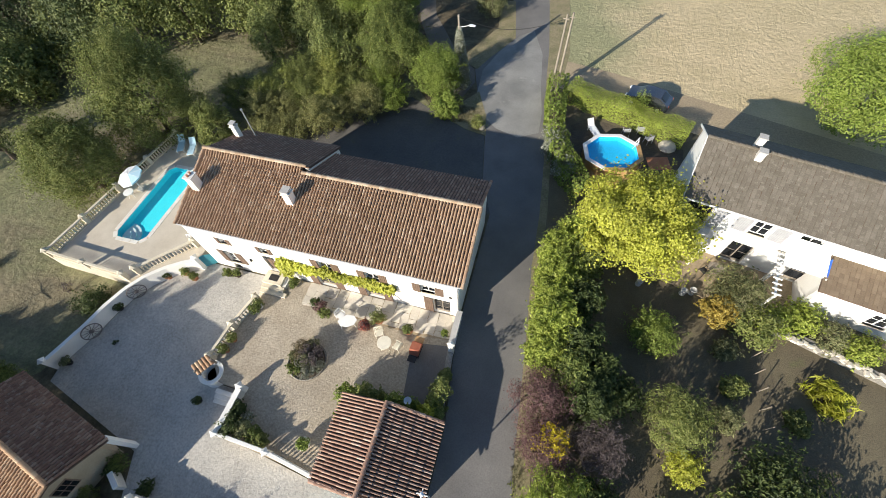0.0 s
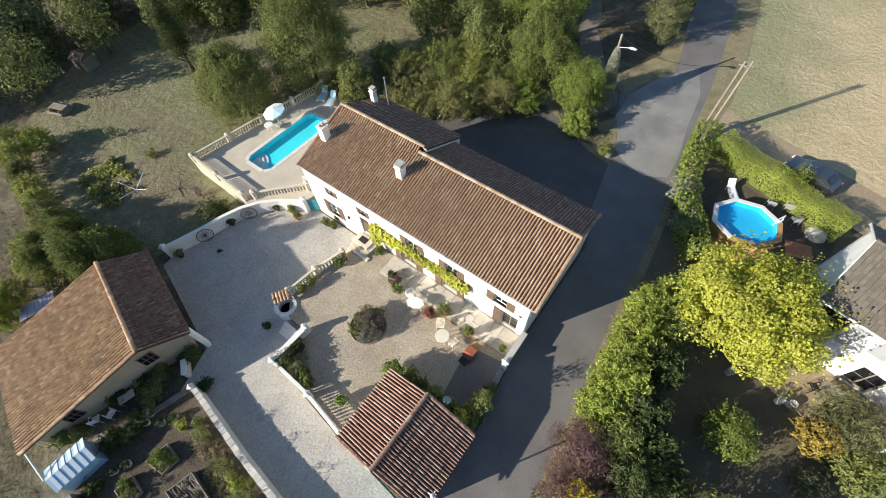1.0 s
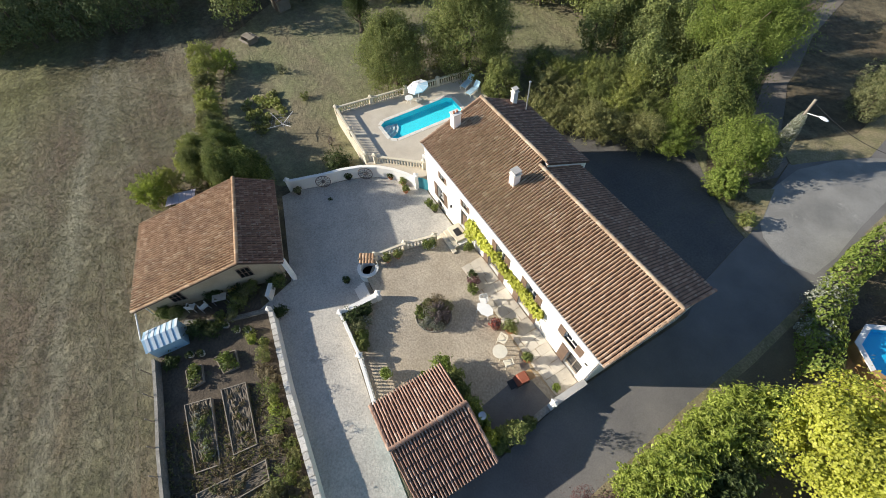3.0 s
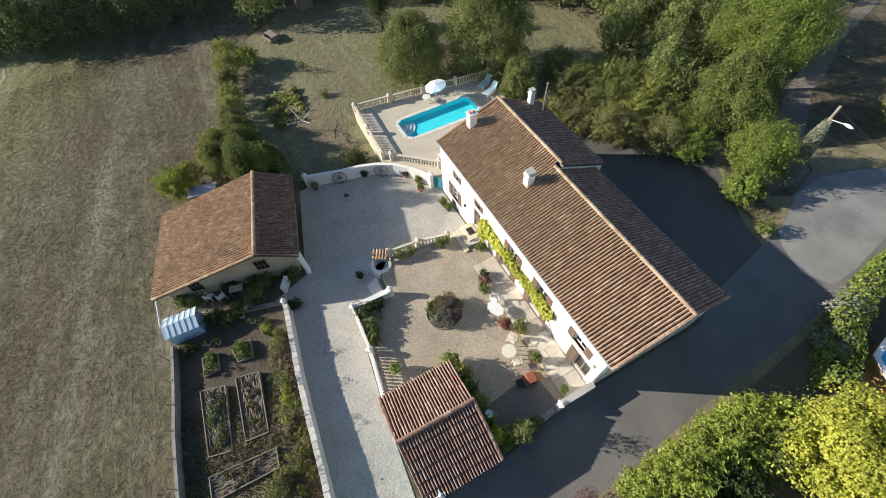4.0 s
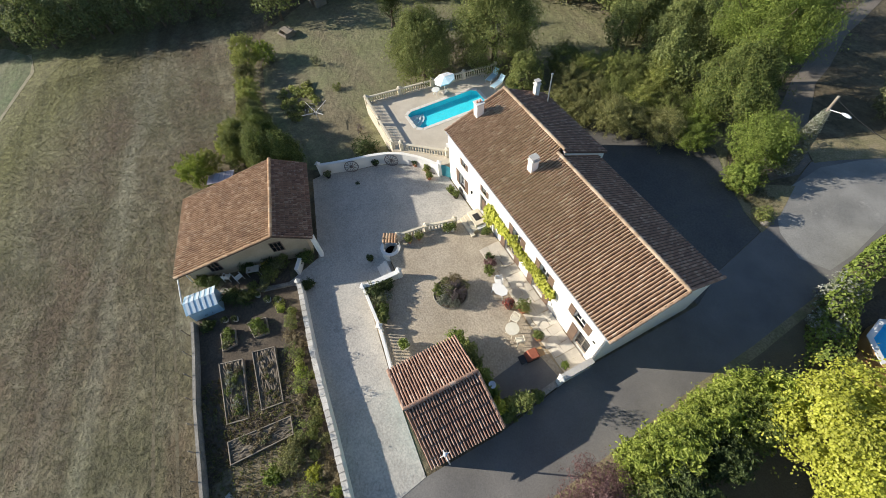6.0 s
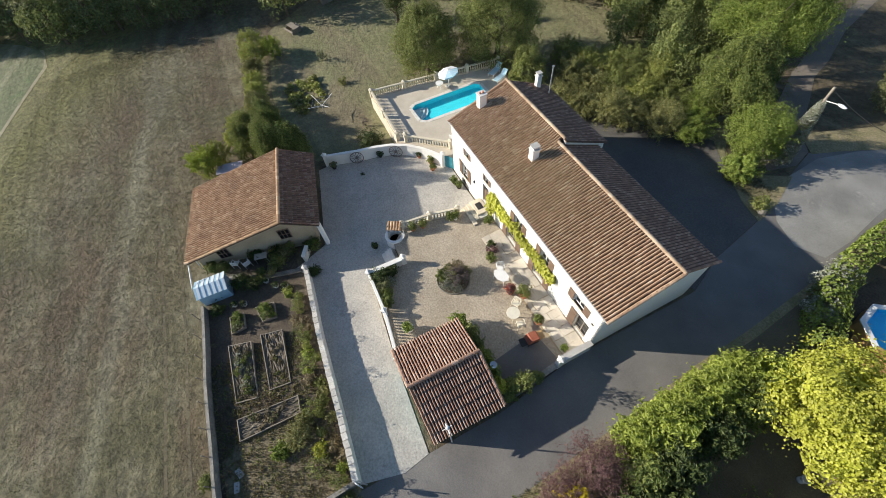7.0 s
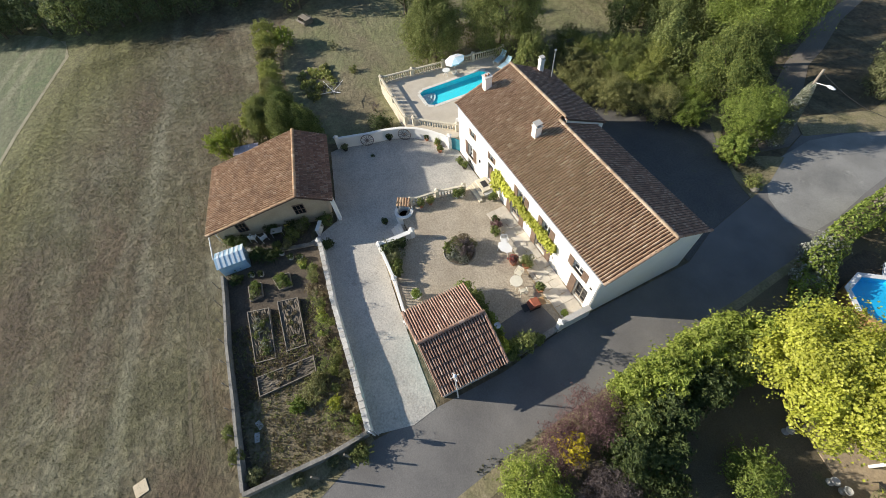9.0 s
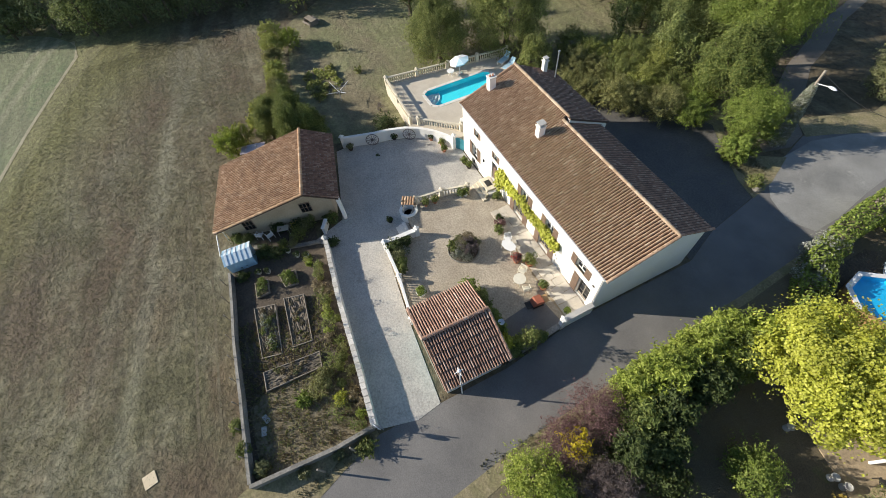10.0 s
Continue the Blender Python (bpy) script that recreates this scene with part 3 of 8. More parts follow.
# ---- plants ----
def leaves(rng, centres, normals, size, slim=0.55):
    """Folded diamond leaves; returns vertices and faces as arrays."""
    n = len(centres)
    nor = normals + rng.normal(0, 0.42, (n, 3))
    nor /= np.linalg.norm(nor, axis=1)[:, None] + 1e-9
    t = np.cross(nor, rng.normal(0, 1, (n, 3)))
    t /= np.linalg.norm(t, axis=1)[:, None] + 1e-9
    s = np.cross(nor, t)
    L = (size * rng.uniform(0.6, 1.3, n))[:, None]
    v = np.stack([centres - t * L * 0.5, centres + s * L * slim * 0.5 + nor * L * 0.12, centres + t * L * 0.5, centres - s * L * slim * 0.5 + nor * L * 0.12], 1)
    b = np.arange(n)[:, None] * 4
    f = np.concatenate([b + np.array([[0, 1, 2]]), b + np.array([[0, 2, 3]])])
    return v.reshape(-1, 3), f


def crown_points(rng, n, rx, ry, rz, clumps, clump_r, bottom=-0.75, peak=0.0, shoots=0.0):
    """Leaf places on the skins of clumps that fill an ellipsoid round the origin."""
    i = np.arange(clumps)
    h = 1 - 2 * (i + 0.5) / clumps
    s = np.sqrt(1 - h * h)
    d = np.stack([s * np.cos(i * 2.39996), s * np.sin(i * 2.39996), h], 1) + rng.normal(0, 0.16, (clumps, 3))
    d /= np.linalg.norm(d, axis=1)[:, None]
    d[:, 2] = np.where(d[:, 2] < bottom, -d[:, 2], d[:, 2])
    rad = rng.uniform(0.32, 1.06, clumps) ** 0.6
    c = d * rad[:, None] * np.array([rx, ry, rz]) * (1 - clump_r * 0.45)
    cr = clump_r * rng.uniform(0.65, 1.25, clumps) * (rx * ry * rz) ** (1 / 3)
    w = cr ** 2
    pick = rng.choice(clumps, n, p=w / w.sum())
    o = rng.normal(0, 1, (n, 3))
    o /= np.linalg.norm(o, axis=1)[:, None]
    pts = c[pick] + o * (cr[pick] * rng.uniform(0.55, 1.1, n) ** 0.5)[:, None]
    if shoots:
        # leafy shoots that stand out of the outline
        k, m = int(n * shoots), max(12, 2 * clumps)
        way = rng.normal(0, 1, (m, 3)) * np.array([1.0, 1.0, 0.7]) + np.array([0, 0, 0.75])
        way /= np.linalg.norm(way, axis=1)[:, None]
        reach = rng.uniform(1.0, 1.38, m)
        s_ = rng.integers(0, m, k)
        along = rng.uniform(0.62, 1.0, k) * reach[s_]
        pts[:k] = way[s_] * along[:, None] * np.array([rx, ry, rz]) + rng.normal(0, 0.045 * (rx + rz) / 2, (k, 3))
        o[:k] = way[s_] * 0.4 + rng.normal(0, 0.5, (k, 3))
    if peak:
        taper = 1 + 0.3 * peak - peak * np.clip((pts[:, 2] / rz + 1) / 2, 0, 1) ** 1.4
        pts[:, :2] *= taper[:, None]
    out = pts / (np.linalg.norm(pts, axis=1)[:, None] + 1e-9)
    return pts, o * 0.7 + out * 0.5 + np.array([0, 0, 0.35])


def crown_mesh(name, mat, parent, seed, n, size, rx, ry, rz, cz, clumps=40, clump_r=0.32, slim=0.55, bottom=-0.75, label="", peak=0.0, shoots=0.0):
    rng = np.random.default_rng(seed)
    pts, nor = crown_points(rng, n, rx, ry, rz, clumps, clump_r, bottom, peak, shoots)
    v, f = leaves(rng, pts + np.array([0, 0, cz]), nor, size, slim)
    return mesh_ob(name, v.tolist(), f.tolist(), mat, parent, label)


def trunk_parts(parent, h, r, spread, seed, limbs=5, mat="bark"):
    rnd = random.Random(seed)
    b = Build()
    prev, pr = Vector((0, 0, -0.25)), r * 1.3
    for i in range(1, 5):
        q = Vector((rnd.uniform(-0.06, 0.06) * h * i / 4, rnd.uniform(-0.06, 0.06) * h * i / 4, h * i / 4))
        rr = r * (1 - 0.18 * i)
        b.tube(prev, q, pr, rr, 9)
        prev, pr = q, rr
    b.done("trunk", mat, parent)
    for i in range(limbs):
        a = 2 * math.pi * (i + rnd.uniform(-0.3, 0.3)) / limbs
        z0 = h * rnd.uniform(0.45, 0.95)
        p0 = Vector((0, 0, z0))
        p1 = p0 + Vector((math.cos(a) * spread * 0.4, math.sin(a) * spread * 0.4, spread * 0.35))
        p2 = p1 + Vector((math.cos(a) * spread * 0.35, math.sin(a) * spread * 0.35, spread * 0.4))
        Build().tube(p0, p1, r * 0.42, r * 0.26, 6).tube(p1, p2, r * 0.26, r * 0.08, 6).done("limb", mat, parent)


def tree(name, x, y, h, rx, mat, seed, n=5000, size=0.3, ry=None, rz=None, trunk=None, label="", clumps=45, clump_r=0.3, group="", z=None, low=0.0, slim=0.55, r=None, peak=0.0, shoots=0.12):
    """A broadleaf tree: trunk, limbs and a ragged crown of leaf clumps."""
    z = G(x, y) if z is None else z
    ob = thing(name, x, y, z, 0, label, "tree", group)
    rz = rz or h * 0.42
    trunk_parts(ob, trunk or (h - rz), r or (0.035 * h), rx, seed)
    crown_mesh("crown", mat, ob, seed, n, size, rx, ry or rx, rz, h - rz + low, clumps, clump_r, slim, peak=peak, shoots=shoots)
    return ob


def shrub(name, x, y, h, rx, mat, seed, n=2000, size=0.16, ry=None, label="", category="shrub", z=None, clumps=22, clump_r=0.36, slim=0.5, rz=0, stems="bark", group="", shoots=0.2):
    """A bush: a few stems and a ragged crown that reaches near the ground."""
    z = G(x, y) if z is None else z
    ob = thing(name, x, y, z, rz, label, category, group)
    rnd = random.Random(seed)
    b = Build()
    for i in range(5):
        a = 2 * math.pi * i / 5 + rnd.uniform(-0.4, 0.4)
        b.tube((0, 0, -0.05), (math.cos(a) * rx * 0.45, math.sin(a) * rx * 0.45, h * 0.65), 0.012 + 0.012 * h, 0.008, 5)
    tagged(b.done("stem", stems, ob), kind="stuff")
    crown_mesh("foliage", mat, ob, seed, n, size, rx, ry or rx, h * 0.5, h * 0.48, clumps, clump_r, slim, -0.95, shoots=shoots)
    return ob


# ---- ground ----
def ground_sheet():
    xs = [-900, -500, -300, -200, -140, -110, -90] + [-80 + 2 * i for i in range(61)] + [45, 60, 80, 120, 200, 300, 500, 900]
    ys = [-900, -500, -300, -200, -120, -80] + [-60 + 2 * i for i in range(66)] + [75, 90, 120, 160, 220, 300, 500, 900]
    vs = [(x, y, G(x, y)) for y in ys for x in xs]
    n = len(xs)
    fs = [(j * n + i, j * n + i + 1, (j + 1) * n + i + 1, (j + 1) * n + i) for j in range(len(ys) - 1) for i in range(n - 1)]
    return tagged(mesh_ob("ground", vs, fs, "field", smooth=True), "dry mown meadow of grey-green and straw tones", "ground", kind="structure")


ground_sheet()
M["weeds"] = surface("weedy_soil", (0.175, 0.145, 0.09), (0.225, 0.185, 0.115), 0.5, 6, 0.95, 1.0, 0.08, (0.14, 0.14, 0.06), 0.08, 1.1, 0.5)
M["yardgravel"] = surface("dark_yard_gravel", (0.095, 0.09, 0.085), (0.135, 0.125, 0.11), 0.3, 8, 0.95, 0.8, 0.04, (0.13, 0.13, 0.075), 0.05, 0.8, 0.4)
ROAD_E = [(14, -60), (9.5, -30), (7.2, -20), (6.0, -14), (5.2, -8.5), (4.85, -4), (4.55, -0.4), (4.0, 5.2), (3.8, 10), (3.0, 18.8), (2.15, 25), (1.6, 31.4), (0.4, 40), (-3, 60), (-10, 90)]
ROAD_W = [(9, -60), (5.5, -32), (3.4, -23), (1.9, -19.3), (0.9, -16.6), (0.9, -12.5), (0.85, -7.2), (0.25, -3), (0.02, 0), (0.02, 9), (-1.3, 12.3), (-2.3, 17.5), (-2.9, 20), (-4.4, 23.4), (-5.4, 26.6), (-4.6, 28.8), (-2.6, 32.8), (-4.0, 40), (-7.5, 60), (-14.5, 90)]
sheet("road", ROAD_E + ROAD_W[::-1], "asphalt", 0.02, label="narrow worn grey asphalt village lane", category="road")
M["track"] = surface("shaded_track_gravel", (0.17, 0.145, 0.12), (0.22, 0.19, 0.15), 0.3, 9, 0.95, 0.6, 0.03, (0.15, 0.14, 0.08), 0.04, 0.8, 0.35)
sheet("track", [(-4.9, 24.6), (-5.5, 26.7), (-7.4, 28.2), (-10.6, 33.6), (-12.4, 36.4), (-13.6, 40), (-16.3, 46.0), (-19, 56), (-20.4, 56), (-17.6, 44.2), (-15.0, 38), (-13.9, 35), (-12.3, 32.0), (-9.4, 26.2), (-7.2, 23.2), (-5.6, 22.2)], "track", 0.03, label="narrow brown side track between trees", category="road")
sheet("field_verge", [(2.0, 25), (1.45, 31.4), (0.25, 40), (-3.2, 60), (-0.8, 60), (2.6, 40), (3.6, 31.4), (3.4, 26)], "verge", 0.032, label="dry brown verge between lane and stubble", category="verge")
M["wornroad"] = surface("pale_worn_asphalt", (0.20, 0.195, 0.18), (0.30, 0.29, 0.265), 0.35, 12, 0.9, 0.5, 0.02, (0.37, 0.355, 0.32), 0.04, 0.6, 0.28)
sheet("worn_junction", [(-4.35, 22.9), (-3.0, 19.9), (-1.6, 18.6), (0.6, 17.9), (2.3, 18.9), (2.2, 21.5), (1.5, 25.5), (0.9, 30.5), (-0.6, 34.5), (-2.0, 33.2), (-3.6, 30.0), (-4.6, 26.6)], "wornroad", 0.026, label="pale worn asphalt where the lanes meet", category="road")
sheet("corner_verge", [(-2.2, 17.45), (-2.75, 20), (-4.2, 23.3), (-5.8, 21.0), (-6.0, 18.9), (-4.3, 17.95)], "verge", 0.036, label="patch of pale dry grass at the lane corner", category="verge")
sheet("lane_verge", [(-7.4, 28.2), (-5.2, 26.7), (-4.35, 28.7), (-2.35, 32.7), (-3.7, 40), (-5.4, 40), (-4.6, 34.4)], "verge", 0.034, label="pale dry grass verge at the lane fork", category="verge")
sheet("pavement", [(0.9, -16.6), (1.9, -19.3), (3.4, -23), (5.5, -32), (2.5, -32), (0.2, -25), (0.35, -16.7)], "verge", 0.035, label="dry grass verge beside the lane", category="verge")
sheet("lawn", [(-20, 9.5), (-20, -0.5), (-26, -8), (-27, -11), (-30, -13.5), (-40, -12.5), (-53, -10), (-60, 0), (-60, 40), (-30, 45), (-16, 30), (-8, 20), (-2.6, 17.5), (-1.4, 12.3), (-0.2, 9.2)], "lawn", 0.008, label="thin dry lawn with green patches")
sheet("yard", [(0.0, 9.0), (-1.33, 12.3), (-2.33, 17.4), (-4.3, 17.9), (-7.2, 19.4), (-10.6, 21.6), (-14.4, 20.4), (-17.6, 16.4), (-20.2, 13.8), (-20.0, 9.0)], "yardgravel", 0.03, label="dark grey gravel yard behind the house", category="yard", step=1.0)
sheet("straw_field", [(2.9, 27), (16, 22.5), (40, 17), (80, 10), (120, 60), (60, 120), (-8, 95), (-2.4, 60), (1.2, 40)], "straw", 0.012, label="pale straw-coloured stubble field")
sheet("dirt_track", [(3.2, 25.6), (16, 21.8), (40, 15), (60, 9), (61, 14), (41, 20), (17, 26.5), (8, 29), (3.0, 30)], "dirt", 0.02, label="packed brown dirt track behind the hedge", category="track")
sheet("shrub_garden_ground", [(5.2, -8.5), (4.55, -0.4), (4.0, 5.2), (3.8, 10), (3.0, 18.8), (2.4, 24.8), (16, 21.5), (40, 16), (45, -30), (9.5, -30), (6.0, -14)], "litter", 0.012, label="shaded bare earth and leaf litter under shrubs")
sheet("verge", [(5.2, -8.5), (4.85, -4), (4.55, -0.4), (4.0, 5.2), (3.8, 10), (3.0, 18.8), (2.15, 25), (2.6, 25), (3.5, 19), (4.4, 10), (4.6, 5.2), (5.2, -0.4), (5.6, -4), (6.2, -8.5), (7.2, -14), (8.4, -20), (7.2, -20), (6.0, -14)], "verge", 0.028, label="straw-coloured verge along the lane", category="verge")
CROP = [(-30, -47), (-39.4, -44.4), (-46.9, -42.3), (-54.8, -39.7), (-61.4, -37.4), (-64.5, -37.3), (-66.4, -38.1), (-69.5, -40.5), (-76, -49), (-110, -80), (-80, -100), (-30, -70)]
M["rut"] = surface("worn_rut", (0.105, 0.085, 0.052), (0.15, 0.13, 0.078), 1.1, 6, 0.95, 0.6, 0.05, (0.19, 0.17, 0.105), 0.1, 1.6, 0.4)
M["paletrack"] = surface("pale_dry_track", (0.36, 0.32, 0.21), (0.29, 0.26, 0.16), 0.5, 6, 0.95, 0.6, 0.05, (0.15, 0.14, 0.07), 0.06, 0.9, 0.4)
M["longgrass"] = meadow("long_grass", (0.175, 0.17, 0.066), (0.215, 0.20, 0.085), (0.14, 0.125, 0.06), 0.12, 0.55)
sheet("crop_field", CROP, "crop", 0.012, label="grey-green crop field with wheel tracks")
sheet("farm_track", [(-30, -46.4), (-39.2, -44.0), (-46.8, -41.9), (-54.7, -39.3), (-61.4, -36.9), (-66.3, -37.5), (-66.4, -38.1), (-64.5, -37.3), (-61.4, -37.4), (-54.8, -39.7), (-46.9, -42.3), (-39.4, -44.4), (-30, -47)], "paletrack", 0.022, label="narrow pale wheel track along the crop", category="track")
sheet("grass_strip", [(-30, -45.2), (-35.4, -43.2), (-47.6, -38.9), (-59, -35.2), (-66, -31), (-67.5, -34), (-66.4, -37.4), (-61.4, -36.8), (-54.7, -39.2), (-46.8, -41.8), (-39.2, -43.9), (-30, -46.3)], "longgrass", 0.016, label="strip of long yellow-green grass beside the crop")
for ya, yb in ((-24.75, -25.75), (-26.3, -27.2)):
    sheet("wheel_rut", [(-27, ya + 0.3), (-20, ya), (-12, (ya + yb) / 2 - 0.05), (-4, yb), (-4, yb - 0.22), (-12, (ya + yb) / 2 - 0.25), (-20, ya - 0.17), (-27, ya + 0.12)], "rut", 0.006, label="faint bare wheel rut along the garden wall", category="track")
DRIVE = [(0.6, -16.6), (-3.7, -16.3), (-9.7, -15.95), (-15.2, -15.4), (-16.2, -16.3), (-17.3, -13.4), (-25.8, -11.3), (-25.9, -10.1), (-25.1, -8.1), (-24.4, -5.3), (-23.3, -2.9), (-21, -1.2), (-19.9, -0.3), (-14.2, -0.3), (-14.35, -2.4), (-15, -4.8), (-15.3, -7.4), (-14.3, -8.4), (-12.5, -8.4), (-12.4, -11.1), (-5.2, -11.9), (0.9, -12.3), (1.2, -14)]
sheet("driveway", DRIVE, "drive", 0.04, label="pale compacted limestone gravel driveway", category="driveway", step=1.0)
sheet("kitchen_garden_ground", [(-16, -16), (-15, -15.6), (-9.7, -16.2), (0.3, -16.9), (0.3, -24.4), (-9.7, -23.9), (-17.5, -23.3), (-19, -20), (-18.4, -15.8)], "soil", 0.03, label="bare garden soil between vegetable beds", step=1.0)

sheet("weedy_plot", [(-4.8, -16.9), (0.25, -17.1), (0.3, -24.0), (-4.4, -23.9), (-5.0, -22.8)], "weeds", 0.042, label="weedy light brown patch of the kitchen garden", step=1.0)
court = Build().prism([(-14.2, -0.25), (-14.28, -2.4), (-14.85, -4.75), (-15.1, -7.2), (-14.0, -8.35), (-12.1, -8.4), (-12.15, -11.15), (-5.1, -11.75), (0.3, -11.75), (0.45, -7.0), (-0.1, -2.1), (-0.05, -0.25)], -1.2, 0.03).done("courtyard_terrace", "gravel")
tagged(court, "raised courtyard of raked brown pea gravel", "courtyard", kind="structure")
# courtyard gravel lying in shade, painted as a thin dark sheet
pt = Build().prism([(-2.6, -2.6), (-0.15, -2.2), (0.35, -6.9), (-2.0, -7.3)], 0.0, 0.045).done("apron_shade", "asphalt")
tagged(pt, "smooth dark grey sheet standing for shade on the courtyard gravel", "paving", kind="structure")


# ---- farmhouse ----
def shutter_mesh(w, h, key={}):
    if (w, h) not in key:
        b = Build()
        n = max(2, int(round(w / 0.13)))
        line = [(0, 0, 0)]
        for i in range(n):
            x0, x1 = i * w / n, (i + 1) * w / n
            line += [(x0, -0.022, 0), (x0 + 0.008, -0.035, 0), (x1 - 0.008, -0.035, 0)]
        line += [(w, -0.022, 0), (w, 0, 0)]
        b.extrude(line, (0, 0, h))
        me = bpy.data.meshes.new("shutter")
        me.from_pydata(b.v, [], b.f)
        me.materials.append(M["shutter"])
        key[w, h] = me
    return key[w, h]


def shutter(x, y, z, w, h, parent, tilt=4):
    ob = new("shutter", shutter_mesh(w, h))
    ob.parent, ob.matrix_basis = parent, pose(x, y, z, 0, 0, tilt)
    return ob


def window(parent, x0, z0, x1, z1, y=-0.2, rows=2, cols=2, door=False, sill=True, name="window"):
    """A casement set back in its opening: frame, glazing bars, panes and sill."""
    win = mesh_ob(name, [], [], "frame", parent)
    b, d = Build(), 0.16
    for a, c, e, f in ((x0, z0, x0 + 0.06, z1), (x1 - 0.06, z0, x1, z1), (x0 + 0.06, z0, x1 - 0.06, z0 + (0.25 if door else 0.06)), (x0 + 0.06, z1 - 0.06, x1 - 0.06, z1)):
        b.box(a, y + d, c, e, y + d + 0.07, f, 0.006)
    xm = (x0 + x1) / 2
    if cols > 1:
        b.box(xm - 0.04, y + d - 0.01, z0 + 0.06, xm + 0.04, y + d + 0.06, z1 - 0.06, 0.006)
    for i in range(1, rows):
        z = z0 + (z1 - z0) * i / rows
        b.box(x0 + 0.06, y + d + 0.01, z - 0.015, x1 - 0.06, y + d + 0.05, z + 0.015, 0.004)
    b.done("window_frame", "oldwood" if door else "frame", win)
    Build().box(x0 + 0.05, y + d + 0.03, z0 + 0.05, x1 - 0.05, y + d + 0.04, z1 - 0.05).done("pane", "darkglass", win)
    if sill:
        Build().box(x0 - 0.07, y - 0.07, z0 - 0.07, x1 + 0.07, y + d, z0, 0.01).done("window_sill", "stone", win)
    return win


def chimney(parent, x, y, z0, z1, w=0.55, d=0.6, pot=True):
    ch = Build().box(x - w / 2, y - d / 2, z0, x + w / 2, y + d / 2, z1 - 0.16, 0.012).done("chimney", "white", parent)
    Build().box(x - w / 2 - 0.06, y - d / 2 - 0.06, z1 - 0.16, x + w / 2 + 0.06, y + d / 2 + 0.06, z1 - 0.08, 0.01).done("chimney_cap", "oldwhite", ch)
    if pot:
        for k in (-0.13, 0.13):
            Build().lathe([(0.08, 0), (0.085, 0.03), (0.07, 0.05), (0.065, 0.12), (0.075, 0.14), (0.05, 0.14)], x, y + k, z1 - 0.08, 10).done("chimney_pot", "terracotta", ch)
    else:
        for k in (-1, 1):
            Build().box(x - w / 2 + 0.03, y + k * (d / 2 - 0.08) - 0.05, z1 - 0.08, x + w / 2 - 0.03, y + k * (d / 2 - 0.08) + 0.05, z1 + 0.12, 0.008).done("cowl_brick", "oldwhite", ch)
        Build().box(x - w / 2 - 0.03, y - d / 2 - 0.03, z1 + 0.12, x + w / 2 + 0.03, y + d / 2 + 0.03, z1 + 0.17, 0.01).done("cowl_slab", "concrete", ch)
    return ch


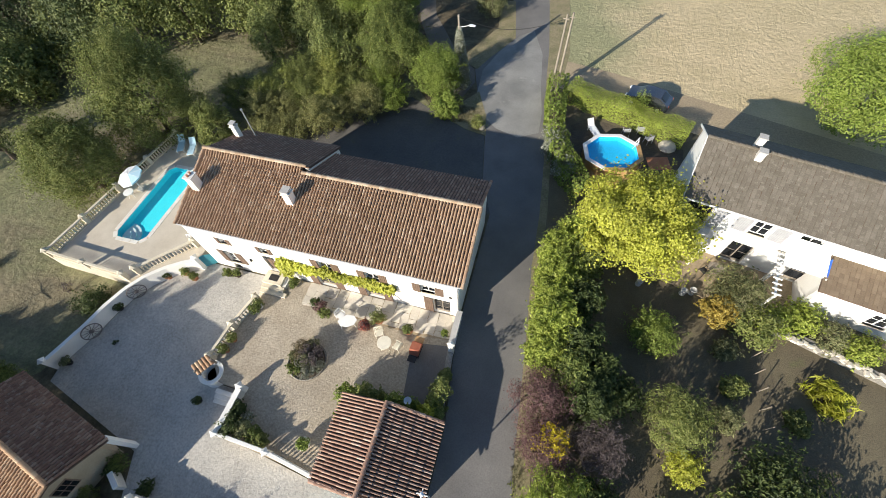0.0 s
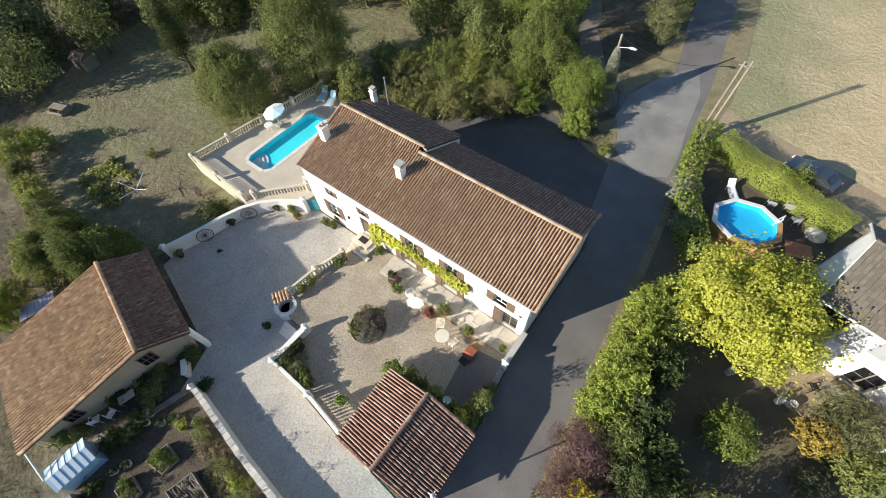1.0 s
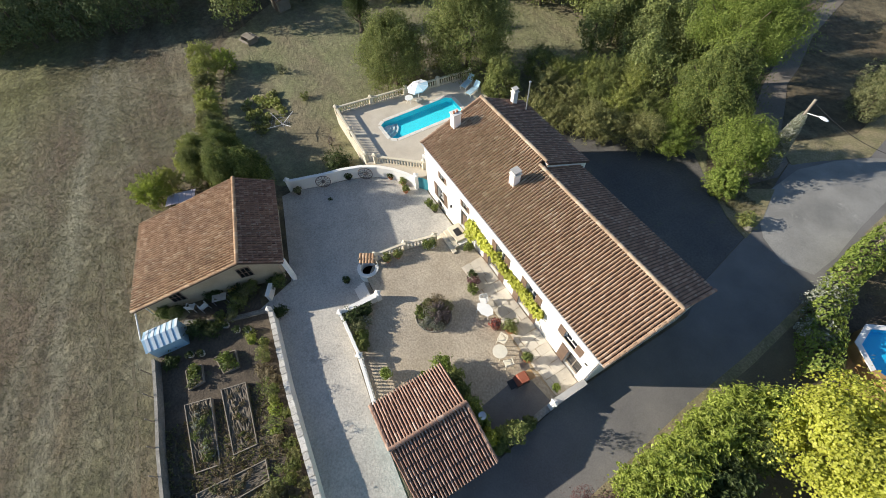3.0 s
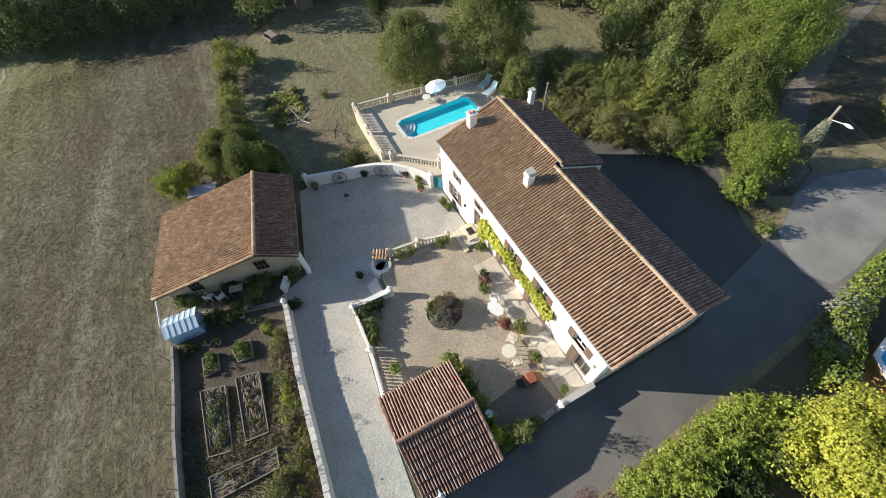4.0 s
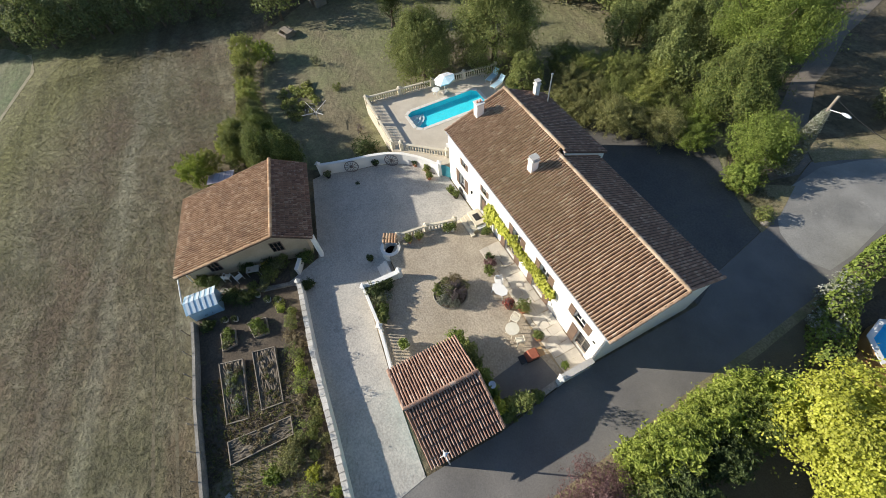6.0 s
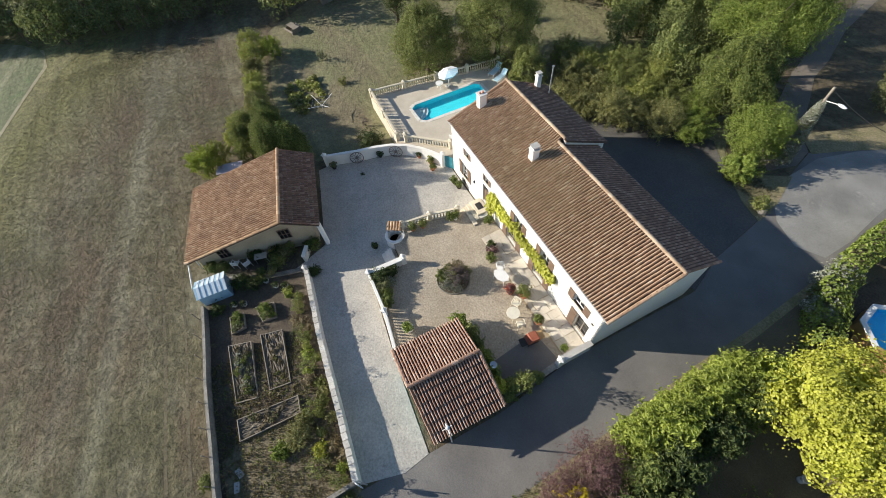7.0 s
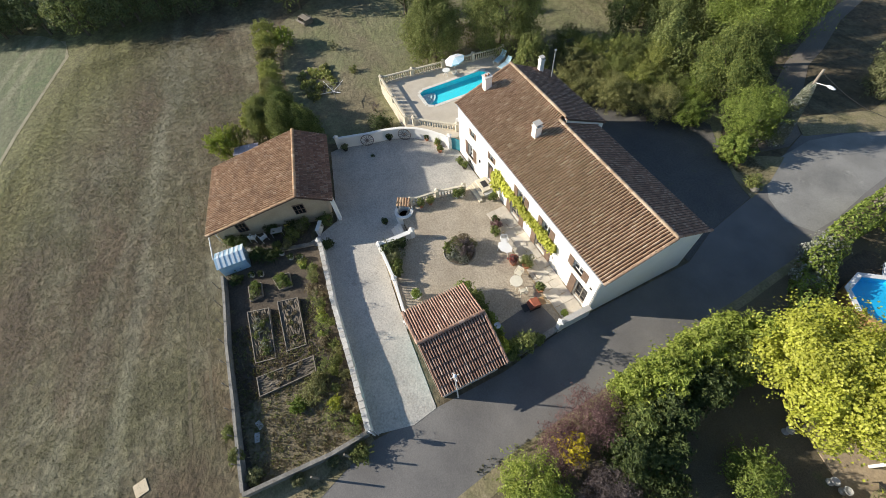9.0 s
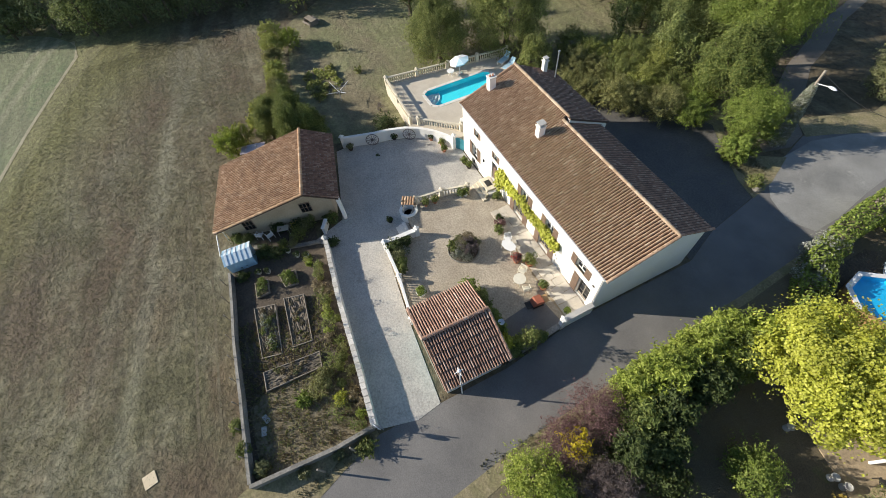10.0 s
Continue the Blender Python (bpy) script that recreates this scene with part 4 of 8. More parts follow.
def farmhouse():
    h = thing("farmhouse", label="long white-rendered farmhouse with brown canal-tile roof and brown shutters", category="house")
    X0, X1, YF, YB = -19.45, -0.1, -0.2, 8.0
    holes = []
    ups = [(-9.65, 2.75, -8.75, 3.7), (-6.35, 2.75, -5.45, 3.7), (-2.6, 2.75, -1.68, 3.7), (-17.05, 3.1, -16.55, 3.7), (-13.9, 3.1, -13.4, 3.7)]
    mid, base = (-17.65, 0.35, -16.75, 1.85), (-17.75, -0.55, -17.2, 0.0)
    fds = [(-10.4, 0.02, -9.15, 2.15), (-6.75, 0.02, -5.5, 2.15)]
    ed, door = (-1.85, 0.02, -0.72, 2.1), (-14.25, 0.5, -13.35, 2.55)
    for a in ups + [mid, base] + fds + [ed, door]:
        holes.append((a[0] - X0, a[1], a[2] - X0, a[3]))
    w = Build().wall(X1 - X0, -1.1, 4.55, 0.42, holes)
    front = w.done("front_wall", "white", h)
    front.matrix_basis = pose(X0, YF, 0)
    Build().extrude([(X1, YF + 0.42, -0.6), (X1, 7.95, -0.6), (X1, 7.95, 4.46), (X1, 4.62, 6.06), (X1, YF + 0.42, 4.58)], (-0.42, 0, 0)).done("gable_wall", "white", h)
    Build().extrude([(X0, YF + 0.42, -1.3), (X0, YB, -1.3), (X0, YB, 4.85), (X0, 5.0, 6.32), (X0, YF + 0.42, 4.58)], (0.42, 0, 0)).done("gable_wall", "white", h)
    Build().box(X0, YB, -1.3, -11.85, YB + 0.4, 4.7).done("back_wall", "white", h)
    Build().box(-11.85, 7.55, -1.3, X1 - 0.42, 7.947, 4.46).done("back_wall", "white", h)
    Build().extrude([(-11.75, 5.1, 5.9), (-11.75, 8.95, 3.3), (-11.75, 8.95, 4.4), (-11.75, 5.0, 6.38)], (-0.3, 0, 0)).done("wing_gable_wall", "white", h)
    # roof
    EZ, RZ, YR, WZ, WY, XS = 4.68, 6.24, 4.62, 6.5, 5.0, -12.1
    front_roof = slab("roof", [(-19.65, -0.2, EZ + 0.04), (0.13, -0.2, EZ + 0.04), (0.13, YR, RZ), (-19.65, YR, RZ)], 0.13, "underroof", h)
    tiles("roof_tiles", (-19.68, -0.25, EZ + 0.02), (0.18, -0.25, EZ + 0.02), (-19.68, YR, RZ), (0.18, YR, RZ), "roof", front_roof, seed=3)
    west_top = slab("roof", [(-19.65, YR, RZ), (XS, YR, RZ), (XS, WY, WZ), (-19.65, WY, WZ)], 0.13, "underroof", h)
    tiles("roof_tiles", (-19.68, YR, RZ), (XS, YR, RZ), (-19.68, WY, WZ), (XS, WY, WZ), "roof", west_top, seed=4)
    # back slopes' shade put into a darker tile; flat ribs catch less sun
    back_e = slab("roof", [(XS, 8.35, 4.38), (0.05, 8.35, 4.38), (0.05, YR, RZ), (XS, YR, RZ)], 0.13, "underroof", h)
    tiles("roof_tiles", (XS + 0.05, 8.4, 4.36), (0.1, 8.4, 4.36), (XS + 0.05, YR, RZ), (0.1, YR, RZ), "shaderoof", back_e, seed=5, rise=0.07, step=0.004)
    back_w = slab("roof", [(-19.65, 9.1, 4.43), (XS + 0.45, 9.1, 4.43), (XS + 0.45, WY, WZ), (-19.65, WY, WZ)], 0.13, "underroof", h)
    tiles("roof_tiles", (-19.68, 9.15, 4.41), (XS + 0.45, 9.15, 4.41), (-19.68, WY, WZ), (XS + 0.45, WY, WZ), "shaderoof", back_w, seed=6, rise=0.07, step=0.004)
    ridge_tiles((XS + 0.05, YR, RZ + 0.06), (0.1, YR, RZ + 0.06), "ridgeclay", front_roof)
    ridge_tiles((-19.7, WY, WZ + 0.06), (XS + 0.25, WY, WZ + 0.06), "ridgeclay", west_top)
    ridge_tiles((0.13, -0.36, EZ + 0.05), (0.13, YR, RZ + 0.05), "roof", front_roof, 0.1, name="verge_tile")
    ridge_tiles((0.05, 8.4, 4.39), (0.05, YR, RZ + 0.05), "shaderoof", back_e, 0.1, name="verge_tile")
    ridge_tiles((-19.65, -0.36, EZ + 0.05), (-19.65, WY, WZ + 0.04), "roof", front_roof, 0.1, name="verge_tile")
    Build().tube((-19.6, -0.29, EZ - 0.03), (0.02, -0.29, EZ - 0.03), 0.055, n=8).done("gutter", "greyshutter", h)
    Build().tube((-0.2, -0.31, EZ - 0.1), (-0.2, -0.29, 4.2), 0.04).tube((-0.2, -0.29, 4.2), (-0.2, -0.29, 0.05), 0.04).done("downpipe", "oldwhite", h)
    chimney(h, -19.0, 2.35, 5.0, 6.85)
    chimney(h, -12.1, 2.65, 5.0, 6.72, 0.5, 0.55, pot=False)
    chimney(h, -19.2, 7.8, 5.0, 6.25, 0.38, 0.4, pot=False)
    Build().tube((-18.2, 8.3, 4.9), (-18.2, 8.3, 7.3), 0.05).tube((-18.2, 8.3, 7.3), (-18.2, 8.3, 7.4), 0.09).done("flue_pipe", "steel", h)
    # openings
    for x0, z0, x1, z1 in ups[:3]:
        window(h, x0, z0, x1, z1)
        shutter(x0 - 0.56, -0.205, z0 - 0.02, 0.54, z1 - z0 + 0.04, h, -4)
        shutter(x1 + 0.02, -0.205, z0 - 0.02, 0.54, z1 - z0 + 0.04, h, 0)
    for x0, z0, x1, z1 in ups[3:]:
        window(h, x0, z0, x1, z1, rows=1)
        shutter(x0 - 0.32, -0.205, z0 - 0.02, 0.3, z1 - z0 + 0.04, h, -5)
        shutter(x1 + 0.02, -0.205, z0 - 0.02, 0.3, z1 - z0 + 0.04, h, 0)
    window(h, *mid, rows=3)
    shutter(mid[0] - 0.54, -0.205, mid[1], 0.52, 1.5, h, -4)
    shutter(mid[2] + 0.02, -0.205, mid[1], 0.52, 1.5, h, 0)
    window(h, *base, rows=1)
    for x0, z0, x1, z1 in fds:
        window(h, x0, z0, x1, z1, rows=4, door=True, sill=False, name="french_door")
        shutter(x0 - 0.64, -0.205, z0, 0.62, 2.15, h, -3)
        shutter(x1 + 0.02, -0.205, z0, 0.62, 2.15, h, 0)
    window(h, *ed, rows=3, door=True, sill=False, name="french_door")
    shutter(ed[0] - 0.66, -0.205, 0.02, 0.64, 2.1, h, -6)
    dr = Build().box(door[0], -0.06, door[1], door[2], 0.0, door[3], 0.01).done("door", "shutter", h, "brown panelled entrance door")
    for i in range(2):
        for k in range(3):
            Build().box(door[0] + 0.1 + 0.4 * i, -0.085, door[1] + 0.15 + 0.65 * k, door[0] + 0.4 + 0.4 * i, -0.06, door[1] + 0.68 + 0.65 * k, 0.01).done("door_panel", "darkglass" if k == 2 else "shutter", dr)
    Build().tube((door[2] - 0.1, -0.12, door[1] + 1.0), (door[2] - 0.2, -0.12, door[1] + 1.0), 0.012).done("door_handle", "black", dr)
    lamp = Build().box(-15.62, -0.32, 1.25, -15.5, -0.2, 1.5, 0.02).tube((-15.56, -0.26, 1.5), (-15.56, -0.26, 1.6), 0.08, 0.01, 6).done("wall_lantern", "black", h)
    Build().box(-0.75, -0.24, 2.75, -0.55, -0.2, 2.9).done("vent_grille", "iron", h)
    return h


HOUSE = Matrix.Translation((-19.45, -0.2, 0)) @ Matrix.Rotation(radians(0.53), 4, "Z") @ Matrix.Translation((19.45, 0.2, 0))
farmhouse().matrix_basis = HOUSE


# ---- barn ----
def barn():
    u = Vector((7.74, -1.8, 0)).normalized()
    rz = math.degrees(math.atan2(u.y, u.x))
    b = thing("barn", -25.17, -13.72, -0.85, rz, "ochre-rendered outbuilding under an asymmetric orange canal-tile roof", "barn")
    L, XS = 7.95, 7.05
    yE, yW = 2.55, -8.1
    zr, ze, zw = 4.45, 3.2, 2.15

    def roofz(y):
        return zr + (ze - zr) * y / yE if y > 0 else zr + (zw - zr) * y / yW
    for x, nm in ((0.2, "gable_wall"), (XS - 0.35, "gable_wall")):
        Build().extrude([(x, yW + 0.3, -0.4), (x, yE - 0.8, -0.4), (x, yE - 0.8, roofz(yE - 0.8) - 0.12), (x, 0, zr - 0.12), (x, yW + 0.3, roofz(yW + 0.3) - 0.12)], (0.35, 0, 0)).done(nm, "ochre", b)
    Build().box(0.55, yE - 1.15, -0.4, XS - 0.35, yE - 0.803, roofz(yE - 0.8) - 0.1).done("side_wall", "ochre", b)
    Build().box(0.55, yW + 0.303, -0.4, XS - 0.35, yW + 0.65, roofz(yW + 0.3) - 0.1).done("side_wall", "ochre", b)
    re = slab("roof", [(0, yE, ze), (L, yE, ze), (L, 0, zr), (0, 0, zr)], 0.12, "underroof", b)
    # this slope's shade is put into a darker tile than the sunny side's
    tiles("roof_tiles", (0, yE + 0.04, ze - 0.02), (L, yE + 0.04, ze - 0.02), (0, 0, zr), (L, 0, zr), "shaderoof", re, seed=11)
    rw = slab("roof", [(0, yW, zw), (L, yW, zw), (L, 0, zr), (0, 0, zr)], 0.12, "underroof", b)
    tiles("roof_tiles", (0, yW - 0.04, zw - 0.02), (L, yW - 0.04, zw - 0.02), (0, 0, zr), (L, 0, zr), "barnroof", rw, seed=12)
    ridge_tiles((0, 0, zr + 0.06), (L, 0, zr + 0.06), "barnroof", rw)
    ridge_tiles((L - 0.03, yW, zw + 0.04), (L - 0.03, 0, zr + 0.04), "barnroof", rw, 0.1, name="verge_tile")
    x = XS
    for y0, zb in ((-5.65, 0.75), (-0.5, 1.45)):
        w = Build().box(x - 0.02, y0 - 0.48, zb, x + 0.03, y0 + 0.48, zb + 1.2, 0.01).done("window", "shutter", b, "small dark barred window")
        for i in range(3):
            for k in range(2):
                Build().box(x + 0.02, y0 - 0.42 + 0.29 * i, zb + 0.07 + 0.54 * k, x + 0.035, y0 - 0.18 + 0.29 * i, zb + 0.55 + 0.54 * k).done("pane", "darkglass", w)
    Build().box(x + 0.1, yE - 0.3, -0.3, x + 0.55, yE - 0.02, 2.7, 0.03).done("corner_pier", "white", b)
    Build().tube((x + 0.1, yW + 0.25, zw - 0.1), (x + 0.1, yW + 0.1, -0.3), 0.045).done("downpipe", "oldwhite", b)
    # porch rail on the field side
    Build().tube((L, yW + 0.1, zw - 0.15), (L + 1.9, yW + 0.3, 1.5), 0.05).done("lean_rail", "frame", b)
    return b


barn()


# ---- carport ----
def carport():
    c = thing("carport", label="small open outbuilding with weathered red canal tiles", category="outbuilding")
    x0, x1, xr, y0, y1 = -5.05, 0.85, -2.3, -11.8, -7.1
    ze, zl, zr = 2.42, 1.92, 3.3
    Build().box(x0 + 0.35, y0 + 0.2, -0.5, x0 + 0.65, y1 - 0.2, ze - 0.02).done("side_wall", "oldwhite", c)
    Build().box(x1 - 0.6, y0 + 0.2, -0.2, x1 - 0.3, y1 - 0.2, zl - 0.02).done("side_wall", "oldwhite", c)
    Build().extrude([(x0 + 0.35, y1 - 0.2, 0), (x1 - 0.3, y1 - 0.2, 0), (x1 - 0.3, y1 - 0.2, zl - 0.03), (xr, y1 - 0.2, zr - 0.12), (x0 + 0.35, y1 - 0.2, ze - 0.03)], (0, -0.3, 0)).done("gable_wall", "oldwhite", c)
    Build().extrude([(x0 + 0.35, y0 + 0.5, 1.8), (x1 - 0.3, y0 + 0.5, 1.8), (x1 - 0.3, y0 + 0.5, zl - 0.03), (xr, y0 + 0.5, zr - 0.12), (x0 + 0.35, y0 + 0.5, ze - 0.03)], (0, -0.3, 0)).done("gable_wall", "oldwhite", c)
    for a, d in ((x0 + 0.65, xr - 0.1), (xr + 0.1, x1 - 0.6)):
        g = Build()
        n = 9
        for i in range(n):
            g.box(a + (d - a) * i / n + 0.005, y0 + 0.26, -0.15, a + (d - a) * (i + 1) / n - 0.005, y0 + 0.31, 1.85, 0.006)
        for z in (0.3, 1.7):
            g.box(a, y0 + 0.22, z - 0.06, d, y0 + 0.26, z + 0.06, 0.006)
        g.done("door_leaf", "teal", c, "faded teal plank garage door")
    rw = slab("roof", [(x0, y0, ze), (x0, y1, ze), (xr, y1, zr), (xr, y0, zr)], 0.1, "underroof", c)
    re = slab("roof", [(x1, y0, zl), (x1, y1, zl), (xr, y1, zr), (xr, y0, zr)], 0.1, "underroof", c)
    vs, fs = [], []
    n = 6
    for yy, r, up in ((0, 0.06, 0.03), (0.46, 0.051, 0.0)):
        for i in range(n + 1):
            a = math.pi * i / n
            vs.append((yy, -math.cos(a) * r, math.sin(a) * r * 1.45 + up))
    fs = [(i, i + 1, n + 2 + i, n + 1 + i) for i in range(n)] + [tuple(range(n, -1, -1))]
    me = bpy.data.meshes.new("tile")
    me.from_pydata(vs, [], fs)
    me.materials.append(M["carporttile"])
    rnd = random.Random(5)
    for side, par, xe, zz in ((-1, rw, x0, ze), (1, re, x1, zl)):
        e, top = Vector((xe + 0.06 * side, 0, zz + 0.02)), Vector((xr, 0, zr + 0.02))
        d = top - e
        rot = d.to_track_quat("X", "Z").to_matrix().to_4x4()
        cols, rows = 26, (5 if side < 0 else 6)
        for i in range(cols):
            y = y0 + (y1 - y0) * (i + 0.5) / cols
            for k in range(rows):
                ob = new("tile", me)
                ob.parent = par
                p = e + d * (k / rows) + Vector((0, y + rnd.uniform(-0.012, 0.012), rnd.uniform(-0.006, 0.012)))
                ob.matrix_basis = Matrix.Translation(p) @ rot @ Matrix.Scale(d.length / rows / 0.4, 4, (1, 0, 0))
    ridge_tiles((xr, y0, zr + 0.07), (xr, y1, zr + 0.07), "carporttile", rw, 0.12)
    ridge_tiles((x0, y0 + 0.02, ze + 0.05), (xr, y0 + 0.02, zr + 0.05), "carporttile", rw, 0.09, name="verge_tile")
    ridge_tiles((x1, y1 - 0.02, zl + 0.05), (xr, y1 - 0.02, zr + 0.05), "carporttile", re, 0.09, name="verge_tile")
    return c


# ---- pool terrace ----
POOL = [(-28.2, -0.05), (-27.85, -0.55), (-25.85, -0.5), (-25.45, 0.0), (-25.3, 6.45), (-25.75, 7.0), (-27.65, 7.0), (-28.05, 6.55)]


def swimming_pool():
    zt = 0.4
    outer = [(-31.75, -3.5), (-24.4, -3.65), (-22.6, -2.1), (-20.2, -0.6), (-20.2, 9.4), (-29.6, 10.4)]
    bm = bmesh.new()
    ring = [(x * 1.0, y) for x, y in POOL]
    vo = [bm.verts.new((x, y, zt)) for x, y in outer]
    vi = [bm.verts.new((x, y, zt)) for x, y in ring]
    eo = [bm.edges.new((vo[i], vo[(i + 1) % len(vo)])) for i in range(len(vo))]
    ei = [bm.edges.new((vi[i], vi[(i + 1) % len(vi)])) for i in range(len(vi))]
    bmesh.ops.triangle_fill(bm, use_beauty=True, edges=eo + ei)
    for f in bm.faces:
        if f.normal.z < 0:
            f.normal_flip()
    for vv in (vo,):
        low = [bm.verts.new((v.co.x, v.co.y, -1.4)) for v in vv]
        for i in range(len(vv)):
            j = (i + 1) % len(vv)
            bm.faces.new((vv[i], low[i], low[j], vv[j]))
    me = bpy.data.meshes.new("pool_terrace")
    bm.to_mesh(me)
    bm.free()
    me.materials.append(M["deck"])
    tagged(new("pool_terrace", me), "raised sun terrace paved in warm pale stone", "terrace", kind="structure")
    pool = thing("swimming_pool", label="long blue in-ground swimming pool with pale coping", category="swimming pool")
    n = len(POOL)
    b = Build()
    b.add([(x, y, zt - 0.001) for x, y in POOL] + [(x, y, zt - 0.55) for x, y in POOL], [(i, n + i, n + (i + 1) % n, (i + 1) % n) for i in range(n)] + [tuple(range(n, 2 * n))])
    b.done("basin", "poolblue", pool)
    w = Build().add([(x, y, zt - 0.12) for x, y in POOL], [tuple(range(n))]).done("water", "water", pool)
    w.visible_shadow = False
    for i in range(3):
        r = 0.75 + 0.35 * i
        Build().extrude([(-28.0 + 0.2 + 0 * i, -0.35, zt - 0.3 - 0.08 * i)] + [(-27.8 + r * math.cos(a), -0.4 + r * math.sin(a), zt - 0.3 - 0.08 * i) for a in [math.pi / 2 * k / 8 for k in range(9)]], (0, 0, -0.1)).done("pool_step", "frame", pool)
    c = Vector((sum(x for x, _ in POOL) / n, sum(y for _, y in POOL) / n, 0))
    for i in range(n):
        a, d = Vector((*POOL[i], 0)), Vector((*POOL[(i + 1) % n], 0))
        m = max(1, int((d - a).length / 0.55))
        for k in range(m):
            p, q = a.lerp(d, (k + 0.02) / m), a.lerp(d, (k + 0.98) / m)
            o = Vector(((q - p).y, -(q - p).x, 0)).normalized() * 0.3
            if (p + o - c).length < (p - c).length:
                o = -o
            t = 0.02
            pts = [p - o * 0.1, q - o * 0.1, q + o, p + o]
            Build().add([(v.x, v.y, zt - 0.03) for v in pts] + [(v.x, v.y, zt + t) for v in pts], [(4, 5, 6, 7), (0, 1, 5, 4), (1, 2, 6, 5), (2, 3, 7, 6), (3, 0, 4, 7)]).done("coping_stone", "coping", pool)
    return pool


swimming_pool()

BAL = {}


def baluster_mesh():
    if "b" not in BAL:
        b = Build().lathe([(0.07, 0), (0.07, 0.04), (0.045, 0.06), (0.05, 0.1), (0.078, 0.2), (0.07, 0.28), (0.042, 0.42), (0.04, 0.5), (0.055, 0.52), (0.065, 0.56)], n=8)
        me = bpy.data.meshes.new("baluster")
        me.from_pydata(b.v, [], b.f)
        me.polygons.foreach_set("use_smooth", [True] * len(me.polygons))
        me.materials.append(M["stone"])
        BAL["b"] = me
    return BAL["b"]


def balustrade(points, z, label, pier_every=None, step=0.24, base=0.0, name="balustrade", mat="stone"):
    """Turned balusters between a plinth and a handrail, with capped piers at the corners."""
    ob = thing(name, points[0][0], points[0][1], z, label=label, category="balustrade")
    o = Vector((points[0][0], points[0][1], 0))
    piers = []
    for (xa, ya), (xb, yb) in zip(points, points[1:]):
        a, d = Vector((xa, ya, 0)) - o, Vector((xb, yb, 0)) - o
        L = (d - a).length
        ang = math.degrees(math.atan2((d - a).y, (d - a).x))
        m = pose(a.x, a.y, 0, 0, 0, ang)
        Build().box(0, -0.1, base - 0.05, L, 0.1, base + 0.1, 0.01, m).done("plinth", mat, ob)
        Build().box(0, -0.11, base + 0.66, L, 0.11, base + 0.78, 0.02, m).done("handrail", mat, ob)
        segs = max(1, round(L / (pier_every or L)))
        for s in range(segs + 1):
            p = a.lerp(d, s / segs)
            if all((p - q).length > 0.3 for q in piers):
                piers.append(p)
                pr = Build().box(p.x - 0.16, p.y - 0.16, base - 0.08, p.x + 0.16, p.y + 0.16, base + 0.86, 0.012).done("pier", mat, ob)
                Build().lathe([(0.27, 0), (0.27, 0.05), (0.05, 0.17), (0.01, 0.19)], p.x, p.y, base + 0.86, 4).done("pier_cap", mat, pr)
        k = int(L / step)
        for i in range(k):
            p = a.lerp(d, (i + 0.5) / k)
            if all((p - q).length > 0.26 for q in piers):
                bo = new("baluster", baluster_mesh())
                bo.parent, bo.location = ob, (p.x, p.y, base + 0.1)
    return ob


balustrade([(-24.5, -3.5), (-31.6, -3.35), (-29.5, 10.2)], 0.4, "cream stone balustrade round the pool terrace", 3.4)
balustrade([(-23.9, -2.9), (-21.0, 0.3)], 0.4, "cream stone balustrade between terrace and driveway")
balustrade([(-14.28, -2.5), (-14.85, -4.75), (-15.1, -7.1)], 0.0, "cream stone balustrade along the courtyard edge")


# ---- walls ----
def low_wall(name, pts, h, th, mat, label, cap="concrete", z=None, capw=0.05, caph=0.07, follow=True):
    ob = thing(name, pts[0][0], pts[0][1], 0, label=label, category="wall")
    o = Vector((pts[0][0], pts[0][1], 0))
    for (xa, ya), (xb, yb) in zip(pts, pts[1:]):
        d = Vector((xb - xa, yb - ya, 0))
        L = d.length
        nrm = Vector((-d.y, d.x, 0)).normalized()
        k = max(1, int(L / 1.2))
        for part_name, t, lo, hi, mm in (("wall_body", th, None, h, mat), ("coping", th + 2 * capw, h, h + caph, cap)):
            vs, fs = [], []
            for i in range(k + 1):
                p = Vector((xa, ya, 0)) + d * i / k
                g = G(p.x, p.y) if z is None else z
                if not follow:
                    g = z
                for s, zz in ((-1, (g - 0.5) if lo is None else g + lo), (-1, g + hi), (1, g + hi), (1, (g - 0.5) if lo is None else g + lo)):
                    q = p + nrm * (s * t / 2) - o
                    vs.append((q.x, q.y, zz))
            for i in range(k):
                for e in range(4):
                    fs.append((4 * i + e, 4 * i + (e + 1) % 4, 4 * i + 4 + (e + 1) % 4, 4 * i + 4 + e))
            fs += [(0, 1, 2, 3), (4 * k + 3, 4 * k + 2, 4 * k + 1, 4 * k)]
            bm_ob = mesh_ob(part_name, vs, fs, mm, ob)
            bme = bmesh.new()
            bme.from_mesh(bm_ob.data)
            bmesh.ops.recalc_face_normals(bme, faces=bme.faces)
            bme.to_mesh(bm_ob.data)
            bme.free()
    return ob


def pier(x, y, z, h, w, mat, parent=None, cap=True):
    ob = thing("gate_pier", x, y, z, label="square white rendered pier with a pyramid cap", category="pier")
    Build().box(-w / 2, -w / 2, -0.4, w / 2, w / 2, h, 0.015).done("shaft", mat, ob)
    Build().lathe([(w * 0.82, 0), (w * 0.82, 0.07), (w * 0.1, 0.22), (0.01, 0.24)], 0, 0, h, 4).done("cap", mat, ob)
    return ob


M["copingstone"] = surface("flaking_limewashed_stone", (0.50, 0.465, 0.40), (0.68, 0.645, 0.58), 1.6, 11, 0.92, 0.5, 0.02, (0.33, 0.30, 0.25), 0.05, 2.6, 0.25, obj=0.14)
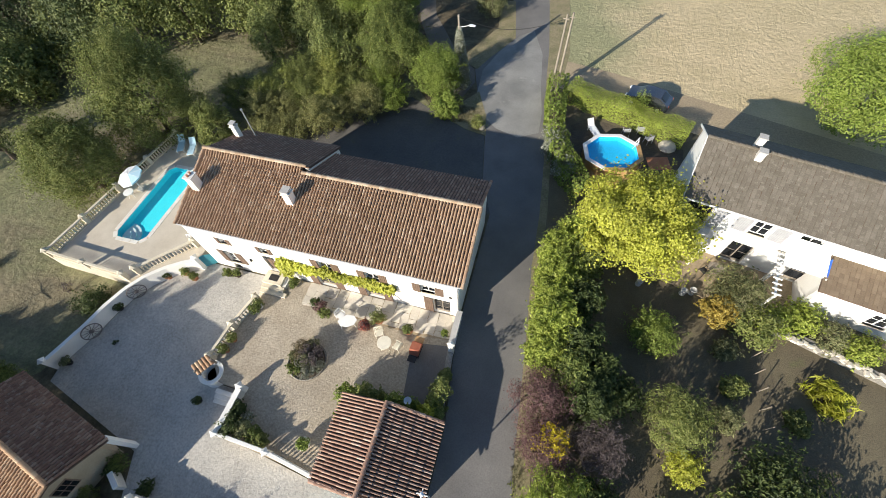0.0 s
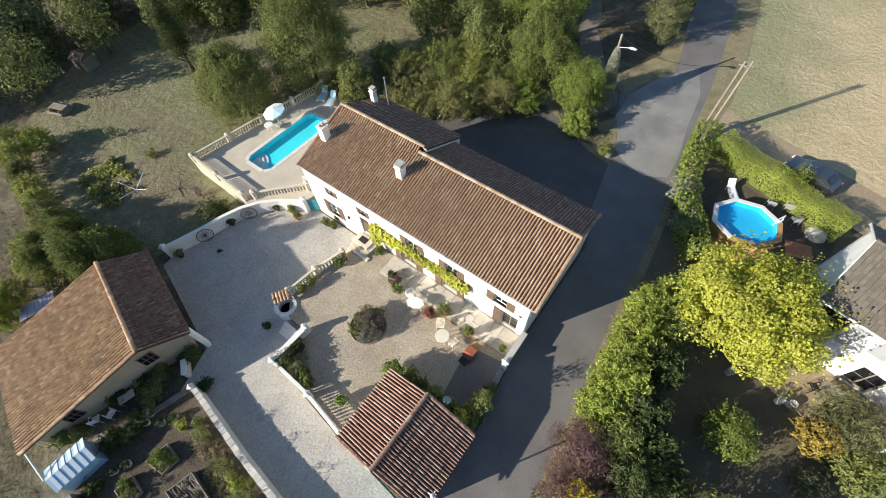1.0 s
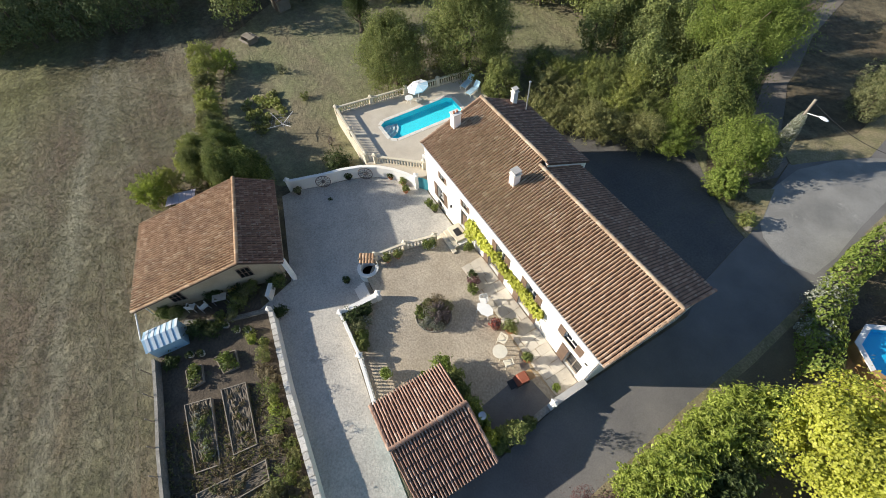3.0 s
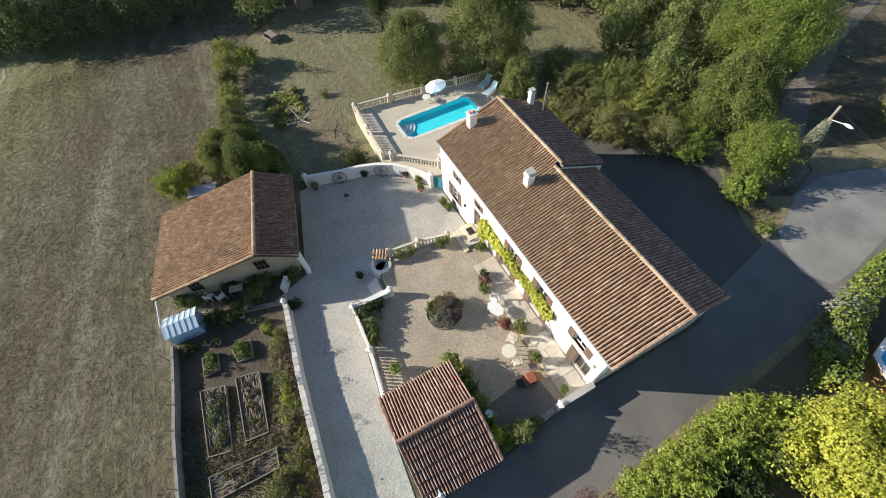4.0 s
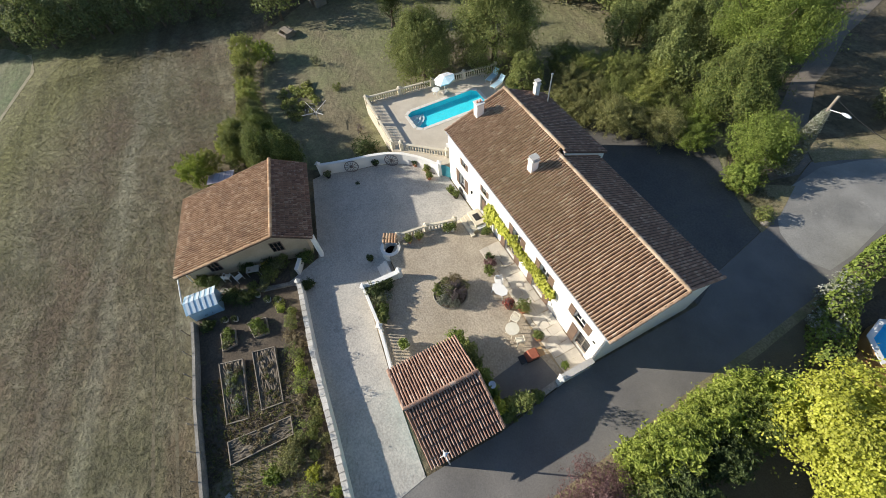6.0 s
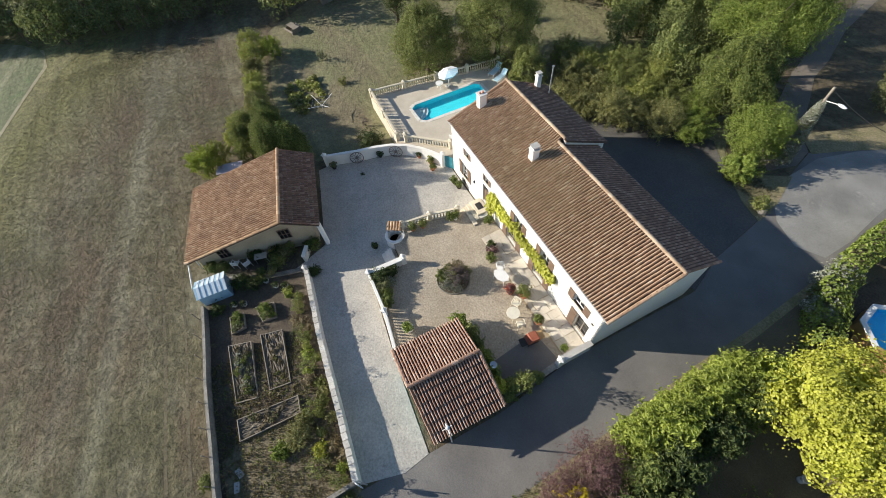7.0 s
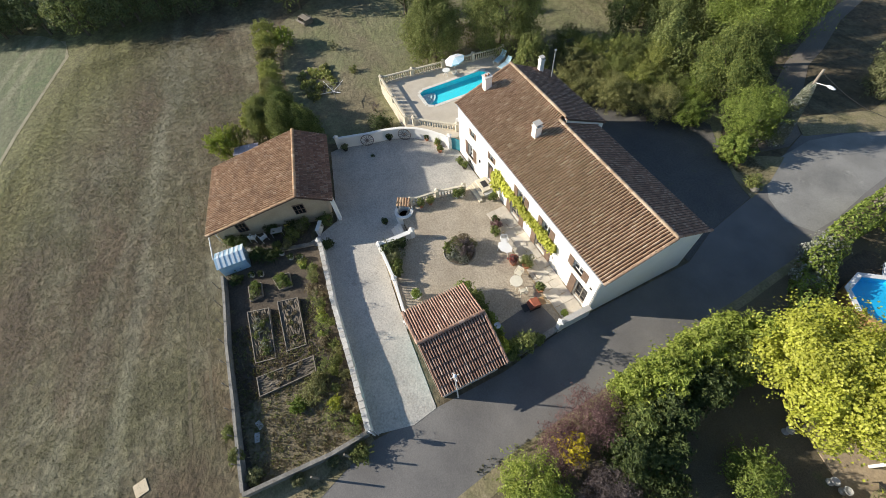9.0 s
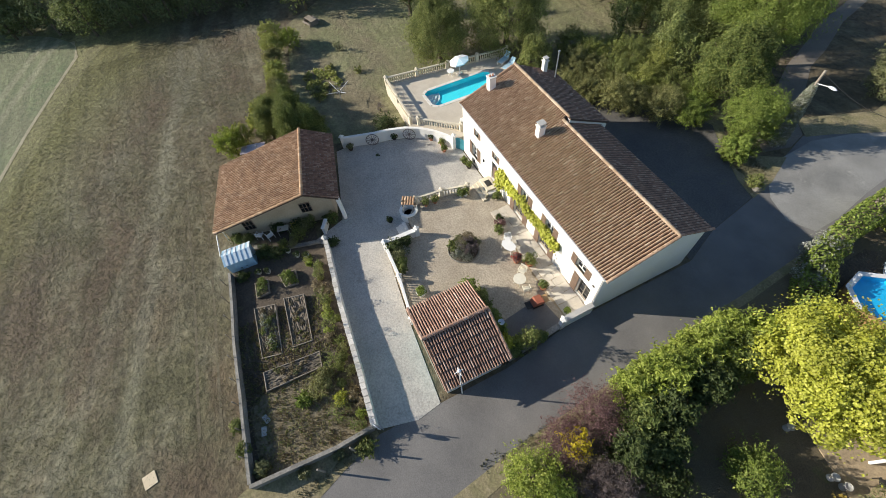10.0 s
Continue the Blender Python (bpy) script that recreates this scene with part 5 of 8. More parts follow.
CURVE = [(-26.0, -10.25), (-25.6, -9.0), (-25.1, -7.4), (-24.75, -5.8), (-24.2, -4.3), (-23.4, -3.05), (-22.3, -2.0), (-21.2, -1.25), (-20.4, -0.85)]
low_wall("curved_wall", CURVE, 1.2, 0.28, "white", "curved white rendered wall with cart wheels leaning on it", "white", capw=0.0, caph=0.05)
low_wall("drive_wall", [(0.45, -16.6), (-3.7, -16.25), (-9.7, -15.9), (-15.1, -15.35)], 0.9, 0.3, "oldwhite", "flaking white wall between driveway and kitchen garden", "oldwhite", capw=0.03)
rnd = random.Random(12)
coping_wall = bpy.data.objects["drive_wall"]
run = [Vector((0.45, -16.6, 0)), Vector((-3.7, -16.25, 0)), Vector((-9.7, -15.9, 0)), Vector((-15.1, -15.35, 0))]
stones = []
for k in range(4):
    c = [rnd.uniform(0.0, 0.035) for _ in range(8)]
    b = Build().extrude([(0.01, -0.2 + c[0], 0), (0.44, -0.2 + c[1], 0), (0.45, 0.2 - c[2], 0), (0.0, 0.2 - c[3], 0)], (0, 0, 0.075))
    b.v = [(x + c[4] * (0.5 if x < 0.2 else -0.5) * (z > 0), y * (0.95 - c[5] if z > 0 else 1), z + rnd.uniform(-0.008, 0.008)) for x, y, z in b.v]
    me = bpy.data.meshes.new("coping_stone")
    me.from_pydata(b.v, [], b.f)
    me.materials.append(M["copingstone"])
    stones.append(me)
for a, d in zip(run, run[1:]):
    L = (d - a).length
    n = int(L / 0.46)
    ang = math.degrees(math.atan2((d - a).y, (d - a).x))
    for i in range(n):
        q = a.lerp(d, i / n)
        st = new("coping_stone", rnd.choice(stones))
        st.parent = coping_wall
        st.matrix_basis = pose(q.x - 0.45, q.y + 16.6, G(q.x, q.y) + 0.972 + rnd.uniform(0, 0.012), rnd.uniform(-1.5, 1.5), rnd.uniform(-1.5, 1.5), ang + rnd.uniform(-3, 3))
low_wall("garden_wall", [(0.45, -16.75), (0.6, -19.1), (0.35, -24.5)], 0.75, 0.2, "greystone", "grey stone garden wall along the lane", "greystone", capw=0.02)
low_wall("garden_wall", [(0.2, -24.5), (-5.2, -24.1), (-9.7, -23.95), (-16.0, -23.4)], 0.7, 0.16, "greystone", "grey stone garden wall against the meadow", "greystone", capw=0.02)
balustrade([(-12.1, -11.1), (-8.7, -11.2), (-5.1, -11.7)], 0.05, "white baluster wall between courtyard and driveway", mat="white")
low_wall("courtyard_wall", [(-12.1, -11.0), (-12.05, -8.35)], 0.75, 0.26, "oldwhite", "low white courtyard wall beside the steps", "white", z=0.0)
low_wall("terrace_wall", [(-0.05, -0.08), (-0.02, -2.4)], 1.15, 0.3, "white", "low white wall beside the lane with grey coping", "concrete", z=0.0)
low_wall("lane_wall", [(-0.05, -2.4), (0.42, -7.0)], 0.35, 0.3, "greystone", "low stone kerb wall above the lane", "greystone", z=0.0)
for px, py, pz, ph in ((-12.1, -11.1, 0, 0.9), (-12.05, -8.3, 0, 0.95), (0.0, -2.5, 0, 1.35), (-26.05, -10.35, -0.85, 1.35), (-20.35, -0.85, -0.8, 1.6)):
    pier(px, py, pz, ph, 0.34, "white")

carport()


# ---- trees and hedges ----
def hedge(name, pts, h, w, mat, seed, n, size, label, slim=0.6):
    """A clipped or loose hedge along a line."""
    rng = np.random.default_rng(seed)
    ob = thing(name, pts[0][0], pts[0][1], 0, label=label, category="hedge")
    P = np.array(pts, float)
    seg = np.linalg.norm(np.diff(P, axis=0), axis=1)
    t = rng.random(n) * seg.sum()
    acc = np.concatenate([[0], np.cumsum(seg)])
    i = np.clip(np.searchsorted(acc, t, "right") - 1, 0, len(seg) - 1)
    f = (t - acc[i]) / seg[i]
    c = P[i] + (P[i + 1] - P[i]) * f[:, None]
    d = (P[i + 1] - P[i]) / seg[i][:, None]
    nr = np.stack([-d[:, 1], d[:, 0]], 1)
    side = rng.random(n)
    lat = np.where(side < 0.35, -1, np.where(side < 0.7, 1, rng.uniform(-1, 1, n)))
    z = np.where(side < 0.7, rng.random(n), 1.0)
    wob = 1 + 0.18 * np.sin(t * 2.1 + 3 * np.sin(t * 0.7)) + rng.normal(0, 0.07, n)
    xy = c + nr * (lat * w / 2 * wob)[:, None]
    zz = z * h * (1 + 0.1 * np.sin(t * 1.3 + 1) + rng.normal(0, 0.05, n))
    nor = np.stack([nr[:, 0] * lat, nr[:, 1] * lat, np.where(side < 0.7, 0.3, 1.2)], 1)
    g = np.array([G(a, b) for a, b in xy])
    v, fc = leaves(rng, np.stack([xy[:, 0] - pts[0][0], xy[:, 1] - pts[0][1], zz + g], 1), nor, size, slim)
    mesh_ob("foliage", v.tolist(), fc.tolist(), mat, ob)
    b = Build()
    for k in range(int(seg.sum() / 0.8)):
        tt = 0.4 + k * 0.8
        j = min(len(seg) - 1, int(np.searchsorted(acc, tt, "right") - 1))
        q = P[j] + (P[j + 1] - P[j]) * ((tt - acc[j]) / seg[j])
        gz = G(q[0], q[1])
        b.tube((q[0] - pts[0][0], q[1] - pts[0][1], gz - 0.1), (q[0] - pts[0][0], q[1] - pts[0][1], gz + h * 0.7), 0.04, 0.015, 5)
    tagged(b.done("stem", "bark", ob), kind="stuff")
    return ob


# west and north of the house
tree("round_tree", -34.2, 4.2, 7.4, 3.7, "leafolive", 21, 42000, 0.19, rz=3.8, trunk=2.6, clumps=120, clump_r=0.23, label="round-headed dark olive tree beside the pool", low=-0.1, slim=0.42, peak=0.45)
tree("oak_tree", -31.9, 11.6, 10.6, 4.6, "leafolive", 22, 56000, 0.2, rz=5.4, trunk=5, low=-0.5, label="large olive-green oak tree behind the pool", clumps=140, clump_r=0.22, slim=0.42, peak=0.3)
tree("small_tree", -25.9, 11.5, 4.9, 1.9, "leafolive", 23, 8200, 0.2, rz=2.4, trunk=1.8, label="small light green tree behind the terrace", clumps=50, clump_r=0.24, slim=0.42, peak=0.5)
tree("cypress", -45.6, 5.2, 8.2, 1.2, "leafdark", 24, 9000, 0.22, rz=4.4, trunk=2.0, label="slim dark conifer at the edge of the lawn", clumps=70, clump_r=0.36, slim=0.3, peak=0.5)
rnd = random.Random(71)
for row in range(3):
    for k in range(6 - (row > 1)):
        t = (k + 0.5 * (row % 2)) / 5
        x, y = -21.4 + 9.0 * t - 2.6 * row + rnd.uniform(-0.4, 0.4), 12.4 + 7.2 * t + 2.0 * row + rnd.uniform(-0.4, 0.4)
        shrub("hazel_shrub", x, y, rnd.uniform(2.7, 3.6) + 0.2 * row, rnd.uniform(1.5, 1.9), "leafbright" if k > 4 else rnd.choice(["leafhazel", "leafhazel", "leafolive", "leafwillow"]), 330 + 10 * row + k, 9000, 0.15, label="tall olive shrub in the thicket behind the house", clumps=46, clump_r=0.24, slim=0.34, group="thicket", shoots=0.4)
tree("walnut_tree", -13.6, 25.4, 7.0, 3.5, "leaf", 36, 46000, 0.19, rz=3.5, trunk=3, label="large green broadleaf tree behind the thicket", clumps=120, clump_r=0.22, slim=0.45, peak=0.4)
tree("stone_pine", -16.2, 30.6, 9.4, 4.9, "leafbright", 37, 40000, 0.2, rz=3.0, trunk=6, label="broad bright green umbrella pine", clumps=130, clump_r=0.2, slim=0.35)
tree("acacia_tree", -8.0, 22.3, 4.8, 2.35, "leafbright", 38, 20000, 0.17, rz=2.3, trunk=2.0, label="bright green tree beside the lamp pole", clumps=80, clump_r=0.26, slim=0.4, low=-0.2)
shrub("laurel_shrub", -6.5, 19.5, 2.4, 1.4, "leafbright", 39, 9500, 0.17, label="bright green laurel bush near the lane", clumps=40, clump_r=0.26)
shrub("verge_shrub", -3.2, 18.3, 1.3, 0.7, "leafolive", 40, 700, 0.18, label="small olive bush at the roadside")
rnd = random.Random(501)
for i, (x, y, h, r, mt) in enumerate([(-26.2, -12.8, 5.6, 1.3, "leaf"), (-26.9, -14.3, 6.2, 1.4, "leaf"), (-28.0, -12.4, 4.4, 1.3, "leaf"), (-29.1, -14.4, 5.2, 1.5, "leafolive"), (-30.6, -16.4, 4.4, 1.4, "leafolive"), (-31.2, -14.0, 4.6, 1.6, "leaf"), (-32.8, -15.8, 3.8, 1.5, "leafolive"), (-33.8, -14.0, 3.8, 1.5, "leafolive"), (-36.2, -14.3, 3.2, 1.4, "leafhazel")]):
    tree("hedgerow_conifer", x, y, h, r, mt, 50 + i, 13000, 0.19, rz=h * 0.48, trunk=h * 0.4, label="upright dark green conifer in the row between lawn and meadow", group="hedgerow", low=-0.2, clumps=90, clump_r=0.22, slim=0.3, peak=0.6, shoots=0.3)
for i, (x, y, h, r, mt) in enumerate([(-38.6, -14.0, 2.5, 1.2, "leafwillow"), (-41.2, -13.8, 2.3, 1.2, "leafwillow"), (-44.0, -13.4, 2.2, 1.2, "leafhazel"), (-46.4, -12.9, 2.6, 1.4, "leafwillow"), (-48.6, -12.4, 3.0, 1.5, "leafwillow"), (-46.8, -10.6, 2.5, 1.3, "leaflaurel"), (-35.2, -16.8, 2.2, 1.1, "leafwillow"), (-33.6, -17.6, 1.8, 0.9, "leafwillow")]):
    tree("hedgerow_tree", x, y, h, r, mt, 70 + i, 4200, 0.2, rz=h * 0.46, trunk=h * 0.4, label="open yellow-green tree in the row between lawn and meadow", group="hedgerow", low=-0.1, clumps=44, clump_r=0.22, slim=0.3, peak=0.2, shoots=0.5)
shrub("willow_bush", -30.4, -20.4, 3.3, 1.3, "leaflaurel", 58, 5200, 0.24, label="feathery yellow-green bush behind the barn", slim=0.2, clumps=40, clump_r=0.28, shoots=0.6)
shrub("willow_bush", -31.6, -19.2, 2.4, 1.0, "leafwillow", 62, 2600, 0.22, label="feathery yellow-green bush behind the barn", slim=0.2, clumps=26, clump_r=0.3, shoots=0.6)
lt = thing("tin_lean_to", -28.9, -18.6, G(-29, -18.6), -13, "low lean-to with a pale lilac-grey sheet roof behind the barn", "lean-to")
for sx in (-0.55, 0.55):
    for sy in (-1.0, 1.0):
        Build().box(sx - 0.05, sy - 0.05, -0.2, sx + 0.05, sy + 0.05, 1.35 + 0.2 * (sx > 0), 0.008).done("post", "oldwood", lt)
for k in range(9):
    Build().box(-0.75, -1.15 + 0.255 * k, 0, 0.75, -0.91 + 0.255 * k, 0.02 + 0.018 * (k % 2), 0.004, Matrix.Translation((0, 0, 1.47)) @ Matrix.Rotation(radians(-10), 4, "Y")).done("roof_panel", "sheetlilac", lt)
shrub("wall_bush", -26.4, -5.6, 1.6, 1.3, "leafdark", 60, 2400, 0.16, label="rounded dark bush outside the curved wall")
for i in range(40):
    rnd = random.Random(600 + i)
    shrub("squash_plant", -37.4 + rnd.uniform(-2.8, 2.6), -9.3 + rnd.uniform(-1.6, 1.7), 0.4, 0.5, "leafwillow" if i % 3 else "leafhazel", 700 + i, 70, 0.22, label="low leafy vegetable plant on the lawn", clumps=8, slim=0.9, group="vegetable patch", category="plant")

# woods round the place, one mesh
def woods(name, spots, mat, seed, n, size, label):
    rng = np.random.default_rng(seed)
    V, F, base = [], [], 0
    trunks = Build()
    for x, y, h, r in spots:
        pts, nor = crown_points(rng, n, r, r, h * 0.5, 34, 0.28, -0.95, 0.3, 0.15)
        v, f = leaves(rng, pts + np.array([x, y, G(x, y) + h * 0.5]), nor, size)
        V.append(v)
        F.append(f + base)
        base += len(v)
        trunks.tube((x, y, G(x, y) - 0.3), (x, y, G(x, y) + h * 0.6), 0.22, 0.1, 6)
    ob = thing(name, label=label, category="woods", kind="stuff")
    tagged(mesh_ob("canopy", np.concatenate(V).tolist(), np.concatenate(F).tolist(), mat, ob), kind="stuff")
    trunks.done("trunks", "bark", ob)
    return ob


rnd = random.Random(77)
EDGE_TREES = [(-66, -35), (-55, -6), (-56.5, 2.5), (-52, 9), (-41, 22), (-37.5, 25)]
EDGE = [(-92, -84), (-78, -58), (-67, -38), (-62, -22), (-60, -8), (-61, 4), (-54, 14), (-47, 20), (-42, 27)]
W1 = []
for (xa, ya), (xb, yb) in zip(EDGE, EDGE[1:]):
    for i in range(int(math.hypot(xb - xa, yb - ya) / 4.2) + 1):
        t = (i + rnd.random()) / (int(math.hypot(xb - xa, yb - ya) / 4.2) + 1)
        for k in range(3):
            W1.append((xa + (xb - xa) * t - 1.5 - 4.5 * k + rnd.uniform(-1.2, 1.2), ya + (yb - ya) * t + 1.2 * k + rnd.uniform(-1.2, 1.2), rnd.uniform(6.5, 9.0) + 2.2 * k, rnd.uniform(2.2, 3.4)))
W2 = [(rnd.uniform(-46, -29), rnd.uniform(27, 56), rnd.uniform(6.5, 10.5), rnd.uniform(2.4, 3.8)) for i in range(40)] + [(rnd.uniform(-55, -46), rnd.uniform(11, 24), rnd.uniform(5, 8), rnd.uniform(2.2, 3.2)) for i in range(12)]
W3 = [(rnd.uniform(-29, -18.5), rnd.uniform(22, 50), rnd.uniform(4.0, 6.5), rnd.uniform(1.6, 2.8)) for i in range(26)]
W4 = [(-6.6, 44.0, 5.0, 2.2), (-8.4, 49.5, 5.0, 2.2), (-11.5, 53.0, 5.5, 2.4), (-12.5, 60.0, 6.0, 2.6)]
WN = [(x + rnd.uniform(-1, 1), y + rnd.uniform(-1, 1), rnd.uniform(7.5, 10), rnd.uniform(2.4, 3.4)) for x, y in EDGE_TREES]
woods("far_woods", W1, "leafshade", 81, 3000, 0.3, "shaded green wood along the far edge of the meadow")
woods("mixed_woods", W2 + WN, "leafwood", 82, 2800, 0.32, "mixed grey-green woodland beyond the lawn")
woods("scrub_woods", W3 + W4, "leafwood", 83, 4600, 0.21, "olive scrub and young trees along the lane")

shrub("verge_tree", -5.9, 36.4, 5.4, 2.0, "leafgrey", 41, 9000, 0.2, label="shaggy grey-green tree on the dry verge", clumps=44, clump_r=0.26, slim=0.35)
shrub("verge_tree", -6.2, 39.6, 5.0, 2.0, "leafolive", 42, 7000, 0.2, label="shaggy olive tree on the dry verge", clumps=40, clump_r=0.26, slim=0.35)

# across the lane
hedge("loose_hedge", [(3.0, 25.0), (3.4, 19.6), (4.5, 15.4), (6.9, 11.9)], 1.9, 1.5, "leafbright", 91, 5200, 0.24, "loose bright green hedge along the lane")
hedge("clipped_hedge", [(4.2, 24.2), (8, 22.9), (14.6, 20.4)], 1.7, 1.6, "leaflaurel", 92, 20000, 0.1, "clipped bright green hedge behind the round pool")
shrub("white_flowering_shrub", 3.7, 17.0, 2.1, 1.1, "leafpale", 93, 2200, 0.18, label="shrub covered in pale blossom in the hedge", ry=2.0)
shrub("white_flowering_shrub", 4.9, 14.4, 2.0, 1.0, "leafpale", 94, 1800, 0.18, label="shrub covered in pale blossom beside the round pool")
for i, (x, y, h, r, mt) in enumerate([(6.6, 7.0, 3.9, 1.5, "leaflaurel"), (5.5, 5.6, 3.6, 1.3, "leaflaurel"), (5.7, 3.7, 4.2, 1.5, "leaflaurel"), (5.6, 1.9, 3.8, 1.3, "leaflaurel"), (6.0, 0.3, 4.3, 1.5, "leaflaurel"), (5.8, -1.6, 3.6, 1.3, "leaflaurel"), (7.2, 4.8, 3.6, 1.1, "leaf"), (7.4, 2.2, 4.0, 1.2, "leafdark"), (7.6, -0.6, 4.0, 1.3, "leafdark"), (7.3, -2.4, 3.8, 1.1, "leaf"), (8.4, -3.8, 3.8, 1.3, "leafdark"), (8.9, -1.8, 3.4, 1.0, "leafdark")]):
    shrub("laurel_shrub", x, y, h, r, mt, 100 + i, 5600, 0.23, label="glossy green laurel shrub beside the lane" if mt == "leaflaurel" else "dark shaded shrub behind the laurels", clumps=46, clump_r=0.25, slim=0.42)
rnd = random.Random(31)
for i in range(9):
    shrub("laurel_shrub", 5.3 + rnd.uniform(0, 1.3), 6.6 - i * 1.02 + rnd.uniform(-0.3, 0.3), rnd.uniform(2.4, 4.4), rnd.uniform(0.7, 1.0), rnd.choice(["leaflaurel", "leaflaurel", "leaf"]), 190 + i, 2600, 0.19, label="leggy green laurel shoot beside the lane", clumps=26, clump_r=0.26, slim=0.42)
shrub("smoke_bush", 5.8, -4.6, 4.0, 1.8, "leafpurple", 110, 7000, 0.13, label="purple-brown smoke bush at the lane side", clumps=50, clump_r=0.24, slim=0.35)
shrub("smoke_bush", 6.3, -6.9, 3.2, 1.4, "leafpurple", 111, 5000, 0.13, label="purple-brown smoke bush at the lane side", clumps=44, clump_r=0.24, slim=0.35)
shrub("broom_shrub", 6.8, -6.4, 3.5, 0.9, "leafyellow", 112, 700, 0.2, label="golden yellow shrub among the purple bushes", clumps=10)
shrub("bare_shrub", 9.3, -6.0, 3.0, 1.5, "leaftwig", 113, 5200, 0.2, label="leafless grey twiggy shrub", clumps=24, slim=0.12)
shrub("elder_shrub", 7.4, -9.4, 3.2, 1.9, "leaflaurel", 114, 8000, 0.17, label="bright yellow-green bush at the lane side", clumps=46, clump_r=0.25, slim=0.4)
tree("catalpa_tree", 10.2, 8.0, 6.6, 4.1, "leaflime", 120, 50000, 0.15, shoots=0.05, rz=2.7, trunk=2.6, label="broad lime-yellow autumn tree over the neighbouring garden", clumps=120, clump_r=0.2, slim=0.85)
tree("plane_tree", 27.6, 25.2, 7.2, 5.3, "leafplane", 121, 36000, 0.19, rz=3.0, trunk=3, label="broad bright green tree on the straw field", clumps=60)
shrub("round_shrub", 12.1, 1.6, 2.5, 1.6, "leafbright", 122, 5200, 0.16, label="rounded dark green bush in the garden", clumps=34)
tree("willow_tree", 13.2, -3.6, 3.8, 1.75, "leafolive", 123, 8000, 0.19, rz=1.8, trunk=1.8, label="grey-green feathery tree in the garden", slim=0.3)
shrub("evergreen_shrub", 18.6, -5.6, 2.8, 2.4, "leafdark", 124, 4200, 0.24, label="dark evergreen bush in the garden", clumps=34)
for i, (x, y, h, r, mt) in enumerate([(16.0, 4.4, 2.2, 1.1, "leafrust"), (17.4, 5.4, 2.8, 1.5, "leafgrey"), (18.2, 3.6, 2.4, 1.3, "leafolive"), (19.6, 4.6, 1.8, 1.2, "leaflaurel"), (21.2, 5.2, 1.8, 1.3, "leaflaurel"), (22.8, 4.4, 1.6, 1.2, "leafgrey"), (24.4, 3.9, 1.6, 1.2, "leaflaurel"), (16.6, 1.8, 1.4, 0.8, "leafgrey"), (16.9, -0.4, 1.4, 0.7, "leafolive"), (16.4, -2.4, 1.6, 0.8, "leafgrey"), (13.9, -5.7, 2.0, 1.0, "leaflime"), (20.4, -1.5, 0.8, 0.7, "leafolive"), (10.4, -2.8, 2.4, 1.2, "leafdark"), (9.6, -8.6, 2.2, 1.3, "leafdark"), (16.2, -7.6, 2.4, 1.5, "leafolive"), (13.2, -8.6, 1.6, 1.2, "leafgrey"), (21, -7.5, 2, 1.6, "leafdark")]):
    shrub("garden_shrub", x, y, h, r, mt, 130 + i, 2200, 0.19, label="shrub in the neighbouring garden", clumps=22, slim=0.35 if mt in ("leafgrey", "leaflime") else 0.55)
shrub("yucca", 22.2, 0.4, 1.0, 1.2, "leaflime", 170, 500, 0.8, label="spiky yellow-green yucca in the garden", clumps=9, slim=0.08)


# ---- courtyard ----
def paving():
    """Irregular flagstones along the front of the house, each a piece of its own."""
    rnd = random.Random(4)
    pv = thing("flagstone_paving", 0, 0, 0.03, label="irregular pale limestone flagstones along the house front", category="paving", kind="structure")
    x = -11.2
    Build().prism([(-11.25, -0.24), (-11.15, -1.98), (-2.7, -2.2), (-0.4, -2.0), (-0.3, -0.24)], -0.02, 0.012).done("bedding", "dirt", pv)
    while x < -0.5:
        w = rnd.uniform(0.55, 1.0)
        if x + w > -0.35:
            w = -0.35 - x
        y = -0.26
        end = -2.05 if x < -2.8 else -1.95
        while y > end + 0.1:
            d = min(rnd.uniform(0.5, 0.95), y - end)
            j = lambda: rnd.uniform(-0.035, 0.035)
            g = 0.011
            poly = [(x + g + j(), y - g + j()), (x + g + j(), y - d + g + j()), (x + w / 2 + j(), y - d + g + 0.4 * j()), (x + w - g + j(), y - d + g + j()), (x + w - g + j(), y - g + j())]
            Build().prism(poly, 0.0, 0.03 + rnd.uniform(0, 0.012)).done("flagstone", "paving", pv)
            y -= d
        x += w


paving()
bpy.data.objects["flagstone_paving"].matrix_basis = HOUSE @ bpy.data.objects["flagstone_paving"].matrix_basis


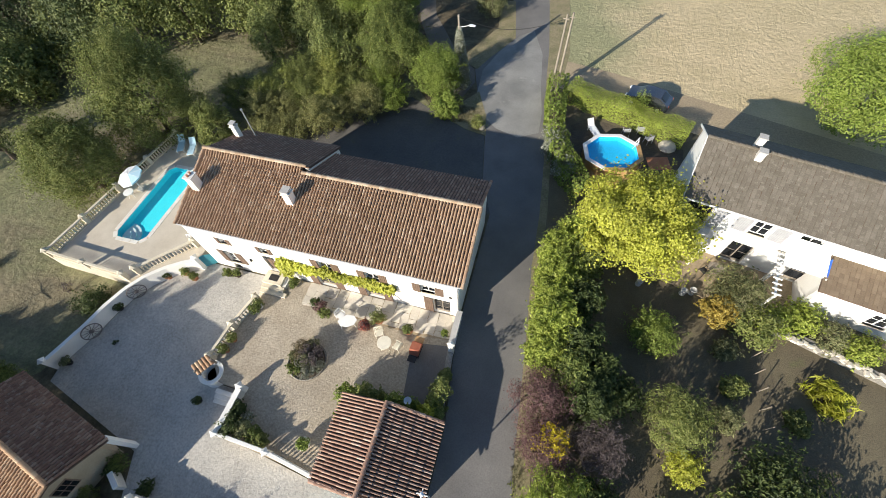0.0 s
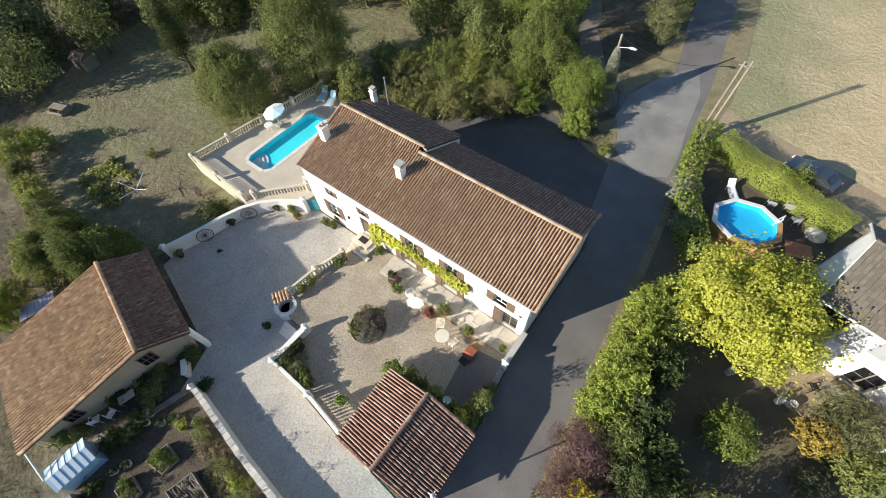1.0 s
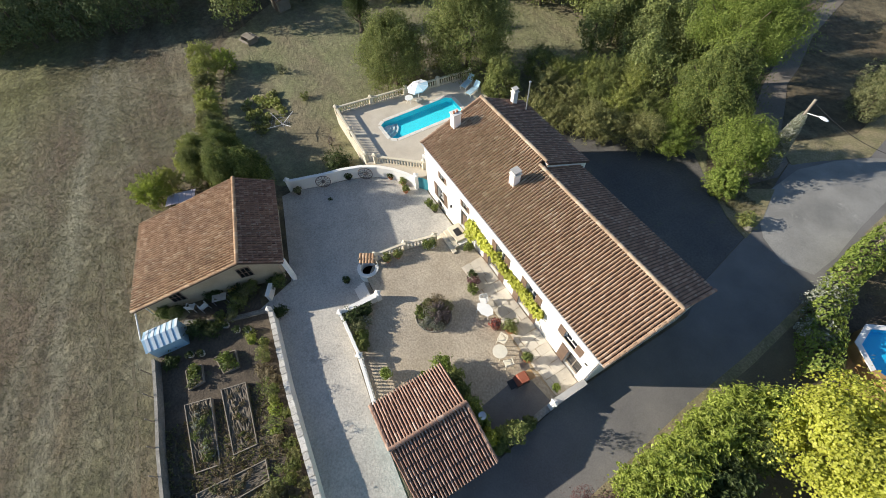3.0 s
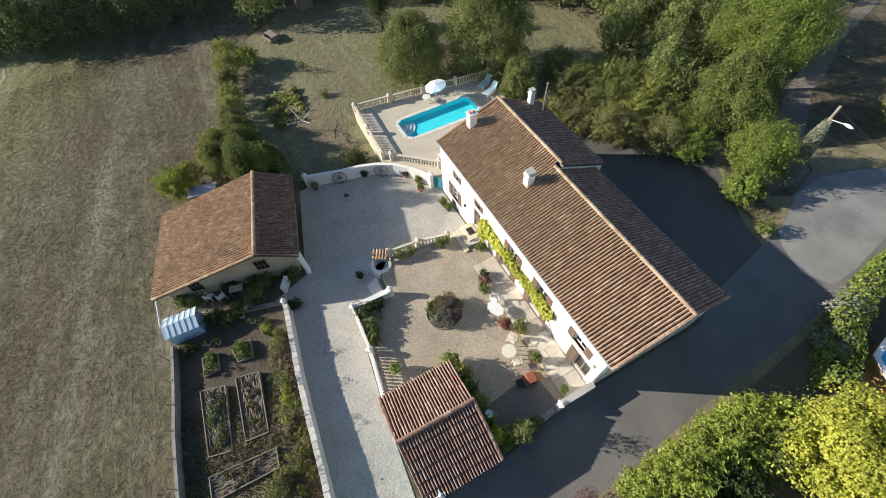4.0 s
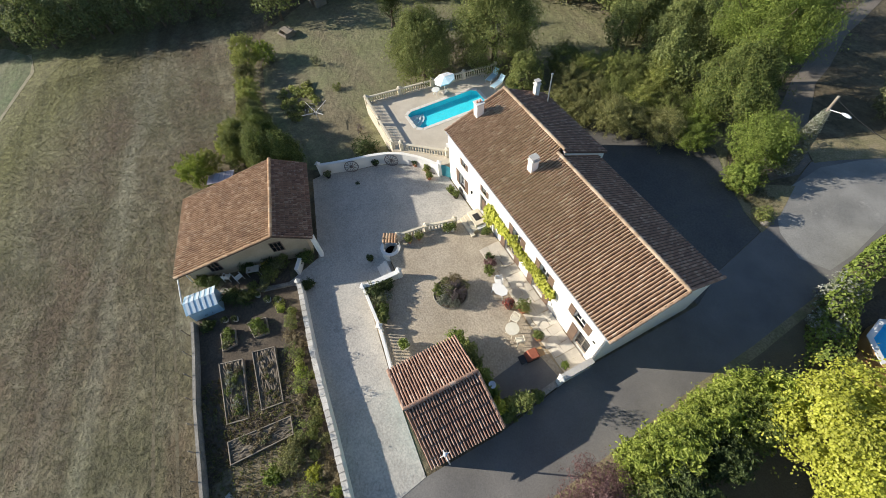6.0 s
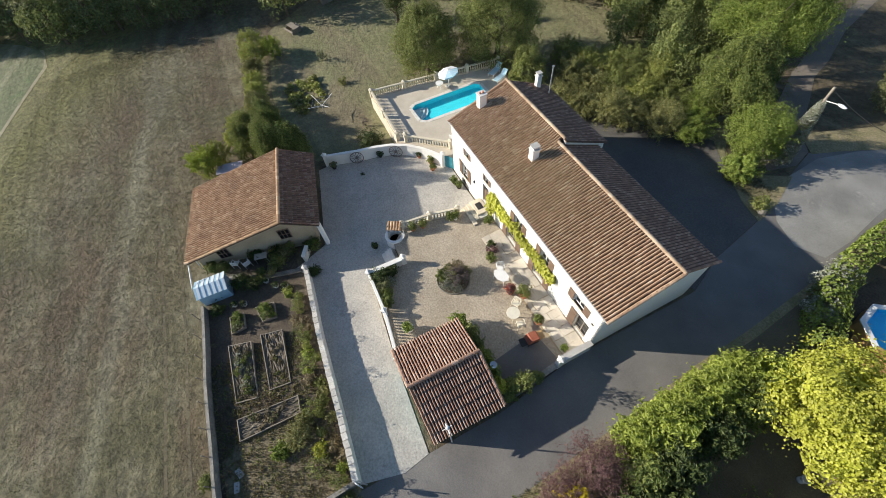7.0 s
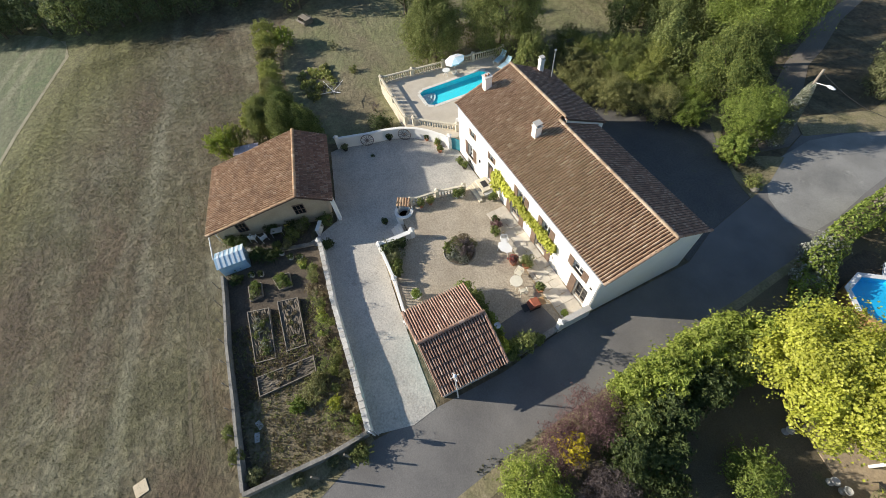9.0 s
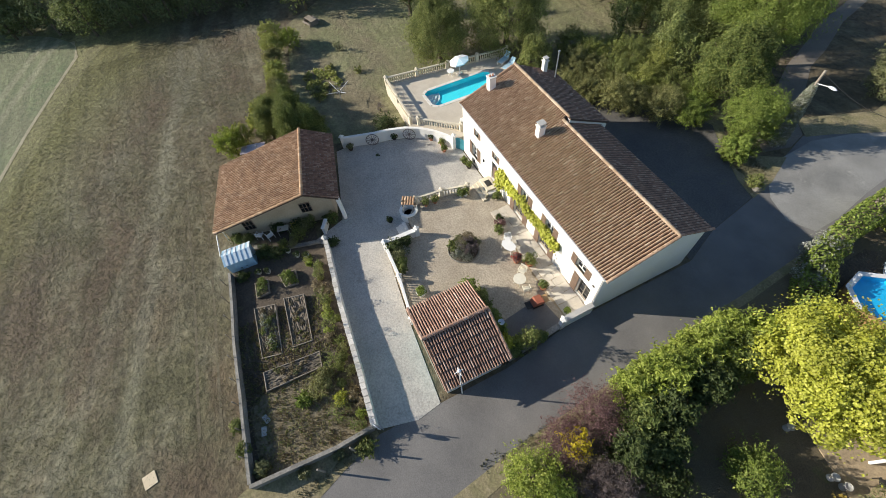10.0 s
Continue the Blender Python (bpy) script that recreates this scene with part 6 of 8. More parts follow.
def door_steps():
    s = thing("door_steps", -13.8, -0.22, 0, label="pale stone steps up to the entrance door", category="steps")
    Build().box(-0.75, -1.0, -0.85, 0.75, 0.0, 0.48, 0.015).done("landing", "stone", s)
    for i in range(3):
        Build().box(-0.75 - 0.0, -1.0 - 0.33 * (i + 1), -0.85, 0.75 + 0.28 * (i + 1), -1.0 - 0.33 * i, 0.48 - 0.16 * (i + 1), 0.012).done("tread", "stone", s)
    Build().box(0.75, -0.95, -0.85, 1.05, 0.0, 0.3, 0.012).done("side_block", "oldwhite", s)
    mt = Build().box(-0.35, -0.75, 0.48, 0.35, -0.25, 0.5, 0.005).done("doormat", "black")
    mt.matrix_basis = pose(-13.8, -0.22, 0)
    tagged(mt, "dark doormat on the landing", "doormat")
    bs = thing("terrace_steps", -13.05, -8.7, 0, label="white steps between driveway and courtyard", category="steps")
    for i in range(3):
        Build().box(-0.95, -0.28 * i - 0.28, -0.95, 0.9, -0.28 * i, -0.16 * (i + 1), 0.012).done("tread", "oldwhite", bs)


door_steps()


def well():
    w = thing("garden_well", -14.75, -7.95, -0.75, label="round white stone well with a small tiled roof", category="well")
    Build().lathe([(0.78, -0.2), (0.78, 0.05), (0.72, 0.1), (0.72, 0.75), (0.8, 0.8), (0.8, 0.9), (0.55, 0.9), (0.52, 0.6), (0.5, 0.15), (0.0, 0.15)], n=28).done("well_ring", "white", w)
    # black disc painted in for the dark inside the well
    Build().lathe([(0.5, 0.3), (0.0, 0.3)], n=20).done("well_shade", "black", w)
    for a in (-0.62, 0.62):
        Build().box(a * 0.9 - 0.06, 0.25, 0.85, a * 0.9 + 0.06, 0.37, 1.7, 0.01).done("post", "oldwood", w)
    Build().tube((-0.58, 0.31, 1.4), (0.58, 0.31, 1.4), 0.05).done("windlass", "oldwood", w)
    rf = slab("roof", [(-0.58, 0.1, 1.42), (0.58, 0.1, 1.42), (0.58, 0.75, 1.7), (-0.58, 0.75, 1.7)], 0.05, "oldwood", w)
    for i in range(5):
        for k in range(2):
            t = new("tile", RIDGE[("barnroof", 0.1)])
            t.parent = rf
            t.matrix_basis = Matrix.Translation((-0.46 + 0.23 * i, 0.06 + 0.34 * k, 1.43 + 0.147 * k)) @ Vector((0, 1, 0.43)).to_track_quat("X", "Z").to_matrix().to_4x4()
    w.rotation_euler = (0, 0, radians(58))


well()


def plant_pot(x, y, z, r, h, mat, leaf, seed, label, ph=None, pr=None, n=350, size=0.13, flower=None, name="potted_plant", slim=0.5):
    ob = thing(name, x, y, z, label=label, category="potted plant")
    Build().lathe([(r * 0.7, 0), (r * 0.95, h * 0.8), (r * 1.08, h * 0.82), (r * 1.08, h), (r * 0.92, h), (r * 0.88, h * 0.86), (0.0, h * 0.86)], n=16).done("pot", mat, ob)
    ph, pr = ph or h * 1.6, pr or r * 1.6
    crown_mesh("foliage", leaf, ob, seed, n, size, pr, pr, ph / 2, h + ph * 0.42, 14, 0.4, slim, -0.9)
    if flower:
        crown_mesh("blossom", flower, ob, seed + 1, n // 4, size * 0.7, pr, pr, ph / 2, h + ph * 0.46, 14, 0.4, 0.8, -0.4)
    return ob


def flower_bed():
    f = thing("round_flower_bed", -8.95, -5.6, 0.03, label="round planted bed edged with upright tiles", category="flower bed")
    Build().lathe([(1.2, 0), (1.1, 0.1), (0.8, 0.2), (0.0, 0.26)], n=28).done("soil_mound", "soil", f)
    b = Build().box(-0.11, -0.04, -0.05, 0.11, 0.04, 0.14, 0.025)
    me = bpy.data.meshes.new("edging_tile")
    me.from_pydata(b.v, [], b.f)
    me.materials.append(M["greystone"])
    for i in range(34):
        a = 2 * math.pi * i / 34
        t = new("edging_tile", me)
        t.parent, t.matrix_basis = f, pose(1.24 * math.cos(a), 1.24 * math.sin(a), 0, 0, 0, math.degrees(a) + 90)
    for i, (x, y, h, r, mt, n, s, sl) in enumerate([(0.35, 0.3, 1.15, 0.8, "leaftwig", 2200, 0.15, 0.25), (-0.45, 0.5, 0.95, 0.65, "dryplant", 1500, 0.13, 0.3), (-0.35, -0.65, 0.6, 0.55, "leaf", 1300, 0.12, 0.7), (0.45, -0.75, 0.65, 0.5, "leafpale", 1100, 0.12, 0.3), (0.9, -0.2, 0.75, 0.55, "leafpale", 1200, 0.12, 0.25), (-0.85, 0.0, 0.55, 0.42, "leafgrey", 700, 0.12, 0.3), (0.15, 0.95, 0.8, 0.5, "leafgrey", 900, 0.13, 0.22), (0.0, 0.0, 0.9, 0.6, "leafgrey", 1200, 0.12, 0.3)]):
        sh = shrub("bedding_plant", -8.95 + x, -5.6 + y, h, r, mt, 300 + i, n, s, label="mixed grey-green perennial in the round bed", z=0.2, clumps=14, slim=sl, category="plant")
    og = thing("garden_ornament", -9.0, -5.9, 0.9, label="spiral grey garden ornament in the round bed", category="ornament")
    b = Build()
    prev = None
    for i in range(46):
        a = i * 0.42
        q = (math.cos(a) * 0.009 * i, math.sin(a) * 0.009 * i, 0.02 + 0.002 * i)
        if prev:
            b.tube(prev, q, 0.013, n=5)
        prev = q
    b.tube((0, 0, -0.7), (0, 0, 0.02), 0.02, n=6)
    b.done("spiral", "greystone", og)


flower_bed()


def vine():
    v = thing("grape_vine", -12.7, -0.45, 0.03, label="yellow-green vine trained along wires on the house front", category="vine")
    rng = np.random.default_rng(9)
    n = 5200
    t = rng.random(n)
    x = t * 8.3
    z = 2.42 - 0.0 * t + 0.24 * np.sin(x * 2.3) * rng.random(n) + rng.normal(0, 0.17, n) + 0.35 * np.exp(-x * 2.2)
    y = 0.05 + rng.normal(0, 0.12, n)
    pts = np.stack([x, y, z], 1)
    m = 500
    low = np.stack([rng.normal(0.15, 0.22, m), rng.normal(0, 0.15, m), rng.uniform(0.9, 2.6, m)], 1)
    pts = np.concatenate([pts, low])
    nor = np.stack([rng.normal(0, 0.3, len(pts)), np.full(len(pts), -0.8), np.full(len(pts), 0.9)], 1)
    V, F = leaves(rng, pts, nor, 0.2, 0.85)
    mesh_ob("foliage", V.tolist(), F.tolist(), "leaflime", v)
    b = Build().tube((0.1, 0, -0.1), (0.15, 0.1, 1.2), 0.05, 0.04, 7).tube((0.15, 0.1, 1.2), (0.4, 0.1, 2.35), 0.04, 0.03, 7).tube((0.4, 0.1, 2.35), (8.1, 0.1, 2.35), 0.03, 0.012, 6)
    b.done("stem", "bark", v)
    Build().tube((0, 0.12, 2.15), (8.6, 0.12, 2.15), 0.012, n=5).tube((8.2, -0.1, 2.16), (8.9, -0.4, 2.16), 0.02, n=5).done("wire", "iron", v)
    for k in (1.2, 3.4, 5.6, 8.0):
        Build().tube((k, 0.24, 2.3), (k, -0.35, 2.2), 0.02, n=6).done("bracket", "iron", v)


vine()
bpy.data.objects["grape_vine"].matrix_basis = HOUSE @ bpy.data.objects["grape_vine"].matrix_basis


def garden_chair(x, y, z, rz, mat="whiteplastic", label="white moulded garden armchair", name="garden_chair", group=""):
    c = thing(name, x, y, z, rz, label, "chair", group)
    Build().box(-0.23, -0.22, 0.4, 0.23, 0.24, 0.435, 0.015).done("seat", mat, c)
    back = Build().box(-0.25, -0.262, 0.82, 0.25, -0.215, 0.92, 0.02).done("backrest", mat, c)
    for i in range(5):
        Build().box(-0.22 + 0.092 * i, -0.25, 0.43, -0.16 + 0.092 * i, -0.22, 0.86, 0.01).done("slat", mat, back)
    for s in (-1, 1):
        Build().box(s * 0.27 - 0.03, -0.25, 0.62, s * 0.27 + 0.03, 0.22, 0.655, 0.01).done("armrest", mat, c)
        for yy in (-0.22, 0.2):
            Build().tube((s * 0.24, yy, 0.66 if yy > 0 else 0.9), (s * 0.27, yy * 1.12, 0), 0.025, 0.02, 6).done("leg", mat, c)
    return c


def round_table(x, y, z, r, mat, label):
    t = thing("garden_table", x, y, z, 15, label, "table")
    Build().lathe([(0.05, 0.70), (r, 0.70), (r + 0.01, 0.715), (r, 0.735), (0.03, 0.74)], n=28).done("tabletop", mat, t)
    for i in range(4):
        a = math.pi / 4 + math.pi / 2 * i
        Build().tube((math.cos(a) * r * 0.5, math.sin(a) * r * 0.5, 0.7), (math.cos(a) * r * 0.85, math.sin(a) * r * 0.85, 0), 0.03, 0.025, 6).done("leg", mat, t)
    return t


paint = surface("cream_painted_iron", (0.70, 0.65, 0.52), (0.76, 0.71, 0.58), 3.0, 20, 0.5, 0.0, vary=0.08)
M["cream"] = paint
round_table(-4.3, -3.3, 0.03, 0.46, "cream", "round cream metal garden table")
garden_chair(-4.95, -2.65, 0.03, -150, "cream", "cream metal garden chair beside the table")
garden_chair(-3.45, -3.2, 0.03, 75, "cream", "cream metal garden chair beside the table")


def lounge_table():
    t = thing("garden_bench", -7.25, -2.5, 0.03, 20, "white oval garden table with a scalloped top", "table")
    b = Build()
    prof = [(math.cos(a) * 0.62 * (1 + 0.05 * math.cos(8 * a)), math.sin(a) * 0.42 * (1 + 0.05 * math.cos(8 * a))) for a in [2 * math.pi * i / 40 for i in range(40)]]
    b.prism(prof, 0.62, 0.68).done("tabletop", "whiteplastic", t)
    for sx in (-1, 1):
        for sy in (-1, 1):
            Build().tube((sx * 0.4, sy * 0.22, 0.64), (sx * 0.5, sy * 0.3, 0), 0.03, 0.025, 6).done("leg", "whiteplastic", t)


lounge_table()
garden_chair(-7.95, -2.15, 0.04, -110, label="white garden chair drawn up to the oval table")


def barbecue():
    b = thing("red_garden_cart", -2.2, -3.0, 0.045, -4, "faded red covered barbecue with a black side tray", "barbecue")
    Build().box(-0.32, -0.55, 0.45, 0.32, 0.35, 0.62, 0.04).done("body", "redfabric", b)
    Build().extrude([(-0.32, -0.5, 0.62), (-0.32, 0.3, 0.62), (-0.32, 0.22, 0.86), (-0.32, -0.3, 0.9)], (0.64, 0, 0)).done("lid", "redfabric", b)
    Build().box(-0.28, -1.0, 0.48, 0.28, -0.57, 0.53, 0.01).done("tray", "black", b)
    Build().box(-0.3, 0.37, 0.5, 0.3, 0.75, 0.54, 0.01).done("side_shelf", "deckwood", b)
    for sx in (-1, 1):
        for yy in (-0.5, 0.3):
            Build().tube((sx * 0.26, yy, 0.46), (sx * 0.3, yy, 0), 0.022, n=6).done("leg", "black", b)
    Build().box(-0.3, -0.5, 0.12, 0.3, 0.3, 0.15, 0.01).done("rack", "black", b)


barbecue()
plant_pot(-6.0, -2.5, 0.06, 0.28, 0.4, "terracotta", "leafpurple", 401, "terracotta pot with red-leaved plant on the paving", flower="redflower", n=500)
plant_pot(-5.3, -1.75, 0.06, 0.34, 0.42, "terracotta", "leafolive", 402, "terracotta pot with a round olive bush on the paving", 0.95, 0.6, 1100, 0.11)
plant_pot(-3.1, -2.0, 0.06, 0.26, 0.36, "terracotta", "leaf", 403, "terracotta pot with a leafy plant beside the paving", 0.6, 0.4, 600)
plant_pot(-6.85, -10.2, 0.04, 0.36, 0.5, "white", "leafbright", 404, "white pedestal pot with a trailing green plant", 0.5, 0.45, 700)
for i, (x, y, h, r, mt) in enumerate([(-9.6, -1.95, 0.8, 0.45, "leafpurple"), (-9.1, -2.3, 0.7, 0.45, "leaf"), (-10.1, -1.7, 0.6, 0.35, "leafdark"), (-12.2, -0.7, 0.9, 0.4, "leaf"), (-0.75, -1.5, 0.5, 0.25, "leafbright")]):
    shrub("border_plant", x, y, h, r, mt, 410 + i, 650, 0.14, label="small leafy plant at the edge of the paving", z=0.04, clumps=10, category="plant")
for i, (x, y, h, r, mt) in enumerate([(-11.5, -10.5, 1.3, 0.65, "leafdark"), (-10.8, -10.4, 1.0, 0.6, "leafgrey"), (-11.6, -9.5, 0.9, 0.5, "leafdark"), (-10.0, -10.6, 0.8, 0.5, "leaf"), (-9.4, -10.7, 0.8, 0.45, "leafolive"), (-10.9, -9.8, 0.6, 0.4, "leafpale")]):
    shrub("border_shrub", x, y, h, r, mt, 420 + i, 1300, 0.15, label="leafy shrub in the corner of the courtyard", z=0.03, clumps=16)
for i, (x, y, h, r, mt) in enumerate([(-5.3, -7.0, 1.6, 0.7, "leafbright"), (-4.3, -6.7, 1.9, 0.6, "leafolive"), (-3.3, -6.75, 2.2, 0.5, "leaf"), (-2.2, -6.8, 2.6, 0.6, "leafbright"), (-1.3, -6.75, 2.3, 0.5, "leafbright"), (-0.4, -6.8, 2.0, 0.5, "leaflime"), (-0.15, -6.0, 1.3, 0.5, "leafwillow"), (0.0, -5.0, 1.2, 0.45, "leafolive"), (0.1, -4.2, 0.9, 0.4, "leafolive"), (0.2, -6.4, 1.2, 0.5, "leafolive"), (-5.3, -8.2, 1.2, 0.35, "leafbright")]):
    shrub("climbing_shrub", x, y, h, r, mt, 440 + i, 1500, 0.17, label="green climber and bush against the tiled outbuilding", z=0.03, clumps=18)
shrub("young_tree", 0.12, -5.4, 3.0, 0.75, "leafolive", 459, 900, 0.16, label="slender open young tree above the lane", z=0.03, clumps=12, clump_r=0.28, slim=0.4)
dish = thing("satellite_dish", -1.4, -6.6, 2.3, 30, "small grey satellite dish on the outbuilding", "dish")
Build().lathe([(0.0, 0.0), (0.13, 0.02), (0.22, 0.065), (0.225, 0.075), (0.13, 0.03), (0.0, 0.01)], n=18).done("bowl", "steel", dish)
Build().tube((0, 0, 0.02), (0, 0, -0.9), 0.025, n=6).done("mast", "steel", dish)
# pots on and by the balustrade
for i, (x, y) in enumerate([(-14.2, -3.3), (-14.65, -5.6), (-14.1, -2.9), (-14.75, -6.4)]):
    plant_pot(x + 0.25, y, 0.03, 0.2, 0.3, "terracotta" if i % 2 else "white", "leafolive" if i % 2 else "leaf", 460 + i, "potted plant beside the stone balustrade", 0.7, 0.38, 500)
plant_pot(-14.95, -9.7, -0.75, 0.2, 0.25, "black", "leafdark", 470, "dark pot with a low plant on the driveway", 0.4, 0.3, 400)
for i, (x, y) in enumerate([(-24.5, -5.5), (-22.5, -2.3), (-25.3, -9.9), (-20.4, -1.9), (-18.0, -0.9), (-21.3, -1.7), (-17.3, -0.8)]):
    plant_pot(x, y, G(x, y) + 0.04, 0.24, 0.3, "terracotta" if i % 2 else "iron", ["leafdark", "leafdark", "leafgrey", "leafolive", "leaf", "leafolive", "leaf"][i], 480 + i, "potted shrub standing along the white wall", 0.55, 0.36, 520)
shrub("weed_tuft", -23.2, -7.8, 0.2, 0.2, "leafdark", 490, 120, 0.1, label="dark weed tuft on the driveway", clumps=6, category="plant")


M["wheelwood"] = surface("silvered_dark_oak", (0.15, 0.125, 0.115), (0.21, 0.18, 0.165), 3.0, 25, 0.85, 0.3, 0.005, vary=0.25)


def cart_wheel(x, y, z, rz, r=0.62):
    w = thing("cart_wheel", x, y, z, rz, "old silvered wooden cart wheel leaning on the white wall", "wheel", "cart wheels")
    lean = Matrix.Rotation(radians(-5), 4, "X")
    b, n = Build(), 28
    for i in range(n):
        a, c = 2 * math.pi * i / n, 2 * math.pi * (i + 1) / n
        b.tube(lean @ Vector((math.cos(a) * r, 0, r + math.sin(a) * r)), lean @ Vector((math.cos(c) * r, 0, r + math.sin(c) * r)), 0.035, n=6)
    b.done("rim", "wheelwood", w)
    for i in range(12):
        a = 2 * math.pi * i / 12
        Build().tube(lean @ Vector((0, 0, r)), lean @ Vector((math.cos(a) * r, 0, r + math.sin(a) * r)), 0.022, 0.018, 6).done("spoke", "wheelwood", w)
    Build().tube(lean @ Vector((0, -0.1, r)), lean @ Vector((0, 0.1, r)), 0.1, n=12).done("hub", "wheelwood", w)


cart_wheel(-24.75, -7.68, -0.76, 73)
cart_wheel(-23.63, -4.19, -0.76, 57)
gate = thing("garden_gate", -20.25, -0.75, -0.78, 38, "teal painted wooden garden gate beside the house", "gate")
for i in range(8):
    Build().box(0.02 + 0.115 * i, -0.02, 0.05, 0.12 + 0.115 * i, 0.02, 1.35 + 0.1 * math.sin(i / 7 * math.pi), 0.006).done("board", "teal", gate)
for z in (0.3, 1.1):
    Build().box(0.0, 0.02, z - 0.05, 0.95, 0.05, z + 0.05, 0.006).done("rail", "teal", gate)
# lamp post by the carport
lp = thing("garden_lamp", 0.95, -10.75, 0.02, 0, "slim white lamp post against the outbuilding", "lamp post")
Build().tube((0, 0, -0.1), (0, 0, 4.8), 0.05, 0.04, 8).done("post", "frame", lp)
Build().tube((-0.25, 0, 4.8), (0.3, 0, 4.85), 0.03, n=6).tube((0, -0.3, 4.8), (0, 0.25, 4.9), 0.025, n=6).done("arm", "frame", lp)
Build().lathe([(0.05, 0), (0.11, 0.05), (0.1, 0.16), (0.02, 0.2)], 0, 0, 4.8, 10).done("lantern", "lampglass", lp)


# ---- kitchen garden ----
def raised_bed(pts, label, plants, seed):
    cx, cy = sum(p[0] for p in pts) / 4, sum(p[1] for p in pts) / 4
    z = G(cx, cy)
    b = thing("raised_bed", cx, cy, z, label=label, category="raised bed", group="vegetable beds")
    q = [Vector((x - cx, y - cy, 0)) for x, y in pts]
    for i in range(4):
        a, d = q[i], q[(i + 1) % 4]
        ang = math.degrees(math.atan2((d - a).y, (d - a).x))
        gz = (G(cx + a.x, cy + a.y) + G(cx + d.x, cy + d.y)) / 2 - z
        Build().box(-0.02, -0.03, -0.2, (d - a).length + 0.02, 0.03, 0.27, 0.008, pose(a.x, a.y, gz * 0.3, 0, 0, ang)).done("board", "oldwood", b)
    m = 18
    vs, rnd = [], random.Random(seed)
    for i in range(m + 1):
        for k in range(m + 1):
            p = q[0].lerp(q[1], i / m).lerp(q[3].lerp(q[2], i / m), k / m)
            vs.append((p.x * 0.98, p.y * 0.98, 0.16 + rnd.uniform(-0.05, 0.07)))
    Build().add(vs, [(i * (m + 1) + k, (i + 1) * (m + 1) + k, (i + 1) * (m + 1) + k + 1, i * (m + 1) + k + 1) for i in range(m) for k in range(m)]).done("soil", "clods", b)
    for i in range(plants[0]):
        t = rnd.uniform(0.08, 0.92)
        p = q[0].lerp(q[1], rnd.uniform(0.1, 0.9)).lerp(q[3].lerp(q[2], rnd.uniform(0.1, 0.9)), t)
        h, r = rnd.uniform(*plants[1]), rnd.uniform(*plants[2])
        shrub("vegetable_plant", cx + p.x, cy + p.y, h, r, rnd.choice(plants[3]), seed * 50 + i, plants[4], 0.12, label="vegetable plant growing in a raised bed", z=z + 0.15, clumps=7, category="plant", slim=0.5)


raised_bed([(-11.9, -22.2), (-11.5, -20.65), (-7.3, -21.05), (-7.6, -22.45)], "timber raised bed of leafy greens and dry stalks", (22, (0.2, 0.5), (0.2, 0.38), ["leafgrey", "leaf", "leafpale", "dryplant"], 130), 3)
raised_bed([(-11.65, -19.9), (-11.3, -18.4), (-7.25, -18.8), (-7.4, -20.2)], "timber raised bed with dug earth and withered plants", (22, (0.08, 0.18), (0.1, 0.22), ["dryplant", "dryplant", "dryplant", "leafolive"], 50), 4)
raised_bed([(-6.4, -22.48), (-6.08, -18.52), (-4.95, -18.65), (-5.02, -22.56)], "timber raised bed full of dry stalks", (26, (0.1, 0.24), (0.14, 0.26), ["dryplant", "dryplant", "leafgrey", "dryplant"], 60), 5)
raised_bed([(-14.2, -19.85), (-14.0, -18.5), (-12.7, -18.6), (-12.8, -19.6)], "small timber raised bed with bushy herbs", (7, (0.4, 0.7), (0.3, 0.45), ["leafbright", "leaf", "leaf"], 220), 6)
raised_bed([(-14.3, -21.8), (-14.2, -20.8), (-12.95, -20.9), (-12.9, -21.9)], "small timber raised bed with tall plants", (7, (0.5, 0.9), (0.25, 0.4), ["leaf", "leafbright", "leafgrey"], 220), 7)
rnd = random.Random(15)
for i in range(24):
    t = i / 23
    x, y = -14.7 + t * 14.0, -16.25 - 0.9 * t * 0.6 - rnd.uniform(0.1, 1.1)
    shrub("border_plant", x, y, rnd.uniform(0.35, 0.95), rnd.uniform(0.28, 0.52), rnd.choice(["leafolive", "leafwillow", "leafhazel", "dryplant", "dryplant", "leaflaurel"]), 800 + i, 560, 0.13, label="overgrown border plant along the garden wall", clumps=12, category="plant")
for i, (x, y, h, r) in enumerate([(-1.2, -18.2, 2.4, 0.7), (0.0, -17.4, 1.9, 0.5), (-4.6, -17.8, 2.1, 0.6), (-7.4, -17.2, 2.3, 0.6), (-9.8, -17.0, 2.2, 0.55), (-12.2, -16.7, 2.0, 0.5)]):
    shrub("tall_weed", x, y, h, r, "leafolive", 845 + i, 330, 0.15, label="tall open weed along the garden wall", clumps=12, clump_r=0.25, slim=0.35, category="plant")
